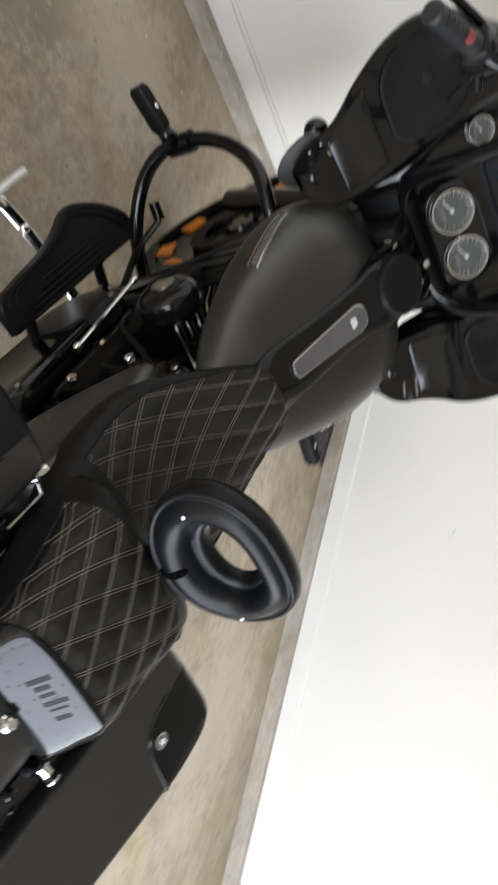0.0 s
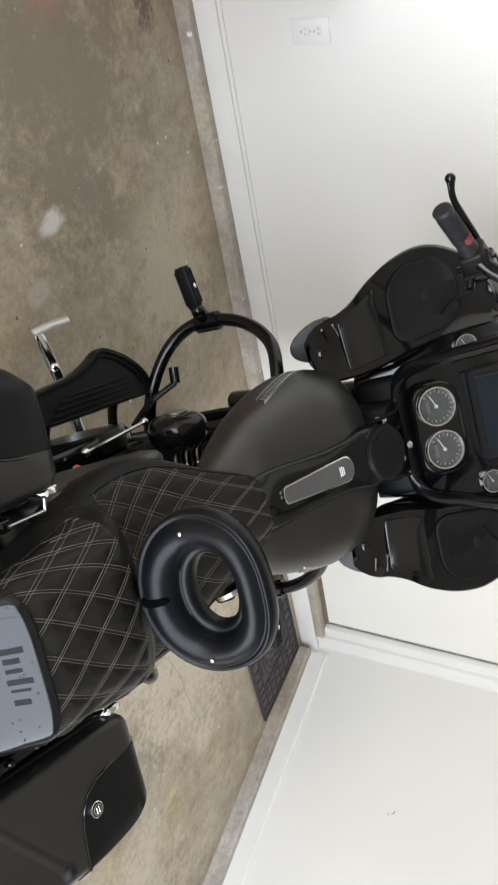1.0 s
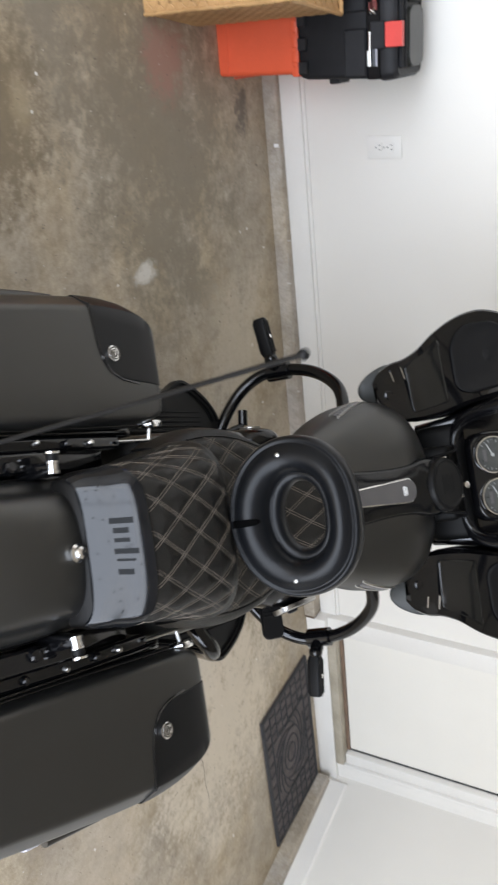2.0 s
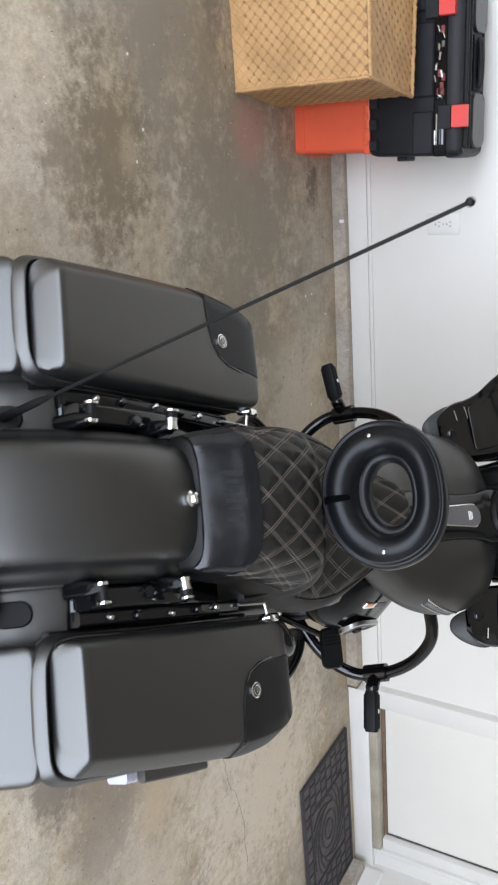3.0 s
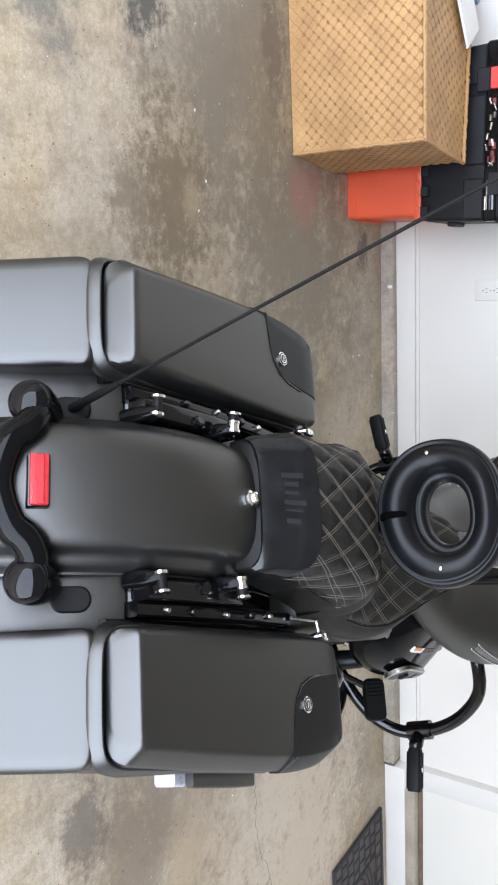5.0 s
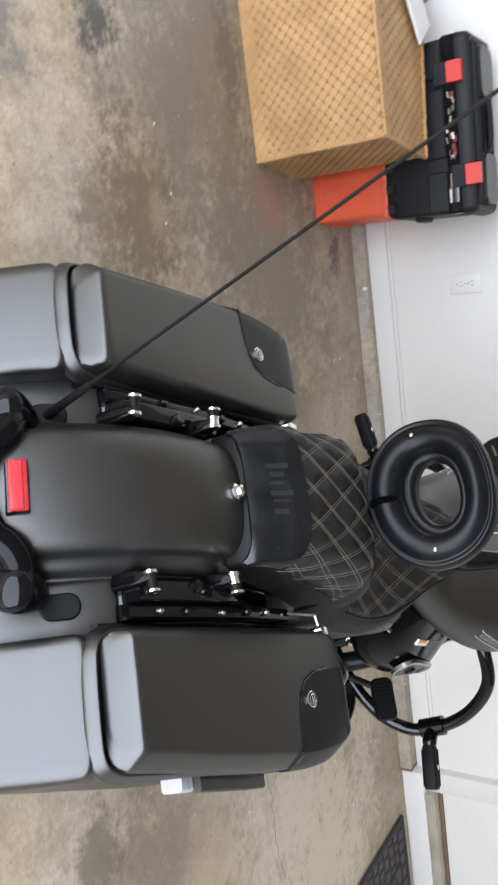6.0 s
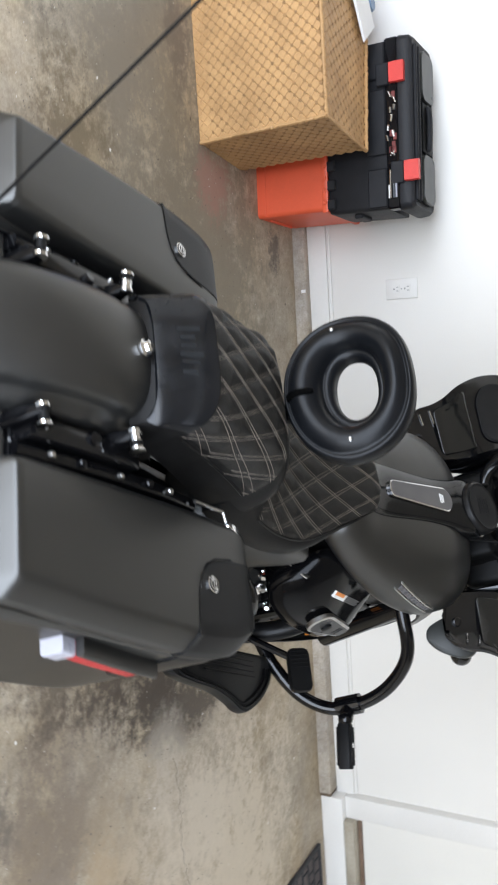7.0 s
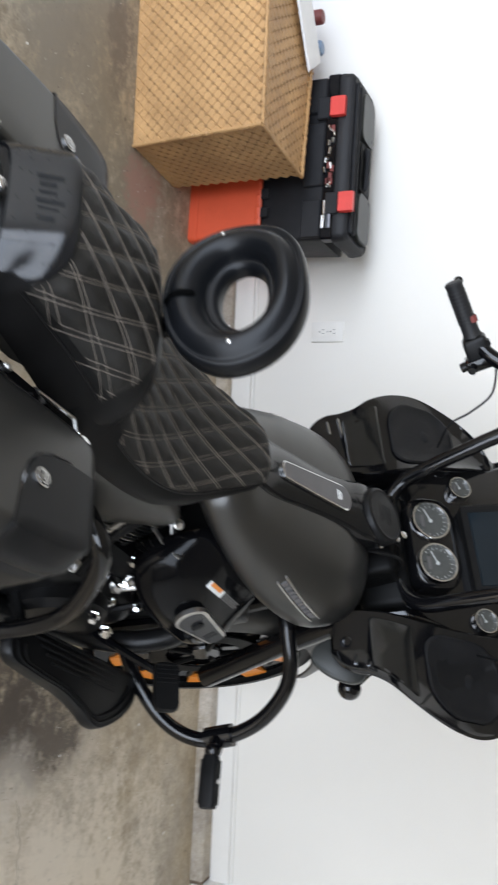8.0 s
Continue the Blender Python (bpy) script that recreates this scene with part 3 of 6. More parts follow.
for nm, o, ux, uy, nn, w, h in (("front_weave", (-W2, 0.004, 0.002), (1, 0, 0.0), (0, 0, 1), (0, -1, 0), 2 * W2, BH - 0.006),
                                ("side_weave", (W2 - 0.004, 0, 0.002), (0, 1, 0), (0, 0, 1), (1, 0, 0), D2, BH - 0.006),
                                ("side_weave", (-W2 + 0.004, 0, 0.002), (0, 1, 0), (0, 0, 1), (-1, 0, 0), D2, BH - 0.006),
                                ("top_weave", (-W2, 0, BH - 0.006), (1, 0, 0), (0, 1, 0), (0, 0, 1), 2 * W2, D2)):
    bm = bmesh.new()
    gaps = bmesh.new()
    weave(bm, gaps, o, ux, uy, nn, w, h)
    face = tagged(part(nm, slump(bm), WICKER, basket, "", 20), "", "", "", "stuff")
    tagged(part("weave_gap_shade", slump(gaps), WICKERGAPSHADE, face), "", "", "", "stuff")
bm = bmesh.new()
for a, b in (((-W2, 0, BH), (W2, 0, BH)), ((W2, 0, BH), (W2, D2, BH)), ((W2, 0, 0.004), (W2, 0, BH)), ((W2, D2, BH), (-W2, D2, BH)), ((-W2, 0, BH), (-W2, D2, BH)), ((-W2, 0, 0.004), (-W2, 0, BH))):
    n = int((Vector(b) - Vector(a)).length / 0.008)
    pts = [Vector(a).lerp(Vector(b), i / n) + Vector((rnd.uniform(-1, 1), rnd.uniform(-1, 1), rnd.uniform(-1, 1))) * 0.0012 for i in range(n + 1)]
    tube(bm, pts, [0.0048 + 0.0014 * (i % 2) for i in range(n + 1)], 7)
part("rim", slump(bm), WICKER, basket)

paper = thing("paper_sheet", pose(-1.05, 1.50, BH + 0.0085, 0, 0, 38), "white folded paper lying on the basket", "paper")
bm = bmesh.new()
box(bm, (-0.15, -0.03, 0), (0.12, 0.085, 0.004), 0.001, 1)
box(bm, (-0.145, -0.028, 0.004), (0.118, 0.082, 0.007), 0.001, 1)
part("sheet", bm, PAPER, paper)

# orange crate with a black toolbox on it
CX0, CX1, CY0, CY1, CH = -1.03, -0.492, 1.682, 1.955, 0.262
crate = thing("orange_crate", pose((CX0 + CX1) / 2, CY0, 0), "orange plastic tool crate with smooth sides on the floor", "crate")
w = (CX1 - CX0) / 2
bm = bmesh.new()
rings = []
for z, s in ((0, 0.0), (0.02, 0.001), (CH - 0.03, 0.006), (CH, 0.007)):
    rings.append([(x, y, z) for x, y in rrect(-w - s, w + s, 0 - s, CY1 - CY0 + s, 0.016)])
loft(bm, rings)
part("body", bm, CRATE, crate)
bm = bmesh.new()
box(bm, (-w - 0.012, -0.012, CH - 0.022), (w + 0.012, CY1 - CY0, CH), 0.004, 2)
rim = part("rim", bm, CRATE, crate)
for k in range(14):
    bm = bmesh.new()
    x = -w + 0.02 + k * (2 * w - 0.04) / 13
    box(bm, (x - 0.007, -0.016, CH - 0.018), (x + 0.007, -0.010, CH - 0.004), 0.002, 1)
    part("lip_tooth", bm, CRATE, rim)
bm = bmesh.new()
box(bm, (w + 0.004, 0.03, 0.03), (w + 0.010, 0.2, 0.034), 0.001, 1)
box(bm, (-w, -0.004, 0.030), (w, -0.0005, 0.034), 0.001, 1)
part("seam", bm, CRATE, crate)

toolbox = thing("toolbox", pose(-0.72, 1.675, CH), "black plastic toolbox with red latches on the orange crate", "toolbox")
TW, TD = 0.250, 0.195
bm = bmesh.new()
rings = []
for z, s in ((0.0, -0.006), (0.02, 0.0), (0.195, 0.006), (0.205, 0.006)):
    rings.append([(x, y, z) for x, y in rrect(-TW - s, TW + s, -s, TD + s, 0.015)])
loft(bm, rings)
body = part("body", bm, TOOLBLACK, toolbox)
for k in range(8):
    bm = bmesh.new()
    x = -TW + 0.03 + k * 0.06
    box(bm, (x, -0.012, 0.0), (x + 0.035, -0.0005, 0.028), 0.004, 1)
    part("rib", bm, TOOLBLACK, body)
bm = bmesh.new()
for x0, x1 in ((-0.25, -0.14), (-0.11, 0.09), (0.13, 0.25)):
    box(bm, (x0, -0.014, 0.140), (x1, -0.002, 0.203), 0.004, 1)
box(bm, (TW, 0.03, 0.075), (TW + 0.016, TD - 0.08, 0.105), 0.004, 1)
part("front_plate", bm, TOOLBLACK, body)
bm = bmesh.new()
box(bm, (-TW - 0.008, -0.016, 0.204), (TW + 0.008, 0.03, 0.246), 0.005, 1)
part("tray_front", bm, SMOKE, toolbox, "clear smoked tray full of small parts")
for k in range(22):
    bm = bmesh.new()
    x = -0.10 + 0.20 * rnd.random()
    c = Vector((x, -0.019, 0.211 + 0.026 * rnd.random()))
    e = c + Vector((rnd.uniform(-0.022, 0.022), 0.002, rnd.uniform(-0.006, 0.006)))
    if k % 3 == 1:
        box(bm, (c.x, -0.020, c.z - 0.007), (c.x + 0.02, -0.015, c.z + 0.004), 0.001, 1)
    else:
        rod(bm, c, e, 0.002 + 0.003 * rnd.random(), seg=7)
    part("small_part", bm, (CHROME, GRIPRED, STEEL)[k % 3], toolbox)
for z, w_, mat in ((0.216, 0.085, CHROME), (0.226, 0.06, GREYPLASTIC), (0.211, 0.04, STEEL), (0.234, 0.07, PALELENS)):
    bm = bmesh.new()
    rod(bm, Vector((0.225 - w_, -0.018, z)), Vector((0.225, -0.018, z)), 0.0032, seg=8)
    part("tool_bit", bm, mat, toolbox)
bm = bmesh.new()
rings = []
for z, s in ((0.240, 0.012), (0.248, 0.014), (0.278, 0.011), (0.289, 0.002), (0.283, -0.015)):
    rings.append([(x, y, z) for x, y in rrect(-TW - s, TW + s, -s, TD + s * 0.3, 0.022)])
loft(bm, rings)
lid = part("lid", bm, TOOLBLACK, toolbox)
for x0, x1 in ((-0.235, -0.085), (0.085, 0.235)):
    bm = bmesh.new()
    ring = rrect(x0, x1, 0.07, 0.188, 0.03)
    loft(bm, [[(x, y, 0.287) for x, y in ring], [(x, y, 0.295) for x, y in ring], [(x * 0.985, y * 0.99 + 0.001, 0.298) for x, y in ring]])
    part("lid_window", bm, LIDGREY, lid, "translucent grey lid compartment")
# raised ridges along the lid and the sunken handle between its compartments
for y0, y1 in ((0.014, 0.024), (0.042, 0.052)):
    bm = bmesh.new()
    box(bm, (-0.235, y0, 0.283), (0.235, y1, 0.2965), 0.003, 1)
    part("lid_ridge", bm, TOOLBLACK, lid)
bm = bmesh.new()
box(bm, (-0.075, 0.075, 0.287), (0.075, 0.18, 0.2945), 0.002, 1)
part("handle_well", bm, DARKPLASTIC, lid)
bm = bmesh.new()
tube(bm, glide([(-0.062, 0.125, 0.287), (-0.056, 0.12, 0.301), (0, 0.12, 0.304), (0.056, 0.12, 0.301), (0.062, 0.125, 0.287)]), 0.009, 10)
part("handle", bm, TOOLBLACK, lid)
for x, z0 in ((-0.150, 0.222), (0.150, 0.264)):
    bm = bmesh.new()
    ring = [(-0.030, 0.0), (0.030, 0.0), (0.031, 0.02), (0.030, 0.046), (-0.030, 0.046), (-0.031, 0.02)]
    loft(bm, [[(x + a * s, y, z0 + z) for a, z in ring] for y, s in ((-0.014, 1.0), (-0.028, 1.0), (-0.031, 0.95))])
    latch = part("latch", bm, LATCHRED, toolbox, "red plastic latch")
    bm = bmesh.new()
    box(bm, (x - 0.034, -0.022, z0 - 0.045), (x + 0.034, -0.012, z0 - 0.004), 0.003, 1)
    part("catch", bm, TOOLBLACK, latch, "black plastic catch")

# blue bin, bottles and a cable in the corner behind the basket
bin_ = thing("blue_bin", pose(-1.42, 1.62, 0), "bright blue plastic bin behind the basket", "bin")
bm = bmesh.new()
loft(bm, [[(x, y, z) for x, y in rrect(-0.17 - s, 0.17 + s, -0.16 - s, 0.16 + s, 0.03)] for z, s in ((0, 0), (0.26, 0.012))])
part("body", bm, BLUEPLASTIC, bin_)
bm = bmesh.new()
loft(bm, [[(x, y, z) for x, y in rrect(-0.19, 0.19, -0.18, 0.18, 0.03)] for z in (0.245, 0.275)])
part("lid", bm, BLUEPLASTIC, bin_)
for x, y, mat, lab in ((-1.145, 1.795, PALEBLUE, "pale blue plastic bottle beside the toolbox"), (-1.245, 1.785, GRIPRED, "dark red plastic bottle beside the toolbox")):
    bottle = thing("bottle", pose(x, y, 0), lab, "bottle", "bottles by the wall")
    bm = bmesh.new()
    ring_solid(bm, Matrix(), [(0.04, 0), (0.046, 0.01), (0.046, 0.295), (0.042, 0.335), (0.024, 0.358), (0.022, 0.366)], 20)
    part("body", bm, mat, bottle)
    bm = bmesh.new()
    ring_solid(bm, Matrix.Translation((0, 0, 0.366)), [(0.024, 0), (0.024, 0.016), (0.020, 0.022)], 16)
    part("cap", bm, mat, bottle)
cable = thing("wall_cable", pose(-1.44, 1.99, 0.45), "black cable hanging in a loop on the wall", "cable")
bm = bmesh.new()
tube(bm, glide([(-0.16, 0, 0.16), (-0.10, -0.012, -0.03), (0.0, -0.022, -0.07), (0.075, -0.018, -0.03), (0.11, -0.012, 0.06), (0.10, -0.005, 0.24)], 8), 0.006, 8)
part("cord", bm, RUBBER, cable)

# rubber doormat
mat_ = thing("doormat", pose(2.245, 1.80, 0.0, 0, 0, 4.0), "black rubber doormat with a cobble and scroll pattern", "doormat")
bm = bmesh.new()
box(bm, (-0.372, -0.215, 0.0), (0.372, 0.215, 0.008), 0.003, 1)
part("backing", bm, MATSTONE, mat_)
bm = bmesh.new()
for a, b in (((-0.372, -0.215), (0.372, -0.197)), ((-0.372, 0.197), (0.372, 0.215)), ((-0.372, -0.197), (-0.354, 0.197)), ((0.354, -0.197), (0.372, 0.197))):
    box(bm, (*a, 0.002), (*b, 0.014), 0.003, 1)
part("border", bm, MATRUBBER, mat_)
bm = bmesh.new()
for ry in range(9):
    y = -0.197 + ry * 0.394 / 8.0
    if 1 <= ry <= 7:
        tube(bm, [(-0.355, y, 0.009), (-0.19, y + rnd.uniform(-0.006, 0.006), 0.009)], 0.004, 5)
        tube(bm, [(0.19, y + rnd.uniform(-0.006, 0.006), 0.009), (0.355, y, 0.009)], 0.004, 5)
    for side in (-1, 1):
        for k in range(3):
            x = side * (0.20 + 0.052 * k + (0.026 if ry % 2 else 0) + rnd.uniform(-0.006, 0.006))
            if ry < 8:
                tube(bm, [(x, y, 0.009), (x + rnd.uniform(-0.008, 0.008), y + 0.049, 0.009)], 0.004, 5)
for x in [-0.16 + 0.064 * k for k in range(6)]:
    for y0, y1 in ((-0.197, -0.15), (0.15, 0.197)):
        tube(bm, [(x, y0, 0.009), (x + rnd.uniform(-0.008, 0.008), y1, 0.009)], 0.004, 5)
for y in (-0.15, 0.15):
    tube(bm, [(-0.19, y, 0.009), (0.19, y, 0.009)], 0.005, 5)
for x in (-0.19, 0.19):
    tube(bm, [(x, -0.15, 0.009), (x, 0.15, 0.009)], 0.005, 5)
part("cobble_pattern", bm, MATRUBBER, mat_)
bm = bmesh.new()
for k in range(3):
    r = 0.035 + 0.03 * k
    tube(bm, [(1.4 * r * math.cos(a), r * math.sin(a), 0.009) for a in [2 * math.pi * i / 28 for i in range(29)]], 0.004, 5)
for k in range(12):
    a0 = 2 * math.pi * k / 12
    pts = []
    for i in range(10):
        a, r = a0 + i * 0.12, 0.10 + 0.006 * i
        pts.append((max(-0.18, min(0.18, 1.4 * r * math.cos(a))), max(-0.145, min(0.145, r * math.sin(a))), 0.009))
    tube(bm, pts, 0.004, 5)
part("scroll_pattern", bm, MATRUBBER, mat_)

# ---- the motorcycle, leaning on its stand ----
HEADING, LEAN = 23.1, 16.8
BIKE = Matrix.Rotation(radians(-HEADING), 4, "Z") @ Matrix.Rotation(radians(-LEAN), 4, "Y") @ Matrix.Translation((0.209, -0.020, -0.063))
bike = thing("motorcycle", BIKE, "matte grey touring motorcycle with hard saddlebags, leaning on its stand", "motorcycle")


def wheel(name, y, z, r, width, rim_r, rim_mat, accent=None):
    m = facing((0, y, z), (1, 0, 0))
    bm = bmesh.new()
    prof = []
    for k in range(13):
        a = math.pi * (k / 12 - 0.5)
        prof.append((rim_r + (r - rim_r) * max(0.05, math.cos(a)) ** 0.6, width / 2 * math.sin(a)))
    rings = [[m @ Vector((q * math.cos(t), q * math.sin(t), h)) for t in (2 * math.pi * i / 64 for i in range(64))] for q, h in prof]
    loft(bm, rings, caps=False)
    tyre = part("tyre", bm, TYRE, bike)
    tyre.name = name
    bm = bmesh.new()
    hw = width * 0.36
    ring_solid(bm, m, [(rim_r - 0.03, -hw + 0.012), (rim_r, -hw), (rim_r + 0.012, -hw), (rim_r + 0.012, hw), (rim_r, hw), (rim_r - 0.03, hw - 0.012)], 64)
    part("rim", bm, GLOSS, tyre)
    for sgn in (-1, 1):
        bm = bmesh.new()
        flat = ((0.105, 0.95), (0.150, 0.95), (0.150, 1.05), (0.105, 1.05))
        loft(bm, [[m @ Vector((q * math.cos(t), q * math.sin(t), sgn * hw * h)) for q, h in flat] for t in (2 * math.pi * i / 48 for i in range(49))])
        for i in range(5):
            t = 2 * math.pi * i / 5
            tube(bm, [m @ Vector((0.04 * math.cos(t), 0.04 * math.sin(t), sgn * hw)), m @ Vector((0.11 * math.cos(t), 0.11 * math.sin(t), sgn * hw))], 0.008, 6)
        part("brake_disc", bm, DARKPLASTIC, tyre)
    for k in range(9):
        a = 2 * math.pi * k / 9
        bm = bmesh.new()
        s, c = math.sin(a), math.cos(a)
        for d in (-0.012, 0.012):
            tube(bm, [m @ Vector((0.03 * c - d * s, 0.03 * s + d * c, hw * 0.3)), m @ Vector(((rim_r - 0.02) * c - 2 * d * s, (rim_r - 0.02) * s + 2 * d * c, hw * 0.75))], 0.011, 8)
        part("spoke", bm, GLOSS, tyre)
        if accent:
            for sgn in (-1, 1):
                bm = bmesh.new()
                pts = []
                for j in range(7):
                    b = a + 0.10 + 0.048 * j
                    pts.append([m @ Vector((q * math.cos(b), q * math.sin(b), sgn * h)) for q, h in ((rim_r - 0.034, hw * 0.8), (rim_r - 0.036, hw + 0.002), (rim_r + 0.008, hw + 0.004), (rim_r + 0.008, hw * 0.8))])
                loft(bm, pts)
                part("rim_stripe", bm, accent, tyre, "orange rim stripe")
    bm = bmesh.new()
    ring_solid(bm, m, [(0.045, -hw), (0.05, -hw + 0.01), (0.05, hw - 0.01), (0.045, hw)], 24)
    part("hub", bm, GLOSS, tyre)
    return tyre


wheel("rear_wheel", 0.01, 0.325, 0.325, 0.165, 0.215, GLOSS)
wheel("front_wheel", 1.57, 0.325, 0.325, 0.125, 0.245, GLOSS, ORANGE)

# rear fender: crowned sheet over the wheel with a rolled edge
CROWN = [(0, 0), (0.022, 0.0007), (0.043, 0.0035), (0.058, 0.0078), (0.069, 0.0135), (0.077, 0.0205), (0.0815, 0.0285), (0.084, 0.0370), (0.0865, 0.0435), (0.0915, 0.0485), (0.097, 0.0535), (0.101, 0.0605), (0.1035, 0.068), (0.104, 0.080)]


def fender_line(a):
    """Middle line of the fender at slope a, in degrees."""
    if a > -45:
        return 0.03 + 0.30 * a / 45, 0.7305 + 0.382 * math.log(math.cos(radians(a)))
    y, z = fender_line(-44.999)
    return y - 0.27 * (math.sin(radians(-a)) - math.sin(radians(45))), z - 0.27 * (math.cos(radians(45)) - math.cos(radians(-a)))


def fender_ring(a, inset=0.0):
    y, z = fender_line(a)
    n = Vector((0, math.sin(radians(a)), math.cos(radians(a))))
    half = [Vector((max(x - inset, 0), y, z)) - n * (d + inset) for x, d in CROWN]
    return [Vector((-p.x, p.y, p.z)) for p in half[:0:-1]] + half


bm = bmesh.new()
loft(bm, [fender_ring(14 - 120 * k / 48) + fender_ring(14 - 120 * k / 48, 0.005)[::-1] for k in range(49)])
fender = part("rear_fender", bm, DENIM, bike, "", 60)
# rolled edge along both sides
for k in (0, -1):
    bm = bmesh.new()
    tube(bm, [fender_ring(12 - 114 * j / 36)[k] for j in range(37)], 0.004, 8)
    part("flange", bm, DENIM, fender)
# bolt that holds the seat
bm = bmesh.new()
ring_solid(bm, facing((0, -0.002, 0.727), (0, 0.03, 1)), [(0.011, 0), (0.0128, 0.003), (0.0128, 0.007), (0.0095, 0.010), (0.0088, 0.015), (0.0055, 0.0175)], 20)
part("seat_bolt", bm, CHROME, bike, "chrome knurled seat bolt")


# ---- saddlebags ----
BODY = [(-0.36, 0.205, 0.315, 0.36, 0.40), (-0.335, 0.185, 0.332, 0.345, 0.410), (-0.29, 0.178, 0.338, 0.34, 0.472), (-0.235, 0.176, 0.343, 0.34, 0.5465), (-0.205, 0.176, 0.345, 0.34, 0.5900), (-0.1965, 0.176, 0.345, 0.34, 0.6020), (-0.1935, 0.176, 0.345, 0.34, 0.6035),
        (-0.190, 0.176, 0.345, 0.34, 0.6040), (-0.170, 0.176, 0.345, 0.34, 0.6055), (0.0, 0.174, 0.358, 0.35, 0.638), (0.15, 0.176, 0.370, 0.38, 0.660), (0.24, 0.178, 0.368, 0.40, 0.670), (0.285, 0.184, 0.352, 0.44, 0.668), (0.304, 0.200, 0.325, 0.50, 0.655)]
LID = [(-0.1755, 0.200, 0.310, 0.6105, 0.6115), (-0.1747, 0.192, 0.320, 0.6108, 0.6145), (-0.1725, 0.1855, 0.3285, 0.611, 0.6205), (-0.168, 0.1805, 0.3355, 0.612, 0.6325), (-0.1635, 0.1785, 0.3390, 0.6122, 0.6440), (-0.1610, 0.178, 0.3402, 0.6125, 0.6496), (-0.1585, 0.1775, 0.3412, 0.613, 0.6522), (-0.154, 0.177, 0.343, 0.6132, 0.6538), (-0.150, 0.176, 0.3440, 0.6135, 0.6547), (-0.12, 0.175, 0.347, 0.618, 0.6588), (0.0, 0.174, 0.360, 0.634, 0.676), (0.15, 0.174, 0.372, 0.655, 0.697),
       (0.22, 0.176, 0.370, 0.664, 0.706), (0.262, 0.180, 0.362, 0.667, 0.710), (0.286, 0.188, 0.346, 0.667, 0.708), (0.300, 0.204, 0.322, 0.667, 0.696)]


def lid_ring(y, grow=0.0):
    x0, x1, z0, z1 = interp(y, LID)
    h = z1 - z0
    a, c = min(0.006, 0.3 * h), min(0.022, 0.6 * h)
    return [(x0 - grow, z0), (x0 - grow, z0 + 0.6 * h), (x0 + 0.003, z1 - a + grow), (x0 + 0.008, z1 - 0.25 * a + grow), (x0 + 0.014, z1 + 0.0002 + grow), (x0 + 0.06, z1 + 0.001 + grow), (x1 - 0.030, z1 + 0.0014 + grow), (x1 - 0.025, z1 + 0.0010 + grow),
            (x1 - 0.0215, z1 - 0.0004 + grow), (x1 - 0.018, z1 - 0.14 * c + grow), (x1 - 0.003, z1 - c + grow), (x1 + grow, z0 + 0.35 * h), (x1 + grow, z0)]


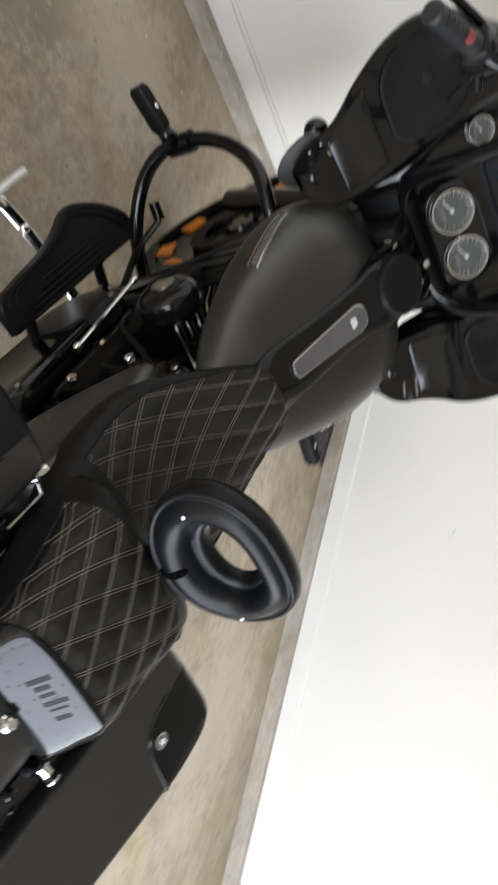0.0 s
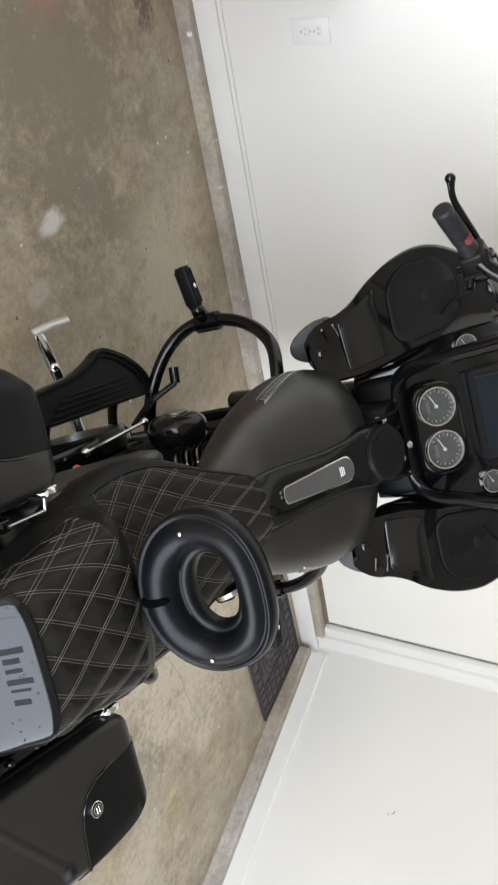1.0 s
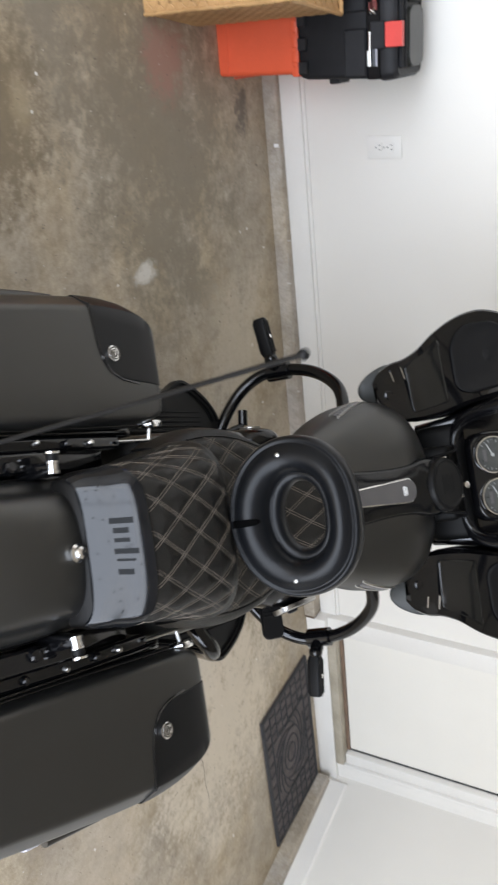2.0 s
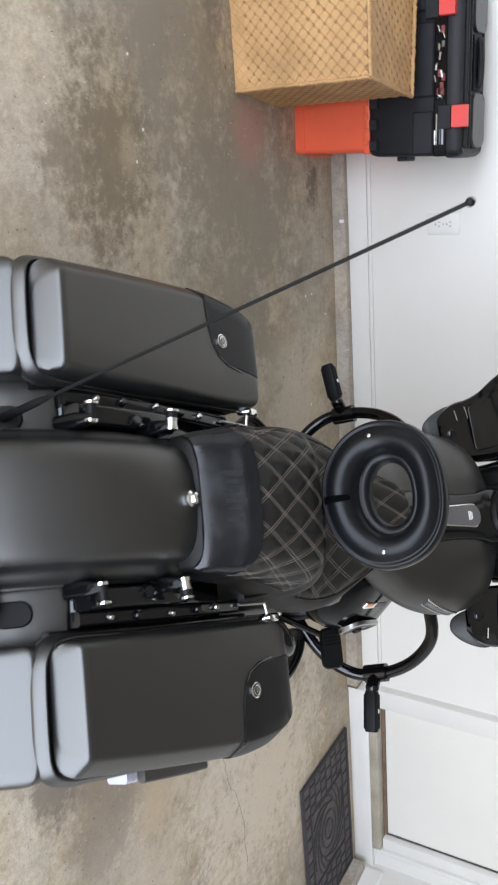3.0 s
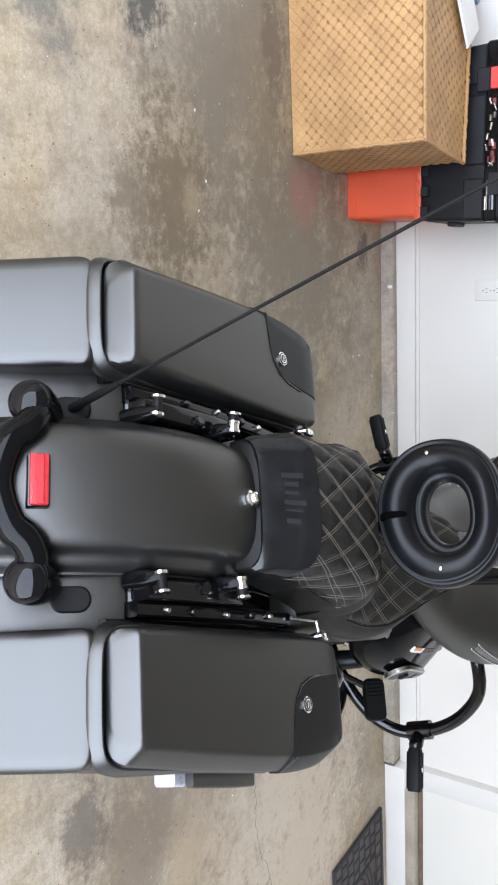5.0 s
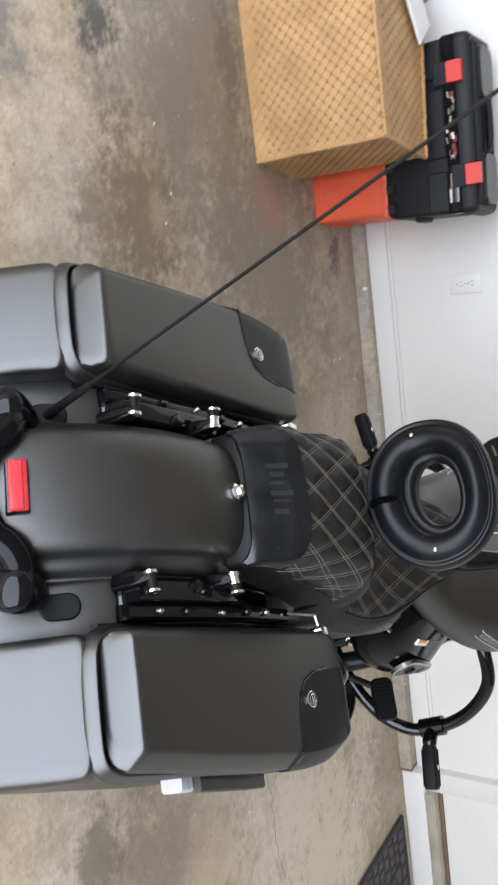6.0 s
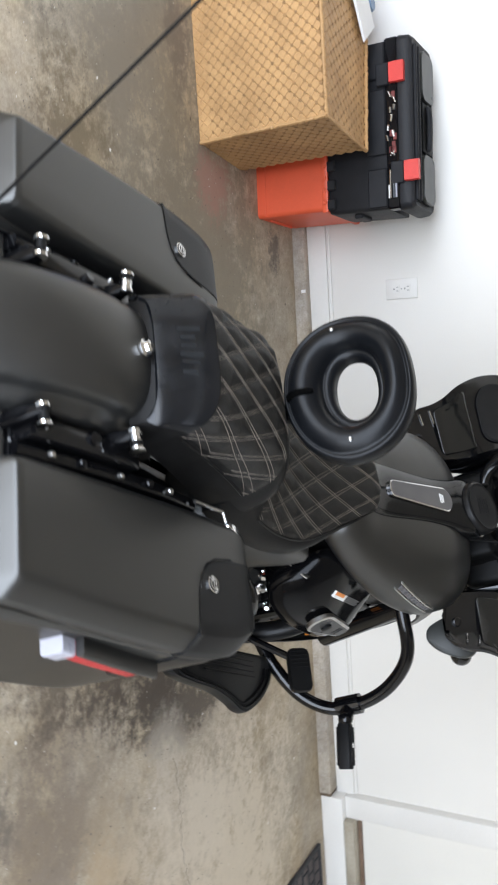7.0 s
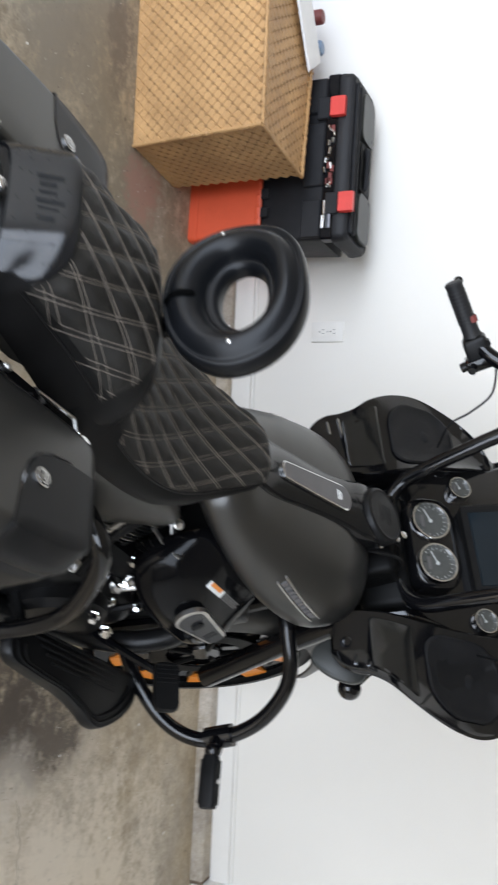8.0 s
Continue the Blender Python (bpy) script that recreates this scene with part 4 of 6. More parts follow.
for s, side in ((1, "right"), (-1, "left")):
    bm = bmesh.new()
    rings = []
    for y in [-0.36 + 0.155 * k / 24 for k in range(24)] + [-0.205 + 0.03 * k / 20 for k in range(20)] + [-0.175 + 0.479 * k / 40 for k in range(41)]:
        x0, x1, z0, z1 = interp(y, BODY)
        r = min(0.028, (z1 - z0) * 0.3)
        rings.append([(s * x, y, z) for x, z in rrect(x0, x1, z0, z1, [r, r, r * 0.9, r * 0.7], 5)])
    loft(bm, rings)
    bag = part("saddlebag", bm, DENIM, bike, "matte grey hard saddlebag", 50)
    # dark gasket between body and lid
    bm = bmesh.new()
    seal = [(s * 0.181, -0.152, 0.6045), (s * 0.187, -0.168, 0.6045), (s * 0.206, -0.1772, 0.6045), (s * 0.26, -0.1785, 0.605), (s * 0.310, -0.1772, 0.6045), (s * 0.331, -0.168, 0.6045), (s * 0.3415, -0.152, 0.6055)]
    tube(bm, glide(seal, 6), 0.0036, 8)
    part("gasket", bm, DARKPLASTIC, bag)
    # flat-faced lip of the body behind the lid
    bm = bmesh.new()
    lip = [(s * 0.1755, 0.24, 0.684), (s * 0.1745, 0.15, 0.667), (s * 0.1745, 0.05, 0.642), (s * 0.1750, -0.05, 0.6205), (s * 0.1755, -0.11, 0.6105), (s * 0.1770, -0.145, 0.605), (s * 0.183, -0.168, 0.6045), (s * 0.199, -0.1818, 0.605), (s * 0.225, -0.1865, 0.606), (s * 0.26, -0.1872, 0.606), (s * 0.295, -0.1868, 0.606), (s * 0.321, -0.183, 0.605), (s * 0.3355, -0.171, 0.604), (s * 0.3425, -0.148, 0.606), (s * 0.3450, -0.12, 0.611), (s * 0.3575, 0.0, 0.628), (s * 0.3695, 0.14, 0.648)]
    pts, rings = glide(lip, 6), []
    for i, p in enumerate(pts):
        d = (pts[min(i + 1, len(pts) - 1)] - pts[max(i - 1, 0)]).normalized()
        o = d.cross(Vector((0, 0, 1))).normalized()
        o = -o if o.dot(p - Vector((s * 0.26, 0.0, p.z))) < 0 else o
        f = 1.0 if p.y < -0.13 else max(0.35, 1.0 - 5.5 * (p.y + 0.13))
        rings.append([p + o * q * f + Vector((0, 0, h * f)) for q, h in ((0.0090, -0.016), (0.0112, -0.009), (0.0120, -0.005), (0.0115, -0.002), (0.0058, 0.0090), (0.0042, 0.0110), (0.0020, 0.0114), (0.0, 0.0095), (-0.0015, 0.002), (-0.0015, -0.016))])
    loft(bm, rings)
    part("body_lip", bm, DENIM, bag)
    bm = bmesh.new()
    loft(bm, [[(s * x, y, z) for x, z in lid_ring(y)] for y in [-0.1755 + 0.0495 * (k / 48) ** 1.35 for k in range(48)] + [-0.126 + 0.426 * k / 80 for k in range(81)]])
    part("bag_lid", bm, DENIM, bag, "", 38)
    # black panel on the front outer corner of the lid
    bm = bmesh.new()
    edge = [(0.143, 0.356), (0.150, 0.30), (0.158, 0.275), (0.172, 0.257), (0.195, 0.246), (0.23, 0.241), (0.297, 0.236)]
    rings = []
    for k in range(24):
        y = 0.143 + 0.152 * k / 23
        xin = interp(y, edge)[0]
        ring = lid_ring(y, 0.0028)
        line = [(xin + (ring[8][0] - xin) * j / 5, ring[8][1]) for j in range(6)] + ring[9:]
        line = [(max(x, xin), z) for x, z in line]
        under = [(x - 0.004, z - 0.004) for x, z in line]
        rings.append([(s * x, y, z) for x, z in line + under[::-1]])
    loft(bm, rings)
    panel = part("lid_panel", bm, SATIN, bag, "black corner panel with emblem", 40)
    bm = bmesh.new()
    tube(bm, [(s * (x - 0.004), y, interp(y, LID)[3] + 0.0012) for y, x in ((q[0] + (0.004 if q[0] < 0.2 else 0), q[1]) for q in [(e[0] - 0.004, e[1]) for e in edge])], 0.0018, 6)
    part("panel_trim", bm, GLOSS, panel)
    ez = interp(0.18, LID)[3] + 0.0018
    em = facing((s * 0.281, 0.18, ez), (0, -0.13, 1))
    bm = bmesh.new()
    ring_solid(bm, em, [(0.0122, 0), (0.0122, 0.003), (0.0110, 0.0038), (0.0095, 0.0034)], 28)
    emblem = part("emblem", bm, CHROME, panel, "round metal emblem")
    bm = bmesh.new()
    ring_solid(bm, em, [(0.0100, 0.0022), (0.0100, 0.0039), (0.0092, 0.0039)], 24)
    part("emblem_field", bm, SATIN, emblem)
    bm = bmesh.new()
    ring_solid(bm, em, [(0.0082, 0.003), (0.0082, 0.0044), (0.0066, 0.0047), (0.0060, 0.0042)], 20)
    part("emblem_ring", bm, CHROME, emblem)
    bm = bmesh.new()
    ring_solid(bm, em, [(0.0062, 0.003), (0.0062, 0.0049), (0.0056, 0.0050)], 20)
    part("emblem_core", bm, SATIN, emblem)
    for dy in (-0.0022, 0.0022):
        bm = bmesh.new()
        box(bm, (-0.0048, dy - 0.0008, 0.004), (0.0048, dy + 0.0008, 0.0056), 0.0003, 1, em)
        part("emblem_bar", bm, CHROME, emblem)
    # latch and hinge strap on the inner front corner
    bm = bmesh.new()
    ring_solid(bm, facing((s * 0.176, 0.262, 0.690), (-s * 0.2, 0.1, 1)), [(0.007, -0.012), (0.007, 0.008), (0.005, 0.011)], 16)
    box(bm, (s * 0.176 - 0.006, 0.266, 0.690), (s * 0.176 + 0.006, 0.290, 0.701), 0.003, 2)
    part("latch", bm, CHROME, bag, "chrome lid latch")
    bm = bmesh.new()
    tube(bm, [(s * 0.150, 0.19, 0.682), (s * 0.150, 0.262, 0.690)], 0.0028, 8)
    tube(bm, [(s * 0.150, 0.262, 0.690), (s * 0.172, 0.266, 0.692)], 0.0028, 8)
    part("hinge_rod", bm, STEEL, bag)
    # side marker low on the outer face
    for nm, mat, ya, yb, za, lab in (("side_light", PALELENS, -0.020, 0.004, 0.566, "pale lens of the side light"), ("side_marker", RED, 0.0045, 0.15, 0.570, "red side marker strip")):
        bm = bmesh.new()
        loft(bm, [[(s * (interp(y, BODY)[1] + x), y, z) for x, z in rrect(-0.006, 0.021 if nm == "side_light" else 0.017, za, 0.600, 0.005, 3)] for y in (ya, (ya + yb) / 2, yb)])
        part(nm, bm, mat, bag, lab)
    bm = bmesh.new()
    loft(bm, [[(s * (interp(y, BODY)[1] + x), y, z) for x, z in rrect(-0.006, 0.023, 0.6005, 0.613, 0.005, 3)] for y in (0.0042, 0.06, 0.12, 0.168)])
    part("marker_housing", bm, DENIM, bag)
    bm = bmesh.new()
    rings = []
    for k in range(12):
        y = 0.168 + 0.135 * k / 11
        x1, zt = interp(y, BODY)[1], interp(y, BODY)[3]
        line = [(x1 + 0.003, 0.52 + 0.25 * max(0.0, 0.2 - y)), (x1 + 0.0035, 0.58), (x1 + 0.0035, zt - 0.03), (x1 + 0.001, zt - 0.012), (x1 - 0.008, zt - 0.002)]
        rings.append([(s * x, y, z) for x, z in line + [(x - 0.006, z) for x, z in line[::-1]]])
    loft(bm, rings)
    part("side_panel", bm, SATIN, bag, "black lower corner panel", 40)
    # added black strip that darkens the bag's inner side below the lid
    bm = bmesh.new()
    loft(bm, [[(s * x, y, z) for x, z in rrect(0.163, 0.1785, z1 - 0.085, z1 - 0.044, 0.006, 3)] for y, z1 in ((-0.155, 0.640), (-0.14, 0.650), (-0.12, 0.657), (0.0, 0.674), (0.15, 0.695), (0.22, 0.703), (0.25, 0.702), (0.275, 0.69))])
    part("inner_dark_strip", bm, GLOSS, bag)

# docking studs, brackets and filler panels beside the fender
for s in (-1, 1):
    # deep black support that fills the gap beside the wheel
    bm = bmesh.new()
    loft(bm, [[(s * x, y, z) for x, z in rrect(0.106, 0.168, zt - 0.06, zt, 0.008, 3)] for y, zt in ((-0.115, 0.575), (-0.10, 0.592), (0.0, 0.625), (0.10, 0.645), (0.20, 0.640))])
    bracket = part("docking_bracket", bm, GLOSS, bike)
    # rounded block at the rear end
    bm = bmesh.new()
    loft(bm, [[(s * x, y, z) for x, z in rrect(0.114, 0.163, zt - 0.07, zt, [0.004, 0.004, 0.012, 0.012], 5)] for y, zt in ((-0.1215, 0.588), (-0.1205, 0.600), (-0.116, 0.609), (-0.109, 0.614), (-0.088, 0.620), (-0.080, 0.619), (-0.076, 0.612))])
    part("end_block", bm, GLOSS, bracket)
    # plate between the studs with a step along its outer side
    bm = bmesh.new()
    rows = ((-0.120, 0.638), (-0.110, 0.644), (-0.06, 0.657), (0.0, 0.671), (0.040, 0.678), (0.055, 0.676))
    loft(bm, [[(s * x, y, z) for x, z in rrect(0.112, 0.140, zt - 0.030, zt, 0.005, 4)] for y, zt in rows])
    part("stud_plate", bm, GLOSS, bracket)
    bm = bmesh.new()
    loft(bm, [[(s * x, y, z) for x, z in rrect(0.1405, 0.161, zt - 0.048, zt - 0.012, 0.005, 4)] for y, zt in ((-0.125, 0.634), (-0.06, 0.653), (0.04, 0.674), (0.12, 0.684), (0.20, 0.688))])
    part("support_rail", bm, FRAME, bracket)
    for y, z in ((-0.122, 0.660), (0.010, 0.702)):
        m = facing((s * 0.120, y, z), (s, 0, 0.10))
        bm = bmesh.new()
        ring_solid(bm, m, [(0.0065, -0.014), (0.010, -0.013), (0.010, -0.009), (0.0075, -0.0085)], 20)
        stud = part("docking_stud", bm, CHROME, bracket, "chrome docking stud with black rubber sleeve")
        bm = bmesh.new()
        if y < -0.05:
            ring_solid(bm, m, [(0.0072, -0.0085), (0.0068, 0.0), (0.0072, 0.0115)], 18)
        else:
            ring_solid(bm, m, [(0.0082, 0.004), (0.0085, 0.0095), (0.0075, 0.0125)], 18)
        part("rubber_sleeve", bm, RUBBER, stud)
        bm = bmesh.new()
        if y < -0.05:
            ring_solid(bm, m, [(0.0095, 0.0115), (0.0105, 0.0125), (0.0105, 0.0155), (0.007, 0.017)], 20)
        else:
            ring_solid(bm, m, [(0.0082, -0.0085), (0.0082, 0.0005), (0.0092, 0.001), (0.0092, 0.0038)], 20)
            ring_solid(bm, m, [(0.010, 0.0125), (0.011, 0.0135), (0.011, 0.0165), (0.007, 0.018)], 20)
        part("end_cap", bm, CHROME, stud)
        bm = bmesh.new()
        loft(bm, [[(s * 0.113 + dx, y + dy, zz) for dx, dy in rrect(-0.012 * q, 0.012 * q, -0.014 * q, 0.014 * q, 0.006 * q, 3)] for zz, q in ((z - 0.055, 1.0), (z - 0.02, 0.9), (z - 0.008, 0.7), (z + 0.003, 0.5))])
        part("stud_foot", bm, LACQUER, bracket)
    for bx, by, bz, r, mat in ((0.121, -0.030, 0.667, 0.009, FRAME), (0.151, -0.080, 0.637, 0.0045, STEEL), (0.152, -0.035, 0.649, 0.006, FRAME), (0.153, 0.030, 0.662, 0.004, STEEL), (0.150, 0.085, 0.671, 0.0065, FRAME), (0.150, 0.130, 0.676, 0.005, STEEL)):
        bm = bmesh.new()
        ring_solid(bm, facing((s * bx, by, bz), (s * 0.3, -0.2, 0.9)), [(r, -0.01), (r, 0.003), (r * 0.7, 0.005)], 12)
        part("bolt", bm, mat, bracket)
    # steel slips that stand in for the bright reflection on the block's corner
    if s > 0:
        bm = bmesh.new()
        box(bm, (0.150, -0.1245, 0.588), (0.164, -0.1225, 0.600), 0.0005, 1)
        box(bm, (0.163, -0.1245, 0.588), (0.165, -0.112, 0.606), 0.0005, 1)
        part("corner_glint", bm, STEEL, bracket)
    bm = bmesh.new()
    rings = []
    for y, z in ((-0.122, 0.600), (-0.129, 0.603), (-0.138, 0.598), (-0.18, 0.556), (-0.24, 0.493), (-0.30, 0.425), (-0.35, 0.365)):
        rings.append([(s * x, y, zz) for x, zz in ((0.088, z - 0.03), (0.18, z - 0.03), (0.18, z - 0.004), (0.172, z), (0.10, z + 0.001), (0.088, z - 0.002))])
    loft(bm, rings)
    filler = part("filler_panel", bm, DENIM, bike)
    bm = bmesh.new()
    m = facing((0.137 if s > 0 else -0.123, -0.180, 0.5570), (0, -1.0, 1))
    ring = rrect(-0.017, 0.017, -0.026, 0.026, 0.016, 6)
    loft(bm, [[m @ Vector((x * q, y * q, h)) for x, y in ring] for q, h in ((1, -0.004), (1, 0.004), (0.9, 0.006))])
    part("rubber_plug", bm, RUBBER, filler, "oval black rubber plug")
    if s < 0:
        base, d = m @ Vector((0, 0, 0.005)), Vector((0.003, -0.22, 0.683)).normalized()
        bm = bmesh.new()
        tube(bm, [base, base + d * 0.03, base + d * 0.09, base + d * 0.115], [0.0070, 0.0062, 0.0052, 0.0035], 12)
        mast = part("antenna", bm, RUBBER, bike, "black whip antenna")
        bm = bmesh.new()
        tube(bm, [base + d * (0.11 + 0.615 * k / 12) for k in range(13)], [0.0024 - 0.0006 * k / 12 for k in range(13)], 8)
        ball(bm, base + d * 0.727, 0.0038)
        part("whip", bm, RUBBER, mast)

# rear light bar with turn signals and reflector
bm = bmesh.new()
tube(bm, glide([(x + 0.005, y - 0.014, z + 0.0125) for x, y, z in ((-0.112, -0.252, 0.553), (-0.090, -0.258, 0.566), (-0.070, -0.272, 0.566), (-0.050, -0.291, 0.556), (0, -0.302, 0.548), (0.050, -0.291, 0.556), (0.070, -0.272, 0.566), (0.090, -0.258, 0.566), (0.112, -0.252, 0.553))], 6), 0.021, 16, flat=0.9)
bar = part("rear_light_bar", bm, LACQUER, bike)
for s in (-1, 1):
    m = facing((0.123 if s > 0 else -0.104, -0.273, 0.5715), (0, -0.93, 0.36))
    bm = bmesh.new()
    ring_solid(bm, m, [(0.006, -0.078), (0.014, -0.072), (0.022, -0.056), (0.0275, -0.030), (0.0295, -0.004), (0.0285, 0.006)], 32)
    sig = part("turn_signal", bm, LACQUER, bar)
    bm = bmesh.new()
    ring_solid(bm, m, [(0.0278, 0.003)] + [(0.0278 * math.cos(a), 0.006 + 0.017 * math.sin(a)) for a in [radians(9 * k) for k in range(10)]][:-1] + [(0.001, 0.024)], 32)
    part("lens", bm, SMOKE, sig, "dark smoked lens")
    bm = bmesh.new()
    tube(bm, [m @ Vector((0, 0, -0.01)), (s * 0.09, -0.272, 0.566)], 0.012, 10)
    part("stalk", bm, LACQUER, sig)
bm = bmesh.new()
m = facing((0.005, -0.282, 0.5955), (0, -0.60, 0.80))
box(bm, (-0.032, -0.0115, -0.012), (0.032, 0.0115, 0.008), 0.002, 2, m)
box(bm, (-0.0315, -0.006, 0.0), (0.0315, 0.006, 0.0095), 0.0015, 1, m)
part("reflector", bm, RED, bike, "red rectangular reflector")
bm = bmesh.new()
box(bm, (-0.0335, -0.0135, -0.03), (0.0335, 0.0135, 0.003), 0.002, 2, m)
part("reflector_mount", bm, GLOSS, bike)
bm = bmesh.new()
m = facing((0.0, -0.39, 0.44), (0, -0.95, 0.3))
box(bm, (-0.08, -0.05, -0.01), (0.08, 0.05, 0.0), 0.006, 2, m)
part("plate_holder", bm, CHROME, bike)

# ---- seat ----
PASS = [(0.015, 0.092, 0.7335, 0.69), (0.018, 0.096, 0.7382, 0.69), (0.030, 0.101, 0.7565, 0.687), (0.043, 0.103, 0.7765, 0.684), (0.053, 0.1055, 0.7925, 0.682), (0.058, 0.107, 0.7995, 0.681), (0.063, 0.108, 0.8040, 0.680), (0.072, 0.109, 0.8065, 0.679), (0.11, 0.1125, 0.810, 0.675), (0.15, 0.115, 0.813, 0.67), (0.21, 0.126, 0.818, 0.665), (0.26, 0.136, 0.815, 0.66), (0.295, 0.144, 0.796, 0.66), (0.315, 0.14, 0.76, 0.66)]
RIDE = [(0.26, 0.140, 0.770, 0.655), (0.30, 0.154, 0.752, 0.655), (0.36, 0.167, 0.734, 0.662), (0.44, 0.172, 0.727, 0.675), (0.51, 0.163, 0.734, 0.69), (0.57, 0.139, 0.754, 0.705), (0.63, 0.106, 0.784, 0.725), (0.675, 0.082, 0.809, 0.75), (0.70, 0.064, 0.818, 0.775), (0.712, 0.04, 0.812, 0.79)]


def quilt(p, y, d):
    a, b = (p + 0.62 * y) / d, (p - 0.62 * y) / d
    return min(abs(a - round(a)), abs(b - round(b)))


def across(x, z, top):
    """Way over the seat from its middle line."""
    return math.copysign(abs(x) + top - z, x)


def seat_at(table, y, u, area=None, grow=0.0):
    """A point of the seat's skin: u from -1 (left foot) to 1."""
    w, zt, zb = interp(y, table)
    a = math.copysign(abs(u) ** (2.1 if table is PASS else 1.4), u) * math.pi / 2
    e = 2 / (4.2 if table is PASS else 2.8)
    sx = math.copysign(abs(math.sin(a)) ** e, a)
    cz = max(math.cos(a), 0.0) ** e
    x, z = w * sx, zb + (zt - zb) * cz
    if area and area[0] < y < area[1] and abs(u) < area[2]:
        edge = min((y - area[0]) / 0.02, (area[1] - y) / 0.02, (area[2] - abs(u)) / 0.06, 1)
        puff = edge * 0.0055 * min(1, quilt(across(x, z, zt), y, 0.052) * 3.2)
        x, z = x + puff * math.sin(a), z + puff * math.cos(a)
    return Vector((x + grow * math.sin(a), y, z + grow * math.cos(a)))


def seat_skin(name, table, area, mats):
    bm = bmesh.new()
    ny, nu = 84, 72
    y0, y1 = table[0][0], table[-1][0]
    rows = loft(bm, [[seat_at(table, y0 + (y1 - y0) * j / ny, -1 + 2 * i / nu, area) for i in range(nu + 1)] for j in range(ny + 1)], True)
    for k, f in enumerate(bm.faces):
        j, i = divmod(k, nu + 1)
        if j < ny and i < nu and area[0] < y0 + (y1 - y0) * (j + 0.5) / ny < area[1] and abs(-1 + 2 * (i + 0.5) / nu) < area[2]:
            f.material_index = 1
    return part(name, bm, mats, bike, "", 60)


RAREA, PAREA = (0.345, 0.703, 0.71), (0.066, 0.258, 0.93)
rider = seat_skin("rider_seat", RIDE, RAREA, [LEATHER, QUILT])
passenger = seat_skin("passenger_seat", PASS, PAREA, [LEATHER, QUILT])


def stitches(table, area, parent):
    """Double seams of tan thread along the quilting."""
    for sgn in (-1, 1):
        for k in range(-18, 19):
            run = []
            for j in range(121):
                y = area[0] + (area[1] - area[0]) * j / 120
                p = k * 0.052 - sgn * 0.62 * y
                lo, hi = 0.0, 1.0
                for step in range(22):
                    mid = (lo + hi) / 2
                    c = seat_at(table, y, mid)
                    lo, hi = (mid, hi) if across(c.x, c.z, interp(y, table)[1]) < abs(p) else (lo, mid)
                u = math.copysign(lo, p)
                if abs(u) < area[2]:
                    run.append((u, y))
                elif len(run) > 3:
                    break
                else:
                    run = []
            if len(run) > 3:
                bm = bmesh.new()
                for off in (-0.0024, 0.0024):
                    pts = [seat_at(table, y, u + off / 0.15, area, 0.0010) for u, y in run]
                    tube(bm, pts, 0.00038, 4)
                part("seam", bm, THREAD, parent)


stitches(RIDE, RAREA, rider)
stitches(PASS, PAREA, passenger)
for table, area, parent in ((RIDE, RAREA, rider), (PASS, PAREA, passenger)):
    for s in (-1, 1):
        bm = bmesh.new()
        tube(bm, [seat_at(table, area[0] + (area[1] - area[0]) * j / 40, s * (area[2] + 0.015), None, 0.0) for j in range(41)], 0.0024, 6)
        part("piping", bm, LEATHER, parent)

# leather panel on the back of the passenger seat
bm = bmesh.new()
rings = []
for j in range(14):
    y = 0.0165 + 0.048 * j / 13
    top = [seat_at(PASS, y, -0.90 + 1.80 * i / 30, None, 0.0035) - Vector((0, 0.003, 0)) for i in range(31)]
    low = [seat_at(PASS, y, -0.90 + 1.80 * i / 30, None, -0.001) for i in range(31)]
    rings.append(top + low[::-1])
loft(bm, rings)
panel = part("rear_panel", bm, STRAP, passenger, "black ostrich leather panel with embossed mark", 60)
rnd = random.Random(11)
for k in range(34):
    bm = bmesh.new()
    u, y = rnd.uniform(-0.8, 0.8), 0.020 + 0.040 * rnd.random()
    ball(bm, seat_at(PASS, y, u, None, 0.0033) - Vector((0, 0.003, 0)), 0.0014, (1, 1, 0.7), 8)
    part("quill_bump", bm, STRAP, panel)
for k, (lo, hi, w) in enumerate(((0.033, 0.050, 0.060), (0.035, 0.046, 0.055), (0.035, 0.046, 0.042), (0.034, 0.051, 0.055), (0.035, 0.048, 0.026), (0.035, 0.046, 0.055))):
    bm = bmesh.new()
    rows = []
    u0 = -0.30 + 0.105 * k
    for j in range(7):
        y = lo + (hi - lo) * j / 6
        rows.append([seat_at(PASS, y, u0 + w * i / 4 + 1.6 * (y - lo), None, 0.0042) - Vector((0, 0.0031, 0)) for i in range(5)])
    loft(bm, rows, False, False)
    part("embossed_mark", bm, EMBOSS, panel)

# ring-shaped padded backrest
RING = facing((0, 0.2863, 0.9101), (0, -0.9984, 0.0571), (0, 0, 1))


def bent(x, y, h):
    """The pad wraps forward at its sides and curls back at top and foot."""
    return RING @ Vector((x, y, 0.74 * h + 0.012 - 0.573 * x * x + 0.685 * y * y))


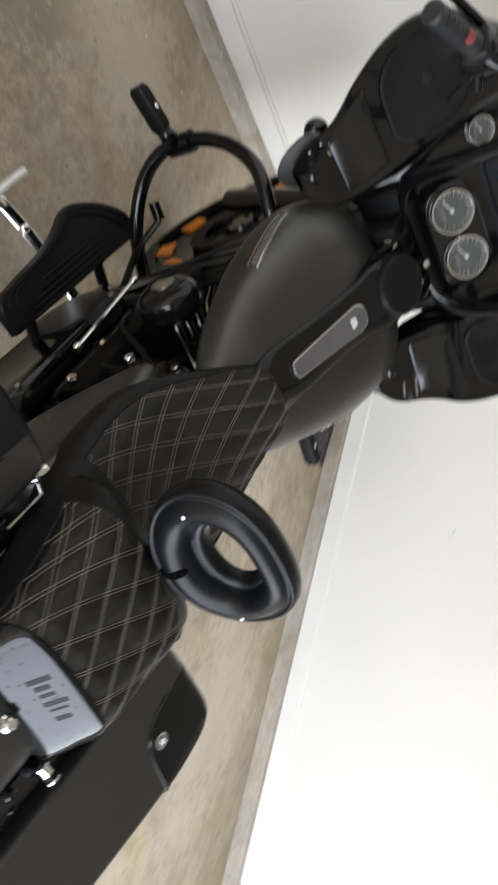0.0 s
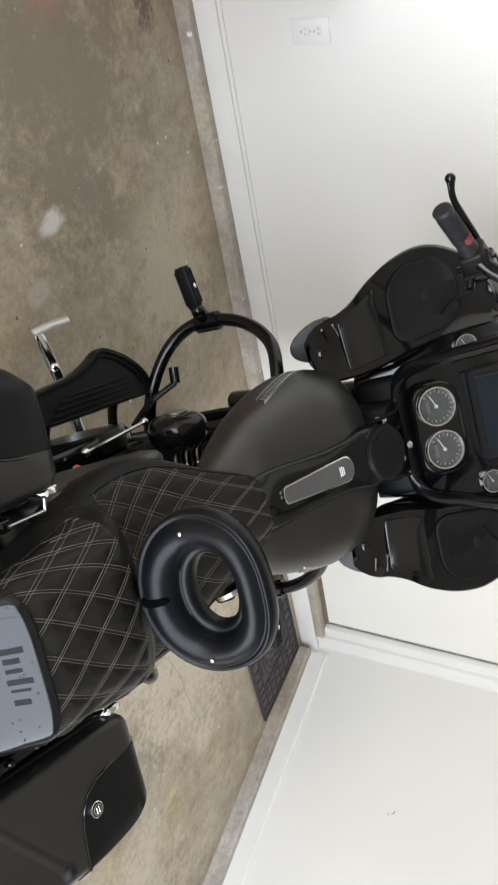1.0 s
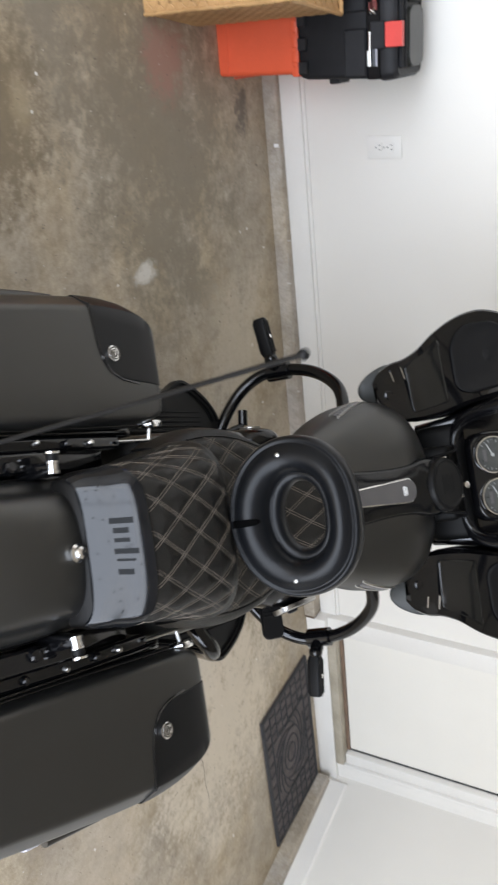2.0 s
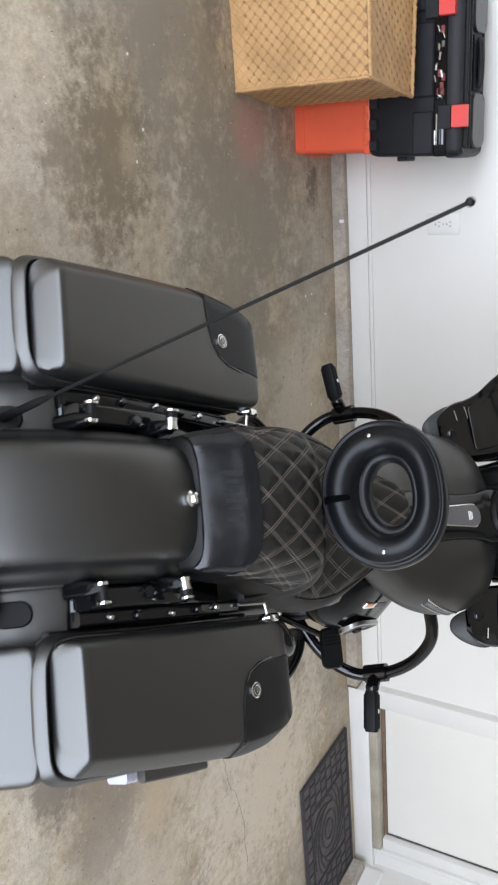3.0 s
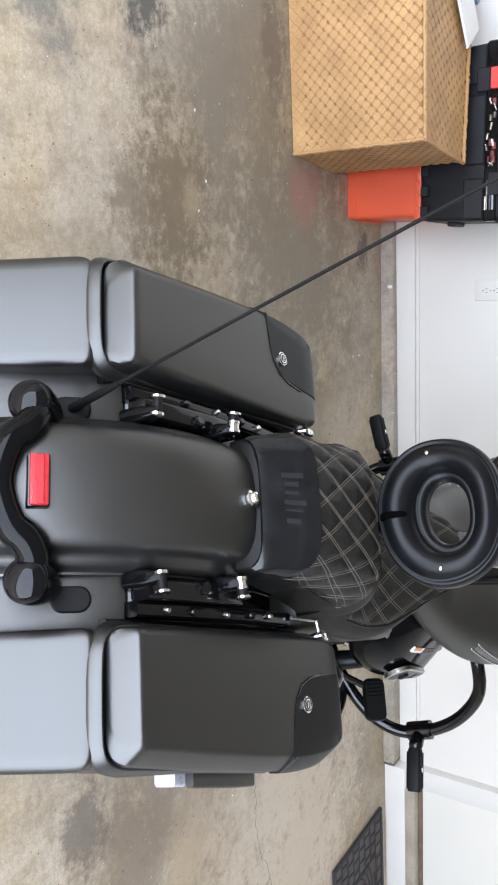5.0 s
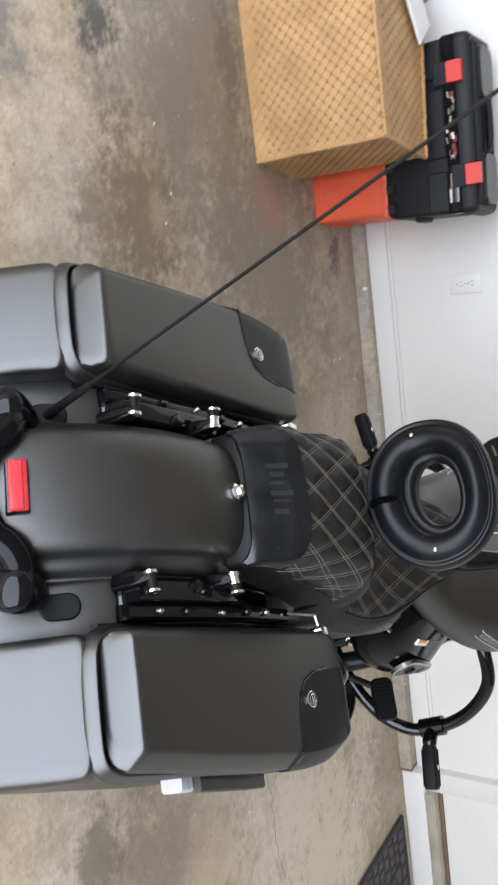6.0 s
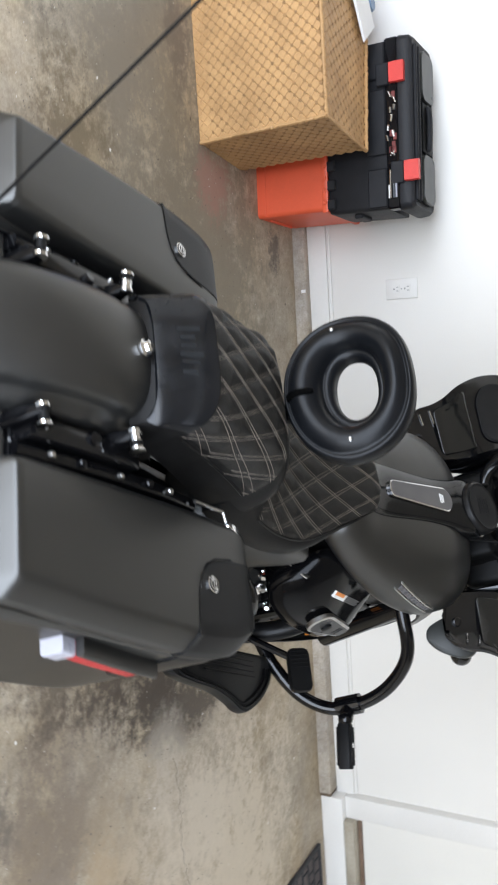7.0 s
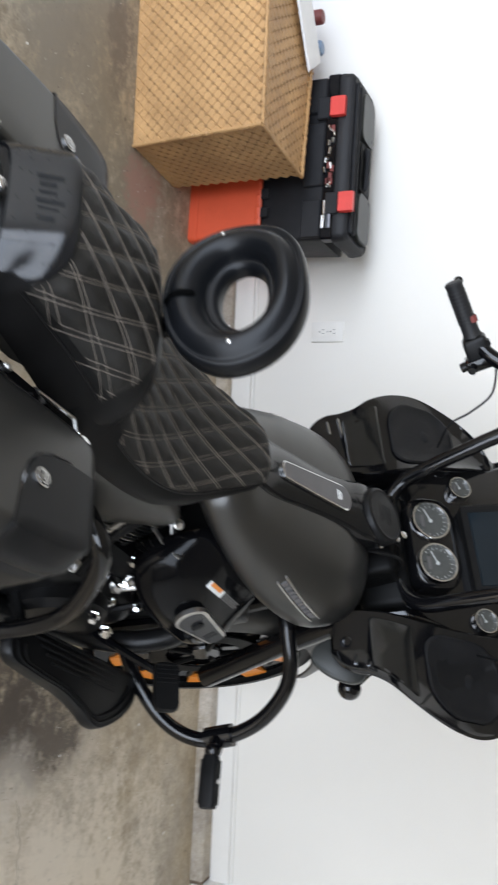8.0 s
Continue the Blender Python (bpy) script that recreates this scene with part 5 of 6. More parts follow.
def ring_pad():
    bm = bmesh.new()
    prof = [(0.80, -0.044), (0.95, -0.044), (1.02, -0.036), (1.045, -0.020), (1.038, -0.006), (1.018, 0.0035), (0.995, 0.0068), (0.972, 0.0065), (0.955, 0.0040), (0.942, 0.0040), (0.922, 0.0075), (0.87, 0.0150), (0.82, 0.0205), (0.76, 0.0230), (0.70, 0.0215), (0.64, 0.0160), (0.59, 0.0075),
            (0.560, -0.0040), (0.545, -0.0120), (0.530, -0.0165), (0.515, -0.0160), (0.49, -0.0155), (0.45, -0.0190), (0.42, -0.0260), (0.405, -0.0380), (0.41, -0.050), (0.5, -0.052)]
    seg = 96
    rings = []
    for q, h in prof:
        row = []
        for k in range(seg):
            a = 2 * math.pi * k / seg
            c, s = math.cos(a), math.sin(a)
            rx, ry = 0.1158, (0.1015 if s > 0 else 0.0934)
            e = 2.05 + 0.25 * max(0.0, s)
            rad = (abs(c) ** e + abs(s) ** e) ** (-1 / e)
            inner = max(0.0, min(1.0, (0.80 - q) / 0.38))
            hole, up = 1.0 + 0.08 * inner, 0.010 * inner
            ry *= 1 - 0.14 * inner
            row.append(bent(rx * q * rad * c * hole, ry * q * rad * s + up, h))
        rings.append(row)
    rows = loft(bm, rings, caps=False)
    a, b = rows[-1], rows[0]
    for i in range(seg):
        bm.faces.new((a[i], a[(i + 1) % seg], b[(i + 1) % seg], b[i]))
    return bm


backrest = part("backrest", ring_pad(), PAD, bike, "ring-shaped black padded backrest", 70)
for s in (-1, 1):
    bm = bmesh.new()
    ring_solid(bm, Matrix.Translation(bent(s * 0.0925, -0.003, 0.0215)) @ RING.to_3x3().to_4x4() @ pose(0, 0, 0, 0, s * 12), [(0.0024, 0), (0.0034, 0.001), (0.0032, 0.003), (0.0016, 0.004)], 16)
    part("chrome_screw", bm, STEEL, backrest, "chrome button screw")
# raised black strip; the slot's inner darkness is colour, the pad isn't cut
bm = bmesh.new()
k = 0.0934 / 0.085
rings = []
for y, h, w in ((-0.0845, 0.001, 0.0052), (-0.081, 0.0062, 0.0058), (-0.077, 0.0125, 0.0060), (-0.070, 0.0185, 0.0060), (-0.062, 0.0220, 0.0058), (-0.054, 0.0212, 0.0054), (-0.047, 0.0180, 0.0046), (-0.0425, 0.0150, 0.0022)):
    rings.append([bent(0.95 * x * w, y * k, h + 0.0032 + dh) for x, dh in ((-1, -0.006), (-1, 0.0004), (0, 0.0006), (1, 0.0004), (1, -0.006))])
loft(bm, rings)
part("slot_dark_strip", bm, SLOTDARK, backrest, "black strip standing in for the dark inside the pad's open slot")
bm = bmesh.new()
box(bm, (-0.016, 0.300, 0.75), (0.016, 0.316, 0.87), 0.006, 2)
part("support_post", bm, LEATHER, backrest)

# ---- fuel tank ----
TANK = [(0.645, 0.05, 0.765, 0.70), (0.655, 0.088, 0.775, 0.69), (0.69, 0.118, 0.790, 0.68), (0.75, 0.148, 0.803, 0.675), (0.83, 0.180, 0.835, 0.672), (0.91, 0.202, 0.868, 0.675), (0.98, 0.212, 0.894, 0.685), (1.04, 0.208, 0.902, 0.70), (1.09, 0.188, 0.896, 0.72), (1.12, 0.15, 0.88, 0.745), (1.135, 0.09, 0.855, 0.78)]


def tank_ring(y):
    w, zt, zb = interp(y, TANK)
    zm = zb + (zt - zb) * 0.40
    out = []
    for k in range(48):
        a = 2 * math.pi * k / 48
        c, s = math.cos(a), math.sin(a)
        e = 2 / 2.5
        x = w * math.copysign(abs(c) ** e, c)
        z = zm + ((zt - zm) if s > 0 else (zm - zb)) * math.copysign(abs(s) ** e, s)
        out.append((x, y, z))
    return out


bm = bmesh.new()
loft(bm, [tank_ring(TANK[0][0] + (TANK[-1][0] - TANK[0][0]) * k / 60) for k in range(61)])
tank = part("fuel_tank", bm, DENIM, bike, "", 60)


def tank_top(y):
    return interp(y, TANK)[1]


bm = bmesh.new()
rings = []
for k in range(31):
    y = 0.685 + 0.43 * k / 30
    w = interp(y, [(0.685, 0.055), (0.76, 0.058), (0.9, 0.052), (0.97, 0.056), (1.0, 0.064), (1.07, 0.062), (1.115, 0.045)])[0]
    z = tank_top(y) + interp(y, [(0.685, 0.008), (0.90, 0.008), (0.96, 0.014), (1.0, 0.026), (1.05, 0.033), (1.10, 0.030), (1.12, 0.02)])[0]
    rings.append([(-w, y, z - 0.04), (-w, y, z - 0.010), (-w * 0.86, y, z - 0.001), (0, y, z + 0.002), (w * 0.86, y, z - 0.001), (w, y, z - 0.010), (w, y, z - 0.04)])
loft(bm, rings)
console = part("tank_console", bm, CONSOLE, tank, "black centre console on the tank", 50)
CONS = facing((0, 0.862, tank_top(0.862) + 0.0125), (0, -0.42, 1), (0, 1, 0))


def tapered(l, w0, w1, grow):
    return [(w0 + grow, -l / 2), (w1 + grow, l / 2 - w1)] + [((w1 + grow) * math.cos(a), l / 2 - w1 + (w1 + grow) * math.sin(a)) for a in [math.pi * k / 12 for k in range(1, 12)]] + [(-w1 - grow, l / 2 - w1), (-w0 - grow, -l / 2)] + [(-(w0 + grow) * math.cos(a), -l / 2 - (w0 + grow) * 0.5 * math.sin(a)) for a in [math.pi * k / 8 for k in range(1, 8)]]


bm = bmesh.new()
loft(bm, [[CONS @ Vector((x, y, h)) for x, y in tapered(0.195, 0.018, 0.027, g)] for g, h in ((0.0, -0.002), (0.0, 0.003), (-0.0025, 0.004))])
inlay = part("console_trim", bm, CHROME, console, "bright rim of the console inlay")
bm = bmesh.new()
loft(bm, [[CONS @ Vector((x, y, h)) for x, y in tapered(0.195, 0.018, 0.027, g)] for g, h in ((-0.0028, 0.0), (-0.0028, 0.0048))])
part("console_inlay", bm, GREYTRIM, inlay, "grey metal inlay")
bm = bmesh.new()
for j, w in ((-0.006, 0.010), (-0.001, 0.010), (0.004, 0.008)):
    box(bm, (-w, 0.058 + j, 0.0048), (w, 0.0605 + j, 0.0056), 0, 1, CONS)
part("inlay_print", bm, WHITE, inlay)
CAP = facing((0, 1.043, 0.938), (0, -0.36, 1), (0, 1, 0))
bm = bmesh.new()
ring_solid(bm, CAP, [(0.060, -0.03), (0.061, 0.004), (0.058, 0.011), (0.053, 0.014), (0.050, 0.0125), (0.046, 0.0125)], 48)
cap = part("fuel_cap", bm, SATIN, console, "round black fuel cap")
bm = bmesh.new()
for j in range(5):
    box(bm, (-0.022 + 0.004 * (j % 2), -0.02 + 0.009 * j, 0.0120), (0.022 - 0.005 * (j % 3), -0.0175 + 0.009 * j, 0.0130), 0, 1, CAP)
part("cap_print", bm, EMBOSS, cap)


def tank_side(y, z):
    """Half width of the tank's flank at this height."""
    w, zt, zb = interp(y, TANK)
    zm = zb + (zt - zb) * 0.40
    q = min(max((z - zm) / (zt - zm), 0.0), 0.99) ** 1.25
    return w * (1 - q * q) ** 0.4


def on_flank(bm, s, y0, y1, d0, d1, deep, proud, steps=12):
    rings = []
    for k in range(steps + 1):
        y = y0 + (y1 - y0) * k / steps
        z = 0.787 + 0.12 * (y - 0.915)
        za, zb = z + d0, z + d1
        xa, xb = tank_side(y, za), tank_side(y, zb)
        rings.append([(s * (xa - deep), y, za), (s * (xb - deep), y, zb), (s * (xb + proud), y, zb), (s * (xa + proud), y, za)])
    loft(bm, rings)


for s in (-1, 1):
    bm = bmesh.new()
    on_flank(bm, s, 0.845, 0.987, -0.0098, -0.0072, 0.004, 0.0035)
    on_flank(bm, s, 0.845, 0.987, 0.0072, 0.0098, 0.004, 0.0035)
    badge = part("tank_badge", bm, STEEL, tank, "steel name badge of two rails with lettering between")
    bm = bmesh.new()
    for k in range(10):
        y = 0.853 + 0.0128 * k
        on_flank(bm, s, y, y + 0.0075, -0.0050, 0.0050, 0.003, 0.0026, 2)
    part("badge_print", bm, GREYTRIM, badge)

# ---- frame, engine and running gear ----
bm = bmesh.new()
for s in (-1, 1):
    tube(bm, glide([(s * 0.05, 1.20, 0.86), (s * 0.09, 1.16, 0.62), (s * 0.11, 1.10, 0.32), (s * 0.12, 0.95, 0.20), (s * 0.13, 0.55, 0.19), (s * 0.14, 0.36, 0.24), (s * 0.12, 0.30, 0.45), (s * 0.09, 0.36, 0.64), (s * 0.05, 0.6, 0.70)], 5), 0.018, 10)
tube(bm, [(0, 1.2, 0.86), (0, 0.6, 0.70), (0, 0.2, 0.66)], 0.024, 10)
part("frame", bm, FRAME, bike)
for s in (-1, 1):
    bm = bmesh.new()
    ring = [(p.x, p.y) for p in glide([(0.26, 0.60, 0), (0.30, 0.51, 0), (0.39, 0.48, 0), (0.49, 0.545, 0), (0.56, 0.625, 0), (0.595, 0.685, 0), (0.53, 0.706, 0), (0.42, 0.694, 0), (0.30, 0.672, 0)], 4)]
    loft(bm, [[(s * x, y0 + (0.42 - y0) * q, z0 + (0.60 - z0) * q) for y0, z0 in ring] for x, q in ((0.10, 0), (0.150, 0), (0.160, 0.05), (0.1655, 0.16), (0.168, 0.4))])
    part("side_cover", bm, DENIM, bike, "matte grey side cover", 50)
bm = bmesh.new()
box(bm, (-0.13, 0.62, 0.20), (0.14, 1.04, 0.40), 0.05, 4)
box(bm, (-0.10, 0.32, 0.22), (0.10, 0.66, 0.42), 0.04, 3)
engine = part("engine", bm, ENGINE, bike, "black V-twin engine")
for s in (1, -1):
    for y, x in ((0.86, 0.13), (0.50, 0.11)):
        bm = bmesh.new()
        ring_solid(bm, facing((s * x, y, 0.30), (s, 0, 0)), [(0.105, 0), (0.105, 0.03), (0.09, 0.045), (0.04, 0.05)], 32)
        part("engine_cover", bm, ENGINE, engine)
for tilt, y in ((22.5, 0.93), (-22.5, 0.76)):
    m = Matrix.Translation((0.0, y, 0.38)) @ Matrix.Rotation(radians(-tilt), 4, "X")
    bm = bmesh.new()
    ring_solid(bm, m, [(0.058, 0), (0.058, 0.24), (0.05, 0.25)], 24)
    cyl = part("cylinder", bm, ENGINE, engine)
    for k in range(15):
        bm = bmesh.new()
        ring = rrect(-0.088, 0.088, -0.075, 0.075, 0.035, 4)
        z = 0.03 + 0.0125 * k
        loft(bm, [[m @ Vector((x, yy, z)) for x, yy in ring], [m @ Vector((x, yy, z + 0.0045)) for x, yy in ring]])
        part("cooling_fin", bm, STEEL if k % 2 == 0 else ENGINE, cyl)
    bm = bmesh.new()
    loft(bm, [[m @ Vector((x * q, yy * q, z)) for x, yy in rrect(-0.082, 0.082, -0.07, 0.07, 0.03, 4)] for z, q in ((0.215, 1), (0.255, 1.0), (0.275, 0.9), (0.28, 0.75))])
    part("rocker_cover", bm, GLOSS, cyl)
    bm = bmesh.new()
    for x in (0.088, 0.108):
        tube(bm, [m @ Vector((x, -0.02, -0.06)), m @ Vector((x - 0.02, -0.02, 0.20))], 0.006, 8)
    part("pushrod_tube", bm, STEEL, cyl)
    bm = bmesh.new()
    tube(bm, [m @ Vector((0.09, -0.08, 0.16)), m @ Vector((0.09, 0.03, 0.235))], 0.006, 8, flat=0.5)
    part("throttle_link", bm, STEEL, cyl)
    for dx, dy, dz in ((0.115, -0.05, -0.02), (0.12, 0.02, -0.045), (0.11, -0.07, 0.03), (-0.115, -0.03, -0.03), (-0.11, 0.05, 0.0)):
        bm = bmesh.new()
        ring_solid(bm, m @ facing((dx, dy, dz), (dx, -0.03, 0.08)), [(0.009, -0.02), (0.009, 0.006), (0.006, 0.010)], 10)
        part("bolt", bm, CHROME, cyl)
    for dx, dy, dz in ((0.086, 0.05, 0.262), (0.06, -0.05, 0.28), (-0.08, 0.04, 0.262), (-0.06, -0.05, 0.28)):
        bm = bmesh.new()
        ring_solid(bm, m @ pose(dx, dy, dz - 0.012), [(0.008, 0), (0.008, 0.012), (0.005, 0.014)], 8)
        part("bolt", bm, CHROME, cyl)

# primary cover, starter and regulator on the left
bm = bmesh.new()
out = [(0.56 + 0.115 * math.cos(a), 0.30 + 0.095 * math.sin(a)) for a in [math.pi * (0.5 + k / 10) for k in range(11)]] + [(0.90 + 0.095 * math.cos(a), 0.305 + 0.085 * math.sin(a)) for a in [math.pi * (-0.5 + k / 10) for k in range(11)]]
loft(bm, [[(-x, 0.73 + (y - 0.73) * q, 0.30 + (z - 0.30) * q) for y, z in out] for x, q in ((0.12, 1.0), (0.158, 1.0), (0.168, 0.96), (0.172, 0.86), (0.169, 0.80))])
primary = part("primary_cover", bm, GLOSS, engine, "gloss black primary cover", 40)
for y, z in out[::2]:
    bm = bmesh.new()
    ring_solid(bm, facing((-0.160, 0.73 + (y - 0.73) * 0.93, 0.30 + (z - 0.30) * 0.93), (-1, 0, 0.05)), [(0.007, 0), (0.007, 0.012), (0.004, 0.014)], 10)
    part("bolt", bm, STEEL, primary)
bm = bmesh.new()
rod(bm, (-0.06, 0.56, 0.455), (-0.06, 0.72, 0.455), 0.038, seg=20)
rod(bm, (-0.085, 0.60, 0.49), (-0.085, 0.66, 0.49), 0.016, seg=14)
part("starter", bm, ENGINE, engine)
bm = bmesh.new()
for k in range(7):
    box(bm, (-0.115, 1.128 + 0.0, 0.30 + 0.018 * k), (-0.03, 1.15, 0.306 + 0.018 * k), 0.001, 1)
box(bm, (-0.115, 1.12, 0.29), (-0.03, 1.135, 0.43), 0.003, 1)
part("regulator", bm, STEEL, engine)
for line, r in (([(-0.10, 1.14, 0.72), (-0.14, 1.10, 0.60), (-0.15, 1.02, 0.48), (-0.13, 0.98, 0.40)], 0.006), ([(-0.09, 0.62, 0.66), (-0.13, 0.70, 0.58), (-0.14, 0.80, 0.47), (-0.13, 0.90, 0.42)], 0.005), ([(0.10, 0.62, 0.64), (0.13, 0.66, 0.52), (0.135, 0.74, 0.42)], 0.006)):
    bm = bmesh.new()
    tube(bm, glide(line, 6), r, 8)
    part("hose", bm, RUBBER, engine)
for x, y, z in ((-0.13, 1.0, 0.50), (-0.12, 0.70, 0.545), (-0.10, 1.06, 0.585), (-0.14, 0.62, 0.47), (-0.115, 0.90, 0.47)):
    bm = bmesh.new()
    ring_solid(bm, facing((x, y, z), (-0.8, -0.2, 0.6)), [(0.010, -0.012), (0.010, 0.004), (0.006, 0.008)], 10)
    part("fitting", bm, CHROME, engine)

# bright unions, bolts and a link on the right of the engine
for k, (x, y, z) in enumerate(((0.100, 0.705, 0.640), (0.098, 0.818, 0.493), (0.103, 0.892, 0.443), (0.101, 0.912, 0.408), (0.130, 0.965, 0.426), (0.178, 0.852, 0.393), (0.110, 0.758, 0.400), (0.163, 0.983, 0.346), (0.125, 0.921, 0.390), (0.112, 0.870, 0.462))):
    m = facing((x, y, z), (0.5 + 0.3 * (k % 2), -0.7, 0.5 - 0.2 * (k % 3)))
    r = 0.007 + 0.0015 * (k % 4)
    bm = bmesh.new()
    ring_solid(bm, m, [(r * 1.35, -0.010), (r * 1.35, 0.0), (r, 0.001), (r, 0.010 + 0.004 * (k % 3)), (r * 0.6, 0.013 + 0.004 * (k % 3))], 6 if k % 2 else 14)
    part("pipe_union", bm, CHROME if k % 3 else STEEL, engine)
bm = bmesh.new()
box(bm, (-0.075, 0.80, 0.585), (0.085, 0.98, 0.672), 0.015, 2)
rod(bm, (-0.05, 0.79, 0.56), (0.09, 0.79, 0.56), 0.022, seg=18)
part("throttle_body", bm, DARKPLASTIC, engine)
bm = bmesh.new()
tube(bm, [(0.086, 0.722, 0.582), (0.118, 0.728, 0.600), (0.150, 0.736, 0.628)], 0.005, 8, flat=0.5)
part("link_rod", bm, STEEL, engine)

# air cleaner on the right
bm = bmesh.new()
AIR = [(0.725, 0.11, 0.140, 0.57, 0.640), (0.735, 0.10, 0.155, 0.545, 0.668), (0.765, 0.095, 0.185, 0.522, 0.692), (0.83, 0.09, 0.212, 0.512, 0.698), (0.92, 0.09, 0.223, 0.512, 0.690), (0.988, 0.09, 0.221, 0.514, 0.686), (1.0, 0.095, 0.206, 0.53, 0.668)]
rings = []
for k in range(31):
    y = AIR[0][0] + (AIR[-1][0] - AIR[0][0]) * k / 30
    x0, x1, z0, z1 = interp(y, AIR)
    w, h = x1 - x0, z1 - z0
    rings.append([(x0 + w * a, y, z0 + h * b) for a, b in ((0, 0), (0.78, 0), (0.90, 0.03), (0.98, 0.12), (1.0, 0.22), (0.99, 0.40), (0.95, 0.50), (0.88, 0.58), (0.44, 0.95), (0.36, 0.99), (0.28, 1.0), (0, 1.0))])
loft(bm, rings)
air = part("air_cleaner", bm, LACQUER, bike, "gloss black air cleaner cover", 50)
AM = facing((0.2205, 0.893, 0.598), (1, 0, 0.30), (0, -1, 0.0))
bm = bmesh.new()
loft(bm, [[AM @ Vector((x, y, h)) for x, y in tapered(0.15, 0.020, 0.032, g)] for g, h in ((0, -0.006), (0, 0.003), (-0.004, 0.005))])
ab = part("air_cleaner_badge", bm, STEEL, air, "brushed steel badge plate")
bm = bmesh.new()
loft(bm, [[AM @ Vector((x, y, h)) for x, y in tapered(0.15, 0.020, 0.032, g)] for g, h in ((-0.006, 0.0), (-0.006, 0.006))])
part("badge_field", bm, BADGEDARK, ab)
bm = bmesh.new()
ring_solid(bm, AM @ pose(0, 0.02, 0.004), [(0.012, 0), (0.012, 0.006), (0.008, 0.008)], 20)
part("badge_screw", bm, SATIN, ab)
bm = bmesh.new()
for k in range(2):
    box(bm, (-0.012, -0.05 + 0.012 * k, 0.006), (0.012, -0.045 + 0.012 * k, 0.0068), 0, 1, AM)
part("badge_print", bm, SATIN, ab)
LM = facing((0.1755, 0.883, 0.6515), (0.776, 0, 0.63), (0, 1, 0))
bm = bmesh.new()
box(bm, (-0.0075, -0.068, -0.007), (0.0075, -0.010, 0.0008), 0, 1, LM)
label = part("warning_label", bm, WHITE, air, "white and orange warning label")
bm = bmesh.new()
box(bm, (-0.0075, -0.068, 0.0004), (0.0005, -0.022, 0.0014), 0, 1, LM)
part("label_stripe", bm, ORANGE, label)
bm = bmesh.new()
for k in range(4):
    box(bm, (-0.0070 + 0.0038 * k, -0.006, -0.006), (-0.0046 + 0.0038 * k, 0.062 - 0.006 * (k % 2), 0.0008), 0, 1, LM)
part("label_print", bm, GREYTRIM, label)
bm = bmesh.new()
box(bm, (0.10, 1.0, 0.55), (0.17, 1.06, 0.64), 0.012, 3)
part("air_intake", bm, SATIN, air)

# horn cover, hoses and linkage on the left
bm = bmesh.new()
ring_solid(bm, facing((-0.12, 0.845, 0.57), (-1, 0, 0.1)), [(0.04, 0), (0.054, 0.004), (0.061, 0.012), (0.0635, 0.022), (0.0635, 0.038), (0.061, 0.049), (0.055, 0.057), (0.046, 0.063), (0.03, 0.067)], 48)
horn = part("horn_cover", bm, CONSOLE, bike, "gloss black horn cover", 70)
bm = bmesh.new()
ring_solid(bm, facing((-0.188, 0.845, 0.577), (-1, 0, 0.1)), [(0.024, 0), (0.024, 0.003), (0.02, 0.004)], 24)
part("horn_emblem", bm, STEEL, horn)
for s in (-1, 1):
    for line in ([(s * 0.06, 1.12, 0.78), (s * 0.10, 1.05, 0.66), (s * 0.11, 1.0, 0.50), (s * 0.13, 0.95, 0.36)], [(s * 0.05, 0.6, 0.70), (s * 0.11, 0.64, 0.60), (s * 0.12, 0.70, 0.44)]):
        bm = bmesh.new()
        tube(bm, glide(line, 6), 0.008, 8)
        part("hose", bm, RUBBER, bike)
bm = bmesh.new()
tube(bm, [(-0.155, 0.72, 0.42), (-0.165, 0.98, 0.40)], 0.005, 8)
ball(bm, (-0.155, 0.72, 0.42), 0.01)
ball(bm, (-0.165, 0.98, 0.40), 0.01)
part("shift_rod", bm, CHROME, bike, "chrome shift linkage")
bm = bmesh.new()
tube(bm, glide([(-0.16, 0.98, 0.37), (-0.20, 1.05, 0.385), (-0.225, 1.15, 0.40)], 5), 0.008, 8)
tube(bm, [(-0.225, 1.155, 0.40), (-0.265, 1.16, 0.403)], 0.013, 12)
part("shift_lever", bm, FRAME, bike, "black shift lever with rubber peg")

# chrome stand
bm = bmesh.new()
tube(bm, glide([(-0.14, 1.03, 0.17), (-0.25, 1.02, 0.165), (-0.33, 1.01, 0.160), (-0.425, 0.985, 0.158)], 5), [0.014] * 15 + [0.011], 12, flat=0.55)
ball(bm, (-0.335, 1.01, 0.160), 0.014)
stand = part("kickstand", bm, CHROME, bike, "chrome kickstand, folded out")
bm = bmesh.new()
tube(bm, glide([(-0.425, 0.978, 0.152), (-0.434, 1.01, 0.174), (-0.44, 1.068, 0.192)], 5), 0.0115, 14, flat=0.8)
part("stand_foot", bm, ZINC, stand)

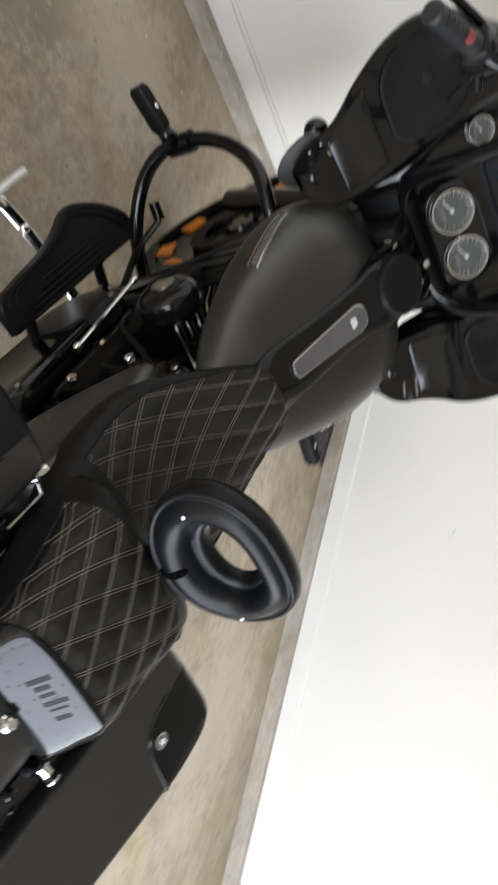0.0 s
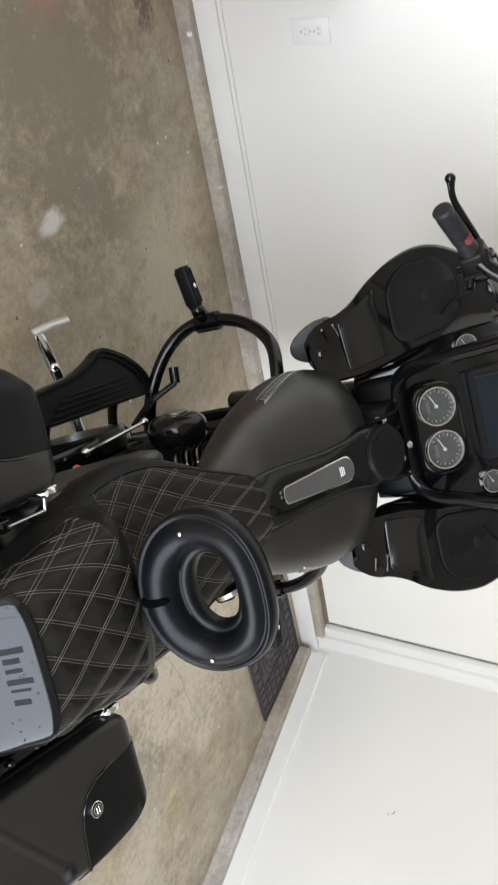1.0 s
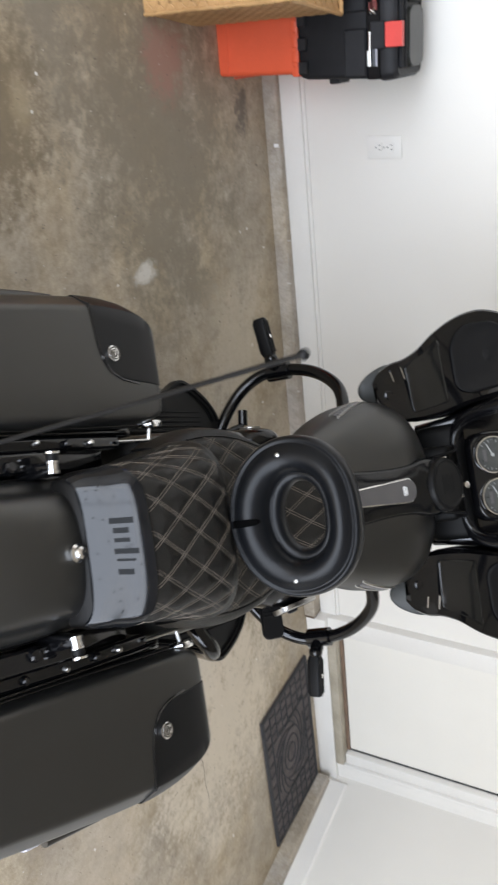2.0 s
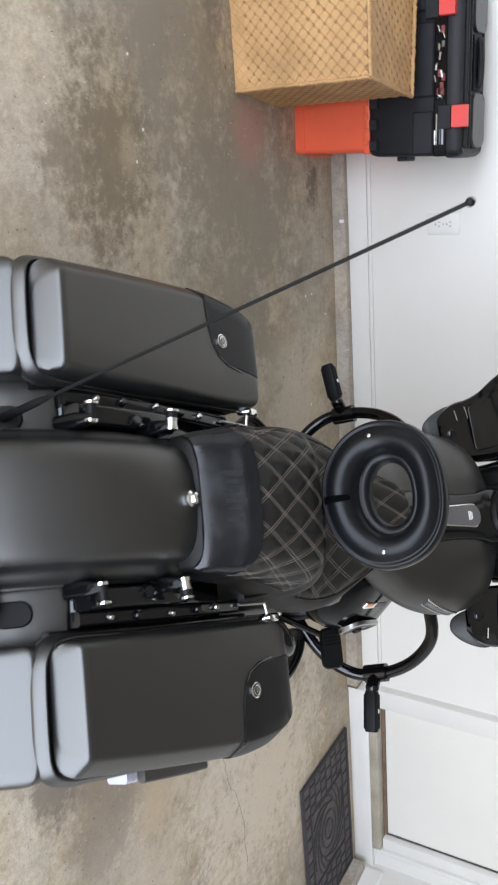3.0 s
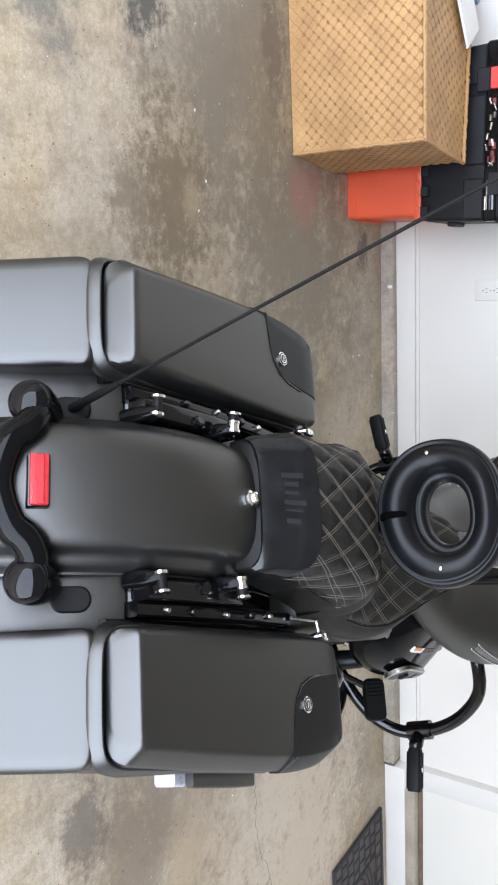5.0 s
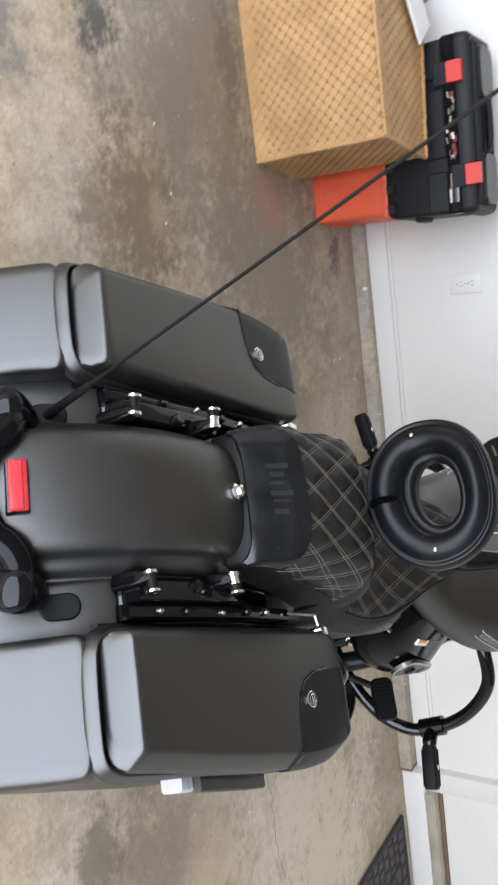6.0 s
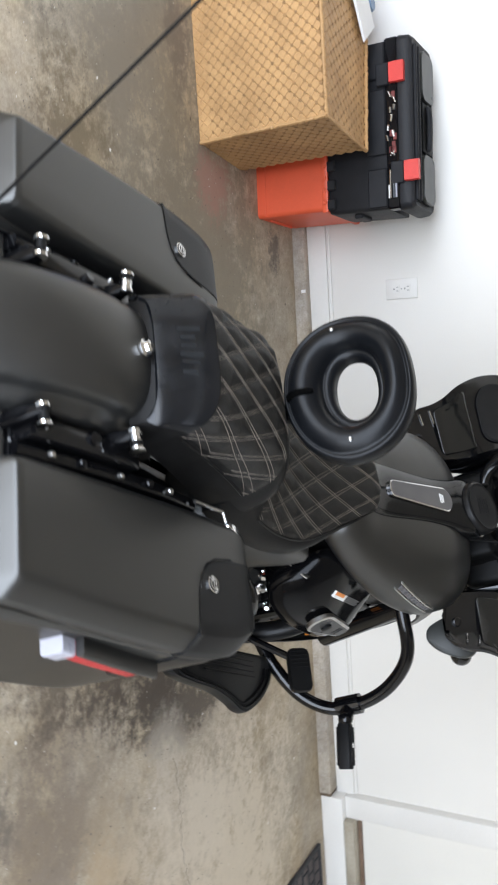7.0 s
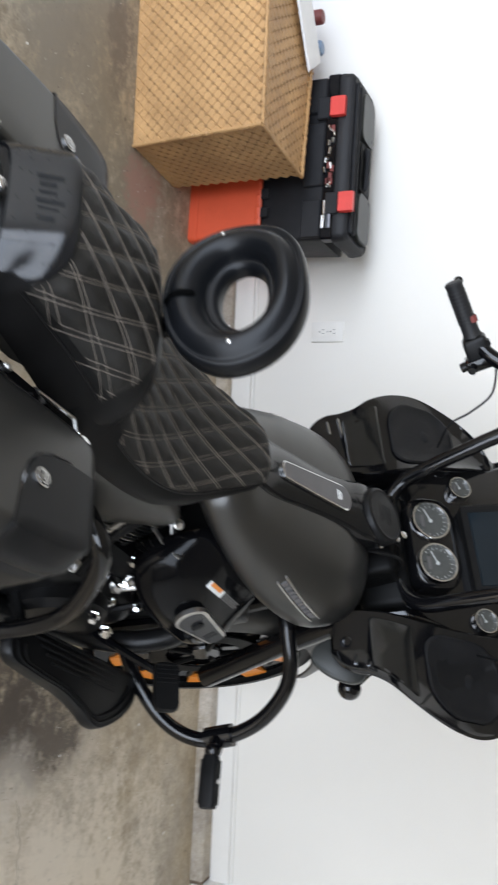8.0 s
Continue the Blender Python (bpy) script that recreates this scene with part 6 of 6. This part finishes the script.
# floorboards, pedals
for s in (-1, 1):
    bm = bmesh.new()
    out = glide([(0.215, 0.695, 0), (0.282, 0.695, 0), (0.300, 0.76, 0), (0.312, 0.86, 0), (0.333, 0.93, 0), (0.352, 0.972, 0), (0.350, 1.01, 0), (0.318, 1.08, 0), (0.27, 1.135, 0), (0.215, 1.15, 0)], 5)
    loft(bm, [[(s * (0.25 + (p.x - 0.25) * q), 0.92 + (p.y - 0.92) * q, 0.322 + h + 0.04 * (p.y - 0.85)) for p in out] for q, h in ((0.97, -0.022), (1, -0.016), (1, 0), (0.985, 0.005), (0.93, 0.006))])
    board = part("floorboard", bm, SATIN, bike, "black swept floorboard", 40)
    for q in (0.90, 0.80):
        bm = bmesh.new()
        tube(bm, [(s * (0.25 + (p.x - 0.25) * q), 0.92 + (p.y - 0.92) * q, 0.329 + 0.04 * (p.y - 0.85)) for p in out[3:-3]], 0.003, 6)
        part("tread_rib", bm, RUBBER, board)
    for k in range(5):
        bm = bmesh.new()
        x = 0.222 + 0.012 * k
        tube(bm, [(s * x, 0.74 + 0.02 * k, 0.328), (s * x, 1.05, 0.334)], 0.003, 6)
        part("tread_rib", bm, RUBBER, board)
    for y in (0.76, 1.02):
        bm = bmesh.new()
        tube(bm, [(s * 0.12, y, 0.27), (s * 0.2, y, 0.29), (s * 0.24, y, 0.31)], 0.012, 8)
        part("board_bracket", bm, ENGINE, board)
bm = bmesh.new()
tube(bm, glide([(0.14, 0.93, 0.30), (0.19, 1.0, 0.36), (0.24, 1.06, 0.43)], 5), 0.009, 8)
pedal = part("brake_pedal", bm, FRAME, bike, "black brake pedal with rubber pad")
PM = facing((0.272, 1.062, 0.448), (0, -0.72, 0.69), (1, 0, 0))
bm = bmesh.new()
loft(bm, [[PM @ Vector((x * q, y * q, h)) for x, y in rrect(-0.026, 0.026, -0.05, 0.05, 0.014, 4)] for q, h in ((1, -0.012), (1.03, 0.0), (0.96, 0.008))])
part("pedal_pad", bm, RUBBER, pedal)
bm = bmesh.new()
for k in range(5):
    box(bm, (-0.022, -0.046 + 0.009 * k, 0.006), (0.022, -0.042 + 0.009 * k, 0.010), 0.001, 1, PM)
part("pad_rib", bm, RUBBER, pedal)

# engine guard with highway pegs
CRASH = [(0.10, 1.13, 0.30), (0.21, 1.135, 0.335), (0.305, 1.175, 0.385), (0.352, 1.20, 0.455), (0.352, 1.205, 0.54), (0.325, 1.19, 0.62), (0.27, 1.15, 0.685), (0.19, 1.10, 0.705), (0.10, 1.085, 0.70)]
bm = bmesh.new()
for s in (-1, 1):
    tube(bm, [Vector((s * p.x, p.y, p.z)) for p in glide(CRASH, 8)], 0.016, 14)
guard = part("engine_guard", bm, FRAME, bike, "gloss black engine guard")
for s in (-1, 1):
    bm = bmesh.new()
    rod(bm, (s * 0.354, 1.205, 0.475), (s * 0.352, 1.205, 0.535), 0.024, seg=18)
    rod(bm, (s * 0.355, 1.20, 0.505), (s * 0.385, 1.18, 0.500), 0.017, seg=14)
    ball(bm, (s * 0.385, 1.178, 0.500), 0.018)
    part("peg_clamp", bm, FRAME, guard)
    a, d = Vector((s * 0.385, 1.178, 0.498)), Vector((s * 0.11, -0.006, -0.012))
    pm = facing(a, d, (0, 0, 1))
    bm = bmesh.new()
    rings = []
    for z, q in ((0.006, 0.8), (0.014, 1.0), (0.105, 1.05), (0.112, 0.9)):
        rings.append([pm @ Vector((x * q, y * q, z)) for x, y in rrect(-0.013, 0.013, -0.0165, 0.0165, 0.007, 3)])
    loft(bm, rings)
    peg = part("highway_peg", bm, RUBBER, guard, "black ribbed highway peg")
    for k in range(4):
        bm = bmesh.new()
        x = -0.0095 + 0.0063 * k
        for yy in (-0.017, 0.017):
            box(bm, (x - 0.002, yy - 0.0015, 0.018), (x + 0.002, yy + 0.0015, 0.104), 0.0008, 1, pm)
        part("peg_rib", bm, RUBBER, peg)
    bm = bmesh.new()
    ring_solid(bm, pm @ pose(0, 0.017, 0.06, -90), [(0.006, 0), (0.006, 0.002), (0.004, 0.003)], 14)
    part("peg_stud", bm, CHROME, peg)

# guard tube between bag and floorboard
bm = bmesh.new()
tube(bm, glide([(0.235, 0.66, 0.22), (0.248, 0.678, 0.33), (0.252, 0.655, 0.44), (0.248, 0.585, 0.53), (0.234, 0.50, 0.605), (0.19, 0.46, 0.605), (0.12, 0.44, 0.57)], 6), 0.016, 12)
part("bag_guard", bm, FRAME, bike)

# added dark blocks with fins that keep the space before the engine black
bm = bmesh.new()
box(bm, (-0.10, 1.07, 0.24), (0.10, 1.13, 0.62), 0.012, 2)
box(bm, (-0.13, 0.60, 0.42), (0.10, 1.10, 0.50), 0.02, 2)
infill = part("dark_infill", bm, DARKPLASTIC, bike)
for k in range(9):
    bm = bmesh.new()
    box(bm, (-0.095, 1.062, 0.28 + 0.034 * k), (0.095, 1.072, 0.286 + 0.034 * k), 0.001, 1)
    part("cooling_fin", bm, ENGINE, infill)

# exhaust
for s in (-1, 1):
    bm = bmesh.new()
    tube(bm, glide([(s * 0.16, 0.6, 0.22), (s * 0.22, 0.30, 0.235), (s * 0.25, -0.1, 0.25), (s * 0.25, -0.42, 0.255)], 6), [0.03] * 6 + [0.05] * 13, 20)
    part("exhaust_pipe", bm, GLOSS, bike)
bm = bmesh.new()
tube(bm, glide([(0.09, 0.98, 0.55), (0.16, 1.06, 0.48), (0.17, 1.02, 0.34), (0.16, 0.8, 0.24), (0.16, 0.6, 0.22)], 6), 0.024, 14)
part("exhaust_header", bm, ENGINE, bike)

# fork and front fender
for s in (-1, 1):
    bm = bmesh.new()
    tube(bm, [(s * 0.105, 1.57, 0.33), (s * 0.105, 1.40, 0.62), (s * 0.105, 1.26, 0.92)], [0.030, 0.028, 0.026], 16)
    part("fork_leg", bm, GLOSS, bike)
bm = bmesh.new()
rings = []
for k in range(19):
    a = radians(-75 + 125 * k / 18)
    o = [(0.083 * math.sin(u * math.pi / 2), 1.57 + (0.352 - 0.06 * abs(u) ** 3) * math.sin(a), 0.325 + (0.352 - 0.06 * abs(u) ** 3) * math.cos(a)) for u in [-1 + i / 6 for i in range(13)]]
    n = [(x * 0.95, 1.57 + (y - 1.57) * 0.985, 0.325 + (z - 0.325) * 0.985) for x, y, z in o]
    rings.append(o + n[::-1])
loft(bm, rings)
part("front_fender", bm, DENIM, bike)

# ---- fairing ----
WING = [(0.800, 0.205, 0.262, 1.074, 1.068, 0.05), (0.814, 0.180, 0.281, 1.082, 1.072, 0.07), (0.84, 0.160, 0.297, 1.10, 1.080, 0.09), (0.87, 0.158, 0.303, 1.122, 1.092, 0.10), (0.90, 0.160, 0.320, 1.145, 1.112, 0.12), (0.935, 0.167, 0.354, 1.172, 1.142, 0.13), (0.97, 0.178, 0.384, 1.197, 1.188, 0.14), (1.00, 0.186, 0.402, 1.22, 1.232, 0.14), (1.03, 0.192, 0.410, 1.245, 1.276, 0.14), (1.06, 0.197, 0.404, 1.27, 1.318, 0.13), (1.09, 0.20, 0.386, 1.295, 1.35, 0.12), (1.12, 0.20, 0.357, 1.32, 1.37, 0.11), (1.15, 0.20, 0.305, 1.345, 1.375, 0.10), (1.165, 0.20, 0.255, 1.36, 1.375, 0.10)]


def wing_ring(z, grow=0.0):
    xi, xo, yi, yo, depth = interp(z, WING)
    ym = (yi + yo) / 2 + 0.020
    return [(xi, yi + depth), (xi, yi + 0.012), (xi + 0.006, yi + 0.003 - grow), (xi + (xo - xi) * 0.3, ym - grow), (xi + (xo - xi) * 0.65, ym - grow), (xo - 0.014, yo + 0.004 - grow), (xo - 0.005, yo), (xo, yo + 0.008), (xo - 0.004, yo + 0.028), (xo - 0.05, yo + depth * 0.55), (xo - 0.11, yo + depth * 0.8)]


def wing_at(z, q, grow=0.0):
    r = wing_ring(z, grow)
    line = r[2:6]
    f = q * 3
    i = min(int(f), 2)
    t = f - i
    return Vector((line[i][0] * (1 - t) + line[i + 1][0] * t, line[i][1] * (1 - t) + line[i + 1][1] * t, z))


for s in (1, -1):
    bm = bmesh.new()
    loft(bm, [[(s * x, y, z) for x, y in wing_ring(z)] for z in [0.800 + 0.365 * k / 40 for k in range(41)]])
    wing = part("fairing_wing", bm, GLOSS, bike, "gloss black inner fairing wing", 45)
    # speaker grille
    bm = bmesh.new()
    rings = []
    for g, h in ((1.0, -0.004), (1.0, 0.005), (0.95, 0.008), (0.90, 0.004), (0.5, 0.003)):
        row = []
        for x, z in rrect(-0.5, 0.5, -0.5, 0.5, 0.34, 8):
            p = wing_at(1.027 + 0.128 * z * g, 0.5 + 0.84 * x * g, h)
            row.append((s * p.x, p.y, p.z))
        rings.append(row)
    loft(bm, rings)
    grille = part("speaker_grille", bm, MESH, wing, "black speaker grille", 60)
    bm = bmesh.new()
    p = wing_at(1.03, 0.5, 0.002)
    ring_solid(bm, facing((s * p.x, p.y, p.z), (0, -0.8, 0.6)), [(0.016, -0.004), (0.016, 0.001), (0.011, 0.003), (0.004, 0.0035)], 24)
    part("tweeter", bm, MESH, grille)
    # storage door below the speaker
    bm = bmesh.new()
    rings = []
    for g, h in ((1.0, -0.003), (1.0, 0.004), (0.95, 0.006)):
        row = []
        for x, z in rrect(-0.5, 0.5, -0.5, 0.5, 0.12, 4):
            p = wing_at(0.908 + 0.072 * z * g * (1 if z < 0 else 0.72 + 2.0 * x * x), 0.52 + 0.84 * x * g, h)
            row.append((s * p.x, p.y, p.z))
        rings.append(row)
    loft(bm, rings)
    part("storage_door", bm, DOORBLACK, wing, "dark storage door under the speaker", 60)
    # chrome lines in place of reflections on edges at the foot of the wing
    bm = bmesh.new()
    for z, q0, q1 in ((0.866, 0.68, 0.98), (0.842, 0.74, 0.96)):
        tube(bm, [(s * wing_at(z, q, 0.003).x, wing_at(z, q, 0.003).y, z) for q in (q0, (q0 + q1) / 2, q1)], 0.0028, 8)
    part("edge_glint", bm, CHROME, wing)
    bm = bmesh.new()
    p = wing_at(0.825, 0.5, 0.0)
    ring_solid(bm, facing((s * p.x, p.y, p.z), (0, -0.8, 0.6)), [(0.010, -0.004), (0.010, 0.003), (0.006, 0.005)], 16)
    part("fastener", bm, GLOSS, wing)
    # grey wind deflector under the wing
    bm = bmesh.new()
    loft(bm, [[(s * x, y, z) for x, y, z in r] for r in (
        [(0.258 + (x - 0.258) * q, y + 0.4 * (z - 0.751), 0.81 + (z - 0.81) * q) for x, z in [(p.x, p.z) for p in glide([(0.205, 0, 0.80), (0.224, 0, 0.758), (0.253, 0, 0.749), (0.282, 0, 0.771), (0.302, 0, 0.812), (0.296, 0, 0.84), (0.26, 0, 0.855), (0.215, 0, 0.845)], 4)]] for q, y in ((0.9, 1.100), (0.97, 1.102), (1.0, 1.108), (0.99, 1.118), (0.9, 1.124)))])
    part("wind_deflector", bm, DEFLECTOR, wing, "dark grey plastic wind deflector", 50)

# outer shell and screen
bm = bmesh.new()
SHELL = [(1.41, 0.355, 0.86, 1.20), (1.45, 0.352, 0.86, 1.22), (1.52, 0.32, 0.84, 1.22), (1.64, 0.25, 0.84, 1.17), (1.74, 0.15, 0.87, 1.10), (1.78, 0.06, 0.93, 1.04)]
rings = []
for k in range(25):
    y = 1.41 + 0.37 * k / 24
    w, z0, z1 = interp(y, SHELL)
    rings.append([(w * math.copysign(abs(math.cos(a)) ** 0.8, math.cos(a)), y, (z0 + z1) / 2 + (z1 - z0) / 2 * math.copysign(abs(math.sin(a)) ** 0.8, math.sin(a))) for a in [2 * math.pi * i / 40 for i in range(40)]])
loft(bm, rings)
part("fairing_shell", bm, DENIM, bike, "", 50)
bm = bmesh.new()
rings = []
for k in range(9):
    t = k / 8
    z, y, w = 1.17 + 0.20 * t, 1.50 - 0.09 * t, 0.31 - 0.06 * t
    arc = [(w * math.sin(a), y + 0.12 * (math.cos(a) - 1) * 0.9, z) for a in [radians(-62 + 124 * i / 16) for i in range(17)]]
    rings.append(arc + [(x * 0.985, yy - 0.004, zz) for x, yy, zz in arc[::-1]])
loft(bm, rings)
part("windscreen", bm, SMOKE, bike, "short dark smoked windscreen")

# dash: gauges, small dials, screen
bm = bmesh.new()
rings = []
for z, y, w in ((0.84, 1.215, 0.15), (0.93, 1.225, 0.16), (0.965, 1.24, 0.17), (1.0, 1.265, 0.185), (1.06, 1.318, 0.215), (1.10, 1.335, 0.215), (1.16, 1.352, 0.215), (1.26, 1.38, 0.24), (1.36, 1.40, 0.22)):
    rings.append([(x, yy, z) for x, yy in rrect(-w, w, y, y + 0.16, 0.015, 3)])
loft(bm, rings)
dash = part("dashboard", bm, GLOSS, bike, "gloss black dashboard", 45)
DN = Vector((0, -0.80, 0.60)).normalized()
POD = facing((0, 1.224, 1.016), DN)
bm = bmesh.new()
ring = rrect(-0.106, 0.106, -0.056, 0.056, 0.045, 8)
loft(bm, [[POD @ Vector((x * q, y * q, h)) for x, y in ring] for q, h in ((1.02, -0.12), (1.02, -0.004), (1.0, 0.004), (0.96, 0.006), (0.945, -0.002))])
pod = part("gauge_pod", bm, GLOSS, dash, "", 50)
rnd = random.Random(3)


def gauge(m, r, parent, ticks):
    bm = bmesh.new()
    ring_solid(bm, m, [(r, -0.01), (r, 0.006), (r * 0.97, 0.009), (r * 0.90, 0.009), (r * 0.87, 0.004), (r * 0.86, 0.001)], 48)
    g = part("gauge", bm, CHROME, parent, "round dial with bright bezel")
    bm = bmesh.new()
    ring_solid(bm, m, [(r * 0.875, 0.0), (r * 0.875, 0.0022)], 40)
    part("dial_face", bm, DIAL, g)
    bm = bmesh.new()
    for k in range(ticks):
        a = radians(225 - 270 * k / (ticks - 1))
        q = m @ Matrix.Rotation(a, 4, "Z")
        l = 0.13 if k % 2 == 0 else 0.07
        box(bm, (r * (0.80 - l), -r * 0.012, 0.002), (r * 0.80, r * 0.012, 0.0030), 0, 1, q)
    part("tick_marks", bm, TICKS, g)
    bm = bmesh.new()
    q = m @ Matrix.Rotation(radians(205), 4, "Z")
    box(bm, (-r * 0.1, -r * 0.025, 0.003), (r * 0.66, r * 0.025, 0.0042), 0, 1, q)
    ring_solid(bm, m, [(r * 0.09, 0.002), (r * 0.09, 0.005)], 14)
    part("needle", bm, TICKS, g)
    bm = bmesh.new()
    box(bm, (-r * 0.3, -r * 0.5, 0.002), (r * 0.3, -r * 0.34, 0.003), 0, 1, m)
    part("dial_print", bm, GREYTRIM, g)


for x in (-0.0505, 0.0505):
    gauge(POD @ pose(x, 0, 0.0), 0.046, pod, 17)
for x in (-0.163, 0.163):
    gauge(facing((x, 1.322, 1.085), DN), 0.028, dash, 7)
SM = facing((0, 1.325, 1.145), (0, -0.93, 0.36))
bm = bmesh.new()
loft(bm, [[SM @ Vector((x * q, y * q, h)) for x, y in rrect(-0.105, 0.105, -0.07, 0.07, 0.012, 4)] for q, h in ((1.04, -0.06), (1.04, 0.0), (1.0, 0.005), (0.95, 0.004))])
radio = part("radio", bm, SATIN, dash)
bm = bmesh.new()
box(bm, (-0.09, -0.055, 0.002), (0.09, 0.055, 0.006), 0.002, 1, SM)
part("radio_screen", bm, SCREEN, radio, "dark display")
bm = bmesh.new()
box(bm, (-0.09, 1.135, 0.74), (0.09, 1.30, 0.915), 0.02, 3)
box(bm, (-0.14, 1.19, 0.84), (0.14, 1.32, 0.955), 0.02, 3)
part("steering_cover", bm, DARKPLASTIC, dash)
# ignition, switches and wiring between cap and dash
bm = bmesh.new()
ring_solid(bm, facing((0.0, 1.10, 0.93), (0, -0.5, 0.85)), [(0.035, -0.04), (0.035, 0.0), (0.026, 0.008), (0.012, 0.01)], 24)
box(bm, (-0.088, 1.12, 0.80), (0.088, 1.22, 0.94), 0.015, 3)
part("ignition_housing", bm, DARKPLASTIC, bike)
for x, y, z in ((-0.035, 1.085, 0.945), (0.03, 1.10, 0.955), (0.055, 1.06, 0.925), (-0.06, 1.10, 0.93), (0.01, 1.135, 0.965)):
    bm = bmesh.new()
    ring_solid(bm, facing((x, y, z), (0, -0.6, 0.8)), [(0.008, -0.02), (0.008, 0.004), (0.005, 0.006)], 12)
    part("bolt", bm, CHROME, bike)
bm = bmesh.new()
for k in range(5):
    x = -0.06 + 0.03 * k
    tube(bm, glide([(x, 1.06, 0.90), (x * 1.2, 1.11, 0.955), (x * 1.4, 1.17, 0.94)], 6), 0.004, 6)
part("wiring", bm, RUBBER, bike)

# ---- handlebar ----
HB = [(0.0, 1.205, 0.93), (0.10, 1.205, 0.935), (0.145, 1.195, 0.975), (0.160, 1.170, 1.06), (0.172, 1.145, 1.16), (0.185, 1.125, 1.24), (0.23, 1.10, 1.278), (0.29, 1.075, 1.258), (0.335, 1.055, 1.218), (0.375, 1.033, 1.197), (0.451, 0.94, 1.183)]
bm = bmesh.new()
right = glide(HB, 6)
tube(bm, [Vector((-p.x, p.y, p.z)) for p in right[::-1]] + right[1:], 0.0165, 14)
bars = part("handlebar", bm, FRAME, bike, "black handlebar")
for s in (-1, 1):
    end, inn = Vector((s * 0.455, 0.935, 1.182)), Vector((s * 0.375, 1.033, 1.196))
    d = (inn - end).normalized()
    bm = bmesh.new()
    tube(bm, [end, end + d * 0.004, end + d * 0.012, inn - d * 0.01, inn], [0.015, 0.0195, 0.0185, 0.0185, 0.021], 18)
    grip = part("grip", bm, GRIPGREY, bars, "dark grey ribbed rubber grip")
    for j in range(9):
        bm = bmesh.new()
        rod(bm, end + d * (0.022 + 0.0085 * j), end + d * (0.0265 + 0.0085 * j), 0.0196, seg=18)
        part("rib", bm, GRIPGREY, grip)
    bm = bmesh.new()
    rod(bm, end + d * 0.09 + Vector((0, -0.012, 0.012)), end + d * 0.105 + Vector((0, -0.013, 0.012)), 0.010, seg=12)
    part("grip_mark", bm, GRIPRED, grip, "small faded red mark")
    bm = bmesh.new()
    gm = facing(inn + d * 0.028, d)
    box(bm, (-0.024, -0.026, -0.026), (0.024, 0.026, 0.03), 0.008, 3, gm)
    sw = part("switch_housing", bm, SATIN, bars)
    bm = bmesh.new()
    box(bm, (-0.030, -0.034, 0.018), (0.030, 0.030, 0.046), 0.006, 2, gm)
    rod(bm, gm @ Vector((-0.028, -0.02, 0.03)), gm @ Vector((-0.046, -0.024, 0.034)), 0.009, seg=12)
    rod(bm, gm @ Vector((0.0, -0.03, 0.032)), gm @ Vector((0.002, -0.046, 0.034)), 0.011, seg=12)
    part("lever_bracket", bm, FRAME, sw)
    for j in range(4):
        bm = bmesh.new()
        box(bm, (-0.018 + 0.011 * (j % 2), 0.024 - 0.05 * (j // 2), -0.012 + 0.02 * (j // 2)), (-0.008 + 0.011 * (j % 2), 0.031 - 0.05 * (j // 2), 0.002 + 0.02 * (j // 2)), 0.002, 1, gm)
        part("switch_button", bm, RUBBER, sw)
    bm = bmesh.new()
    tube(bm, glide([inn + d * 0.03 + Vector((0, 0.035, 0.004)), inn + Vector((s * 0.012, 0.058, 0.008)), end + Vector((s * 0.01, 0.075, 0.01)), end + Vector((s * 0.052, 0.068, 0.012))], 6), [0.008] * 12 + [0.007, 0.007, 0.007, 0.007, 0.008, 0.009, 0.010], 10, flat=0.7)
    ball(bm, end + Vector((s * 0.054, 0.0675, 0.012)), 0.0105)
    part("lever", bm, FRAME, bars, "black hand lever")
    bm = bmesh.new()
    tube(bm, glide([inn + d * 0.05, (s * 0.30, 1.095, 1.245), (s * 0.225, 1.125, 1.262), (s * 0.178, 1.155, 1.20), (s * 0.165, 1.185, 1.08), (s * 0.14, 1.215, 0.97)], 8), 0.005, 8)
    part("cable", bm, RUBBER, bars)
for s in (-1, 1):
    bm = bmesh.new()
    tube(bm, glide([(s * 0.352, 1.075, 1.235), (s * 0.335, 1.15, 1.225), (s * 0.318, 1.20, 1.203), (s * 0.290, 1.205, 1.150), (s * 0.277, 1.215, 1.10), (s * 0.25, 1.26, 1.06)], 8), 0.0026, 8)
    part("control_cable", bm, RUBBER, bars)
# front turn signals
for s in (1, -1):
    bm = bmesh.new()
    ball(bm, (s * 0.276, 1.265, 0.783), 0.025, (1, 1.2, 1), 20)
    tube(bm, [(s * 0.276, 1.268, 0.785), (s * 0.24, 1.285, 0.83)], 0.009, 8)
    part("front_turn_signal", bm, GLOSS, bike)
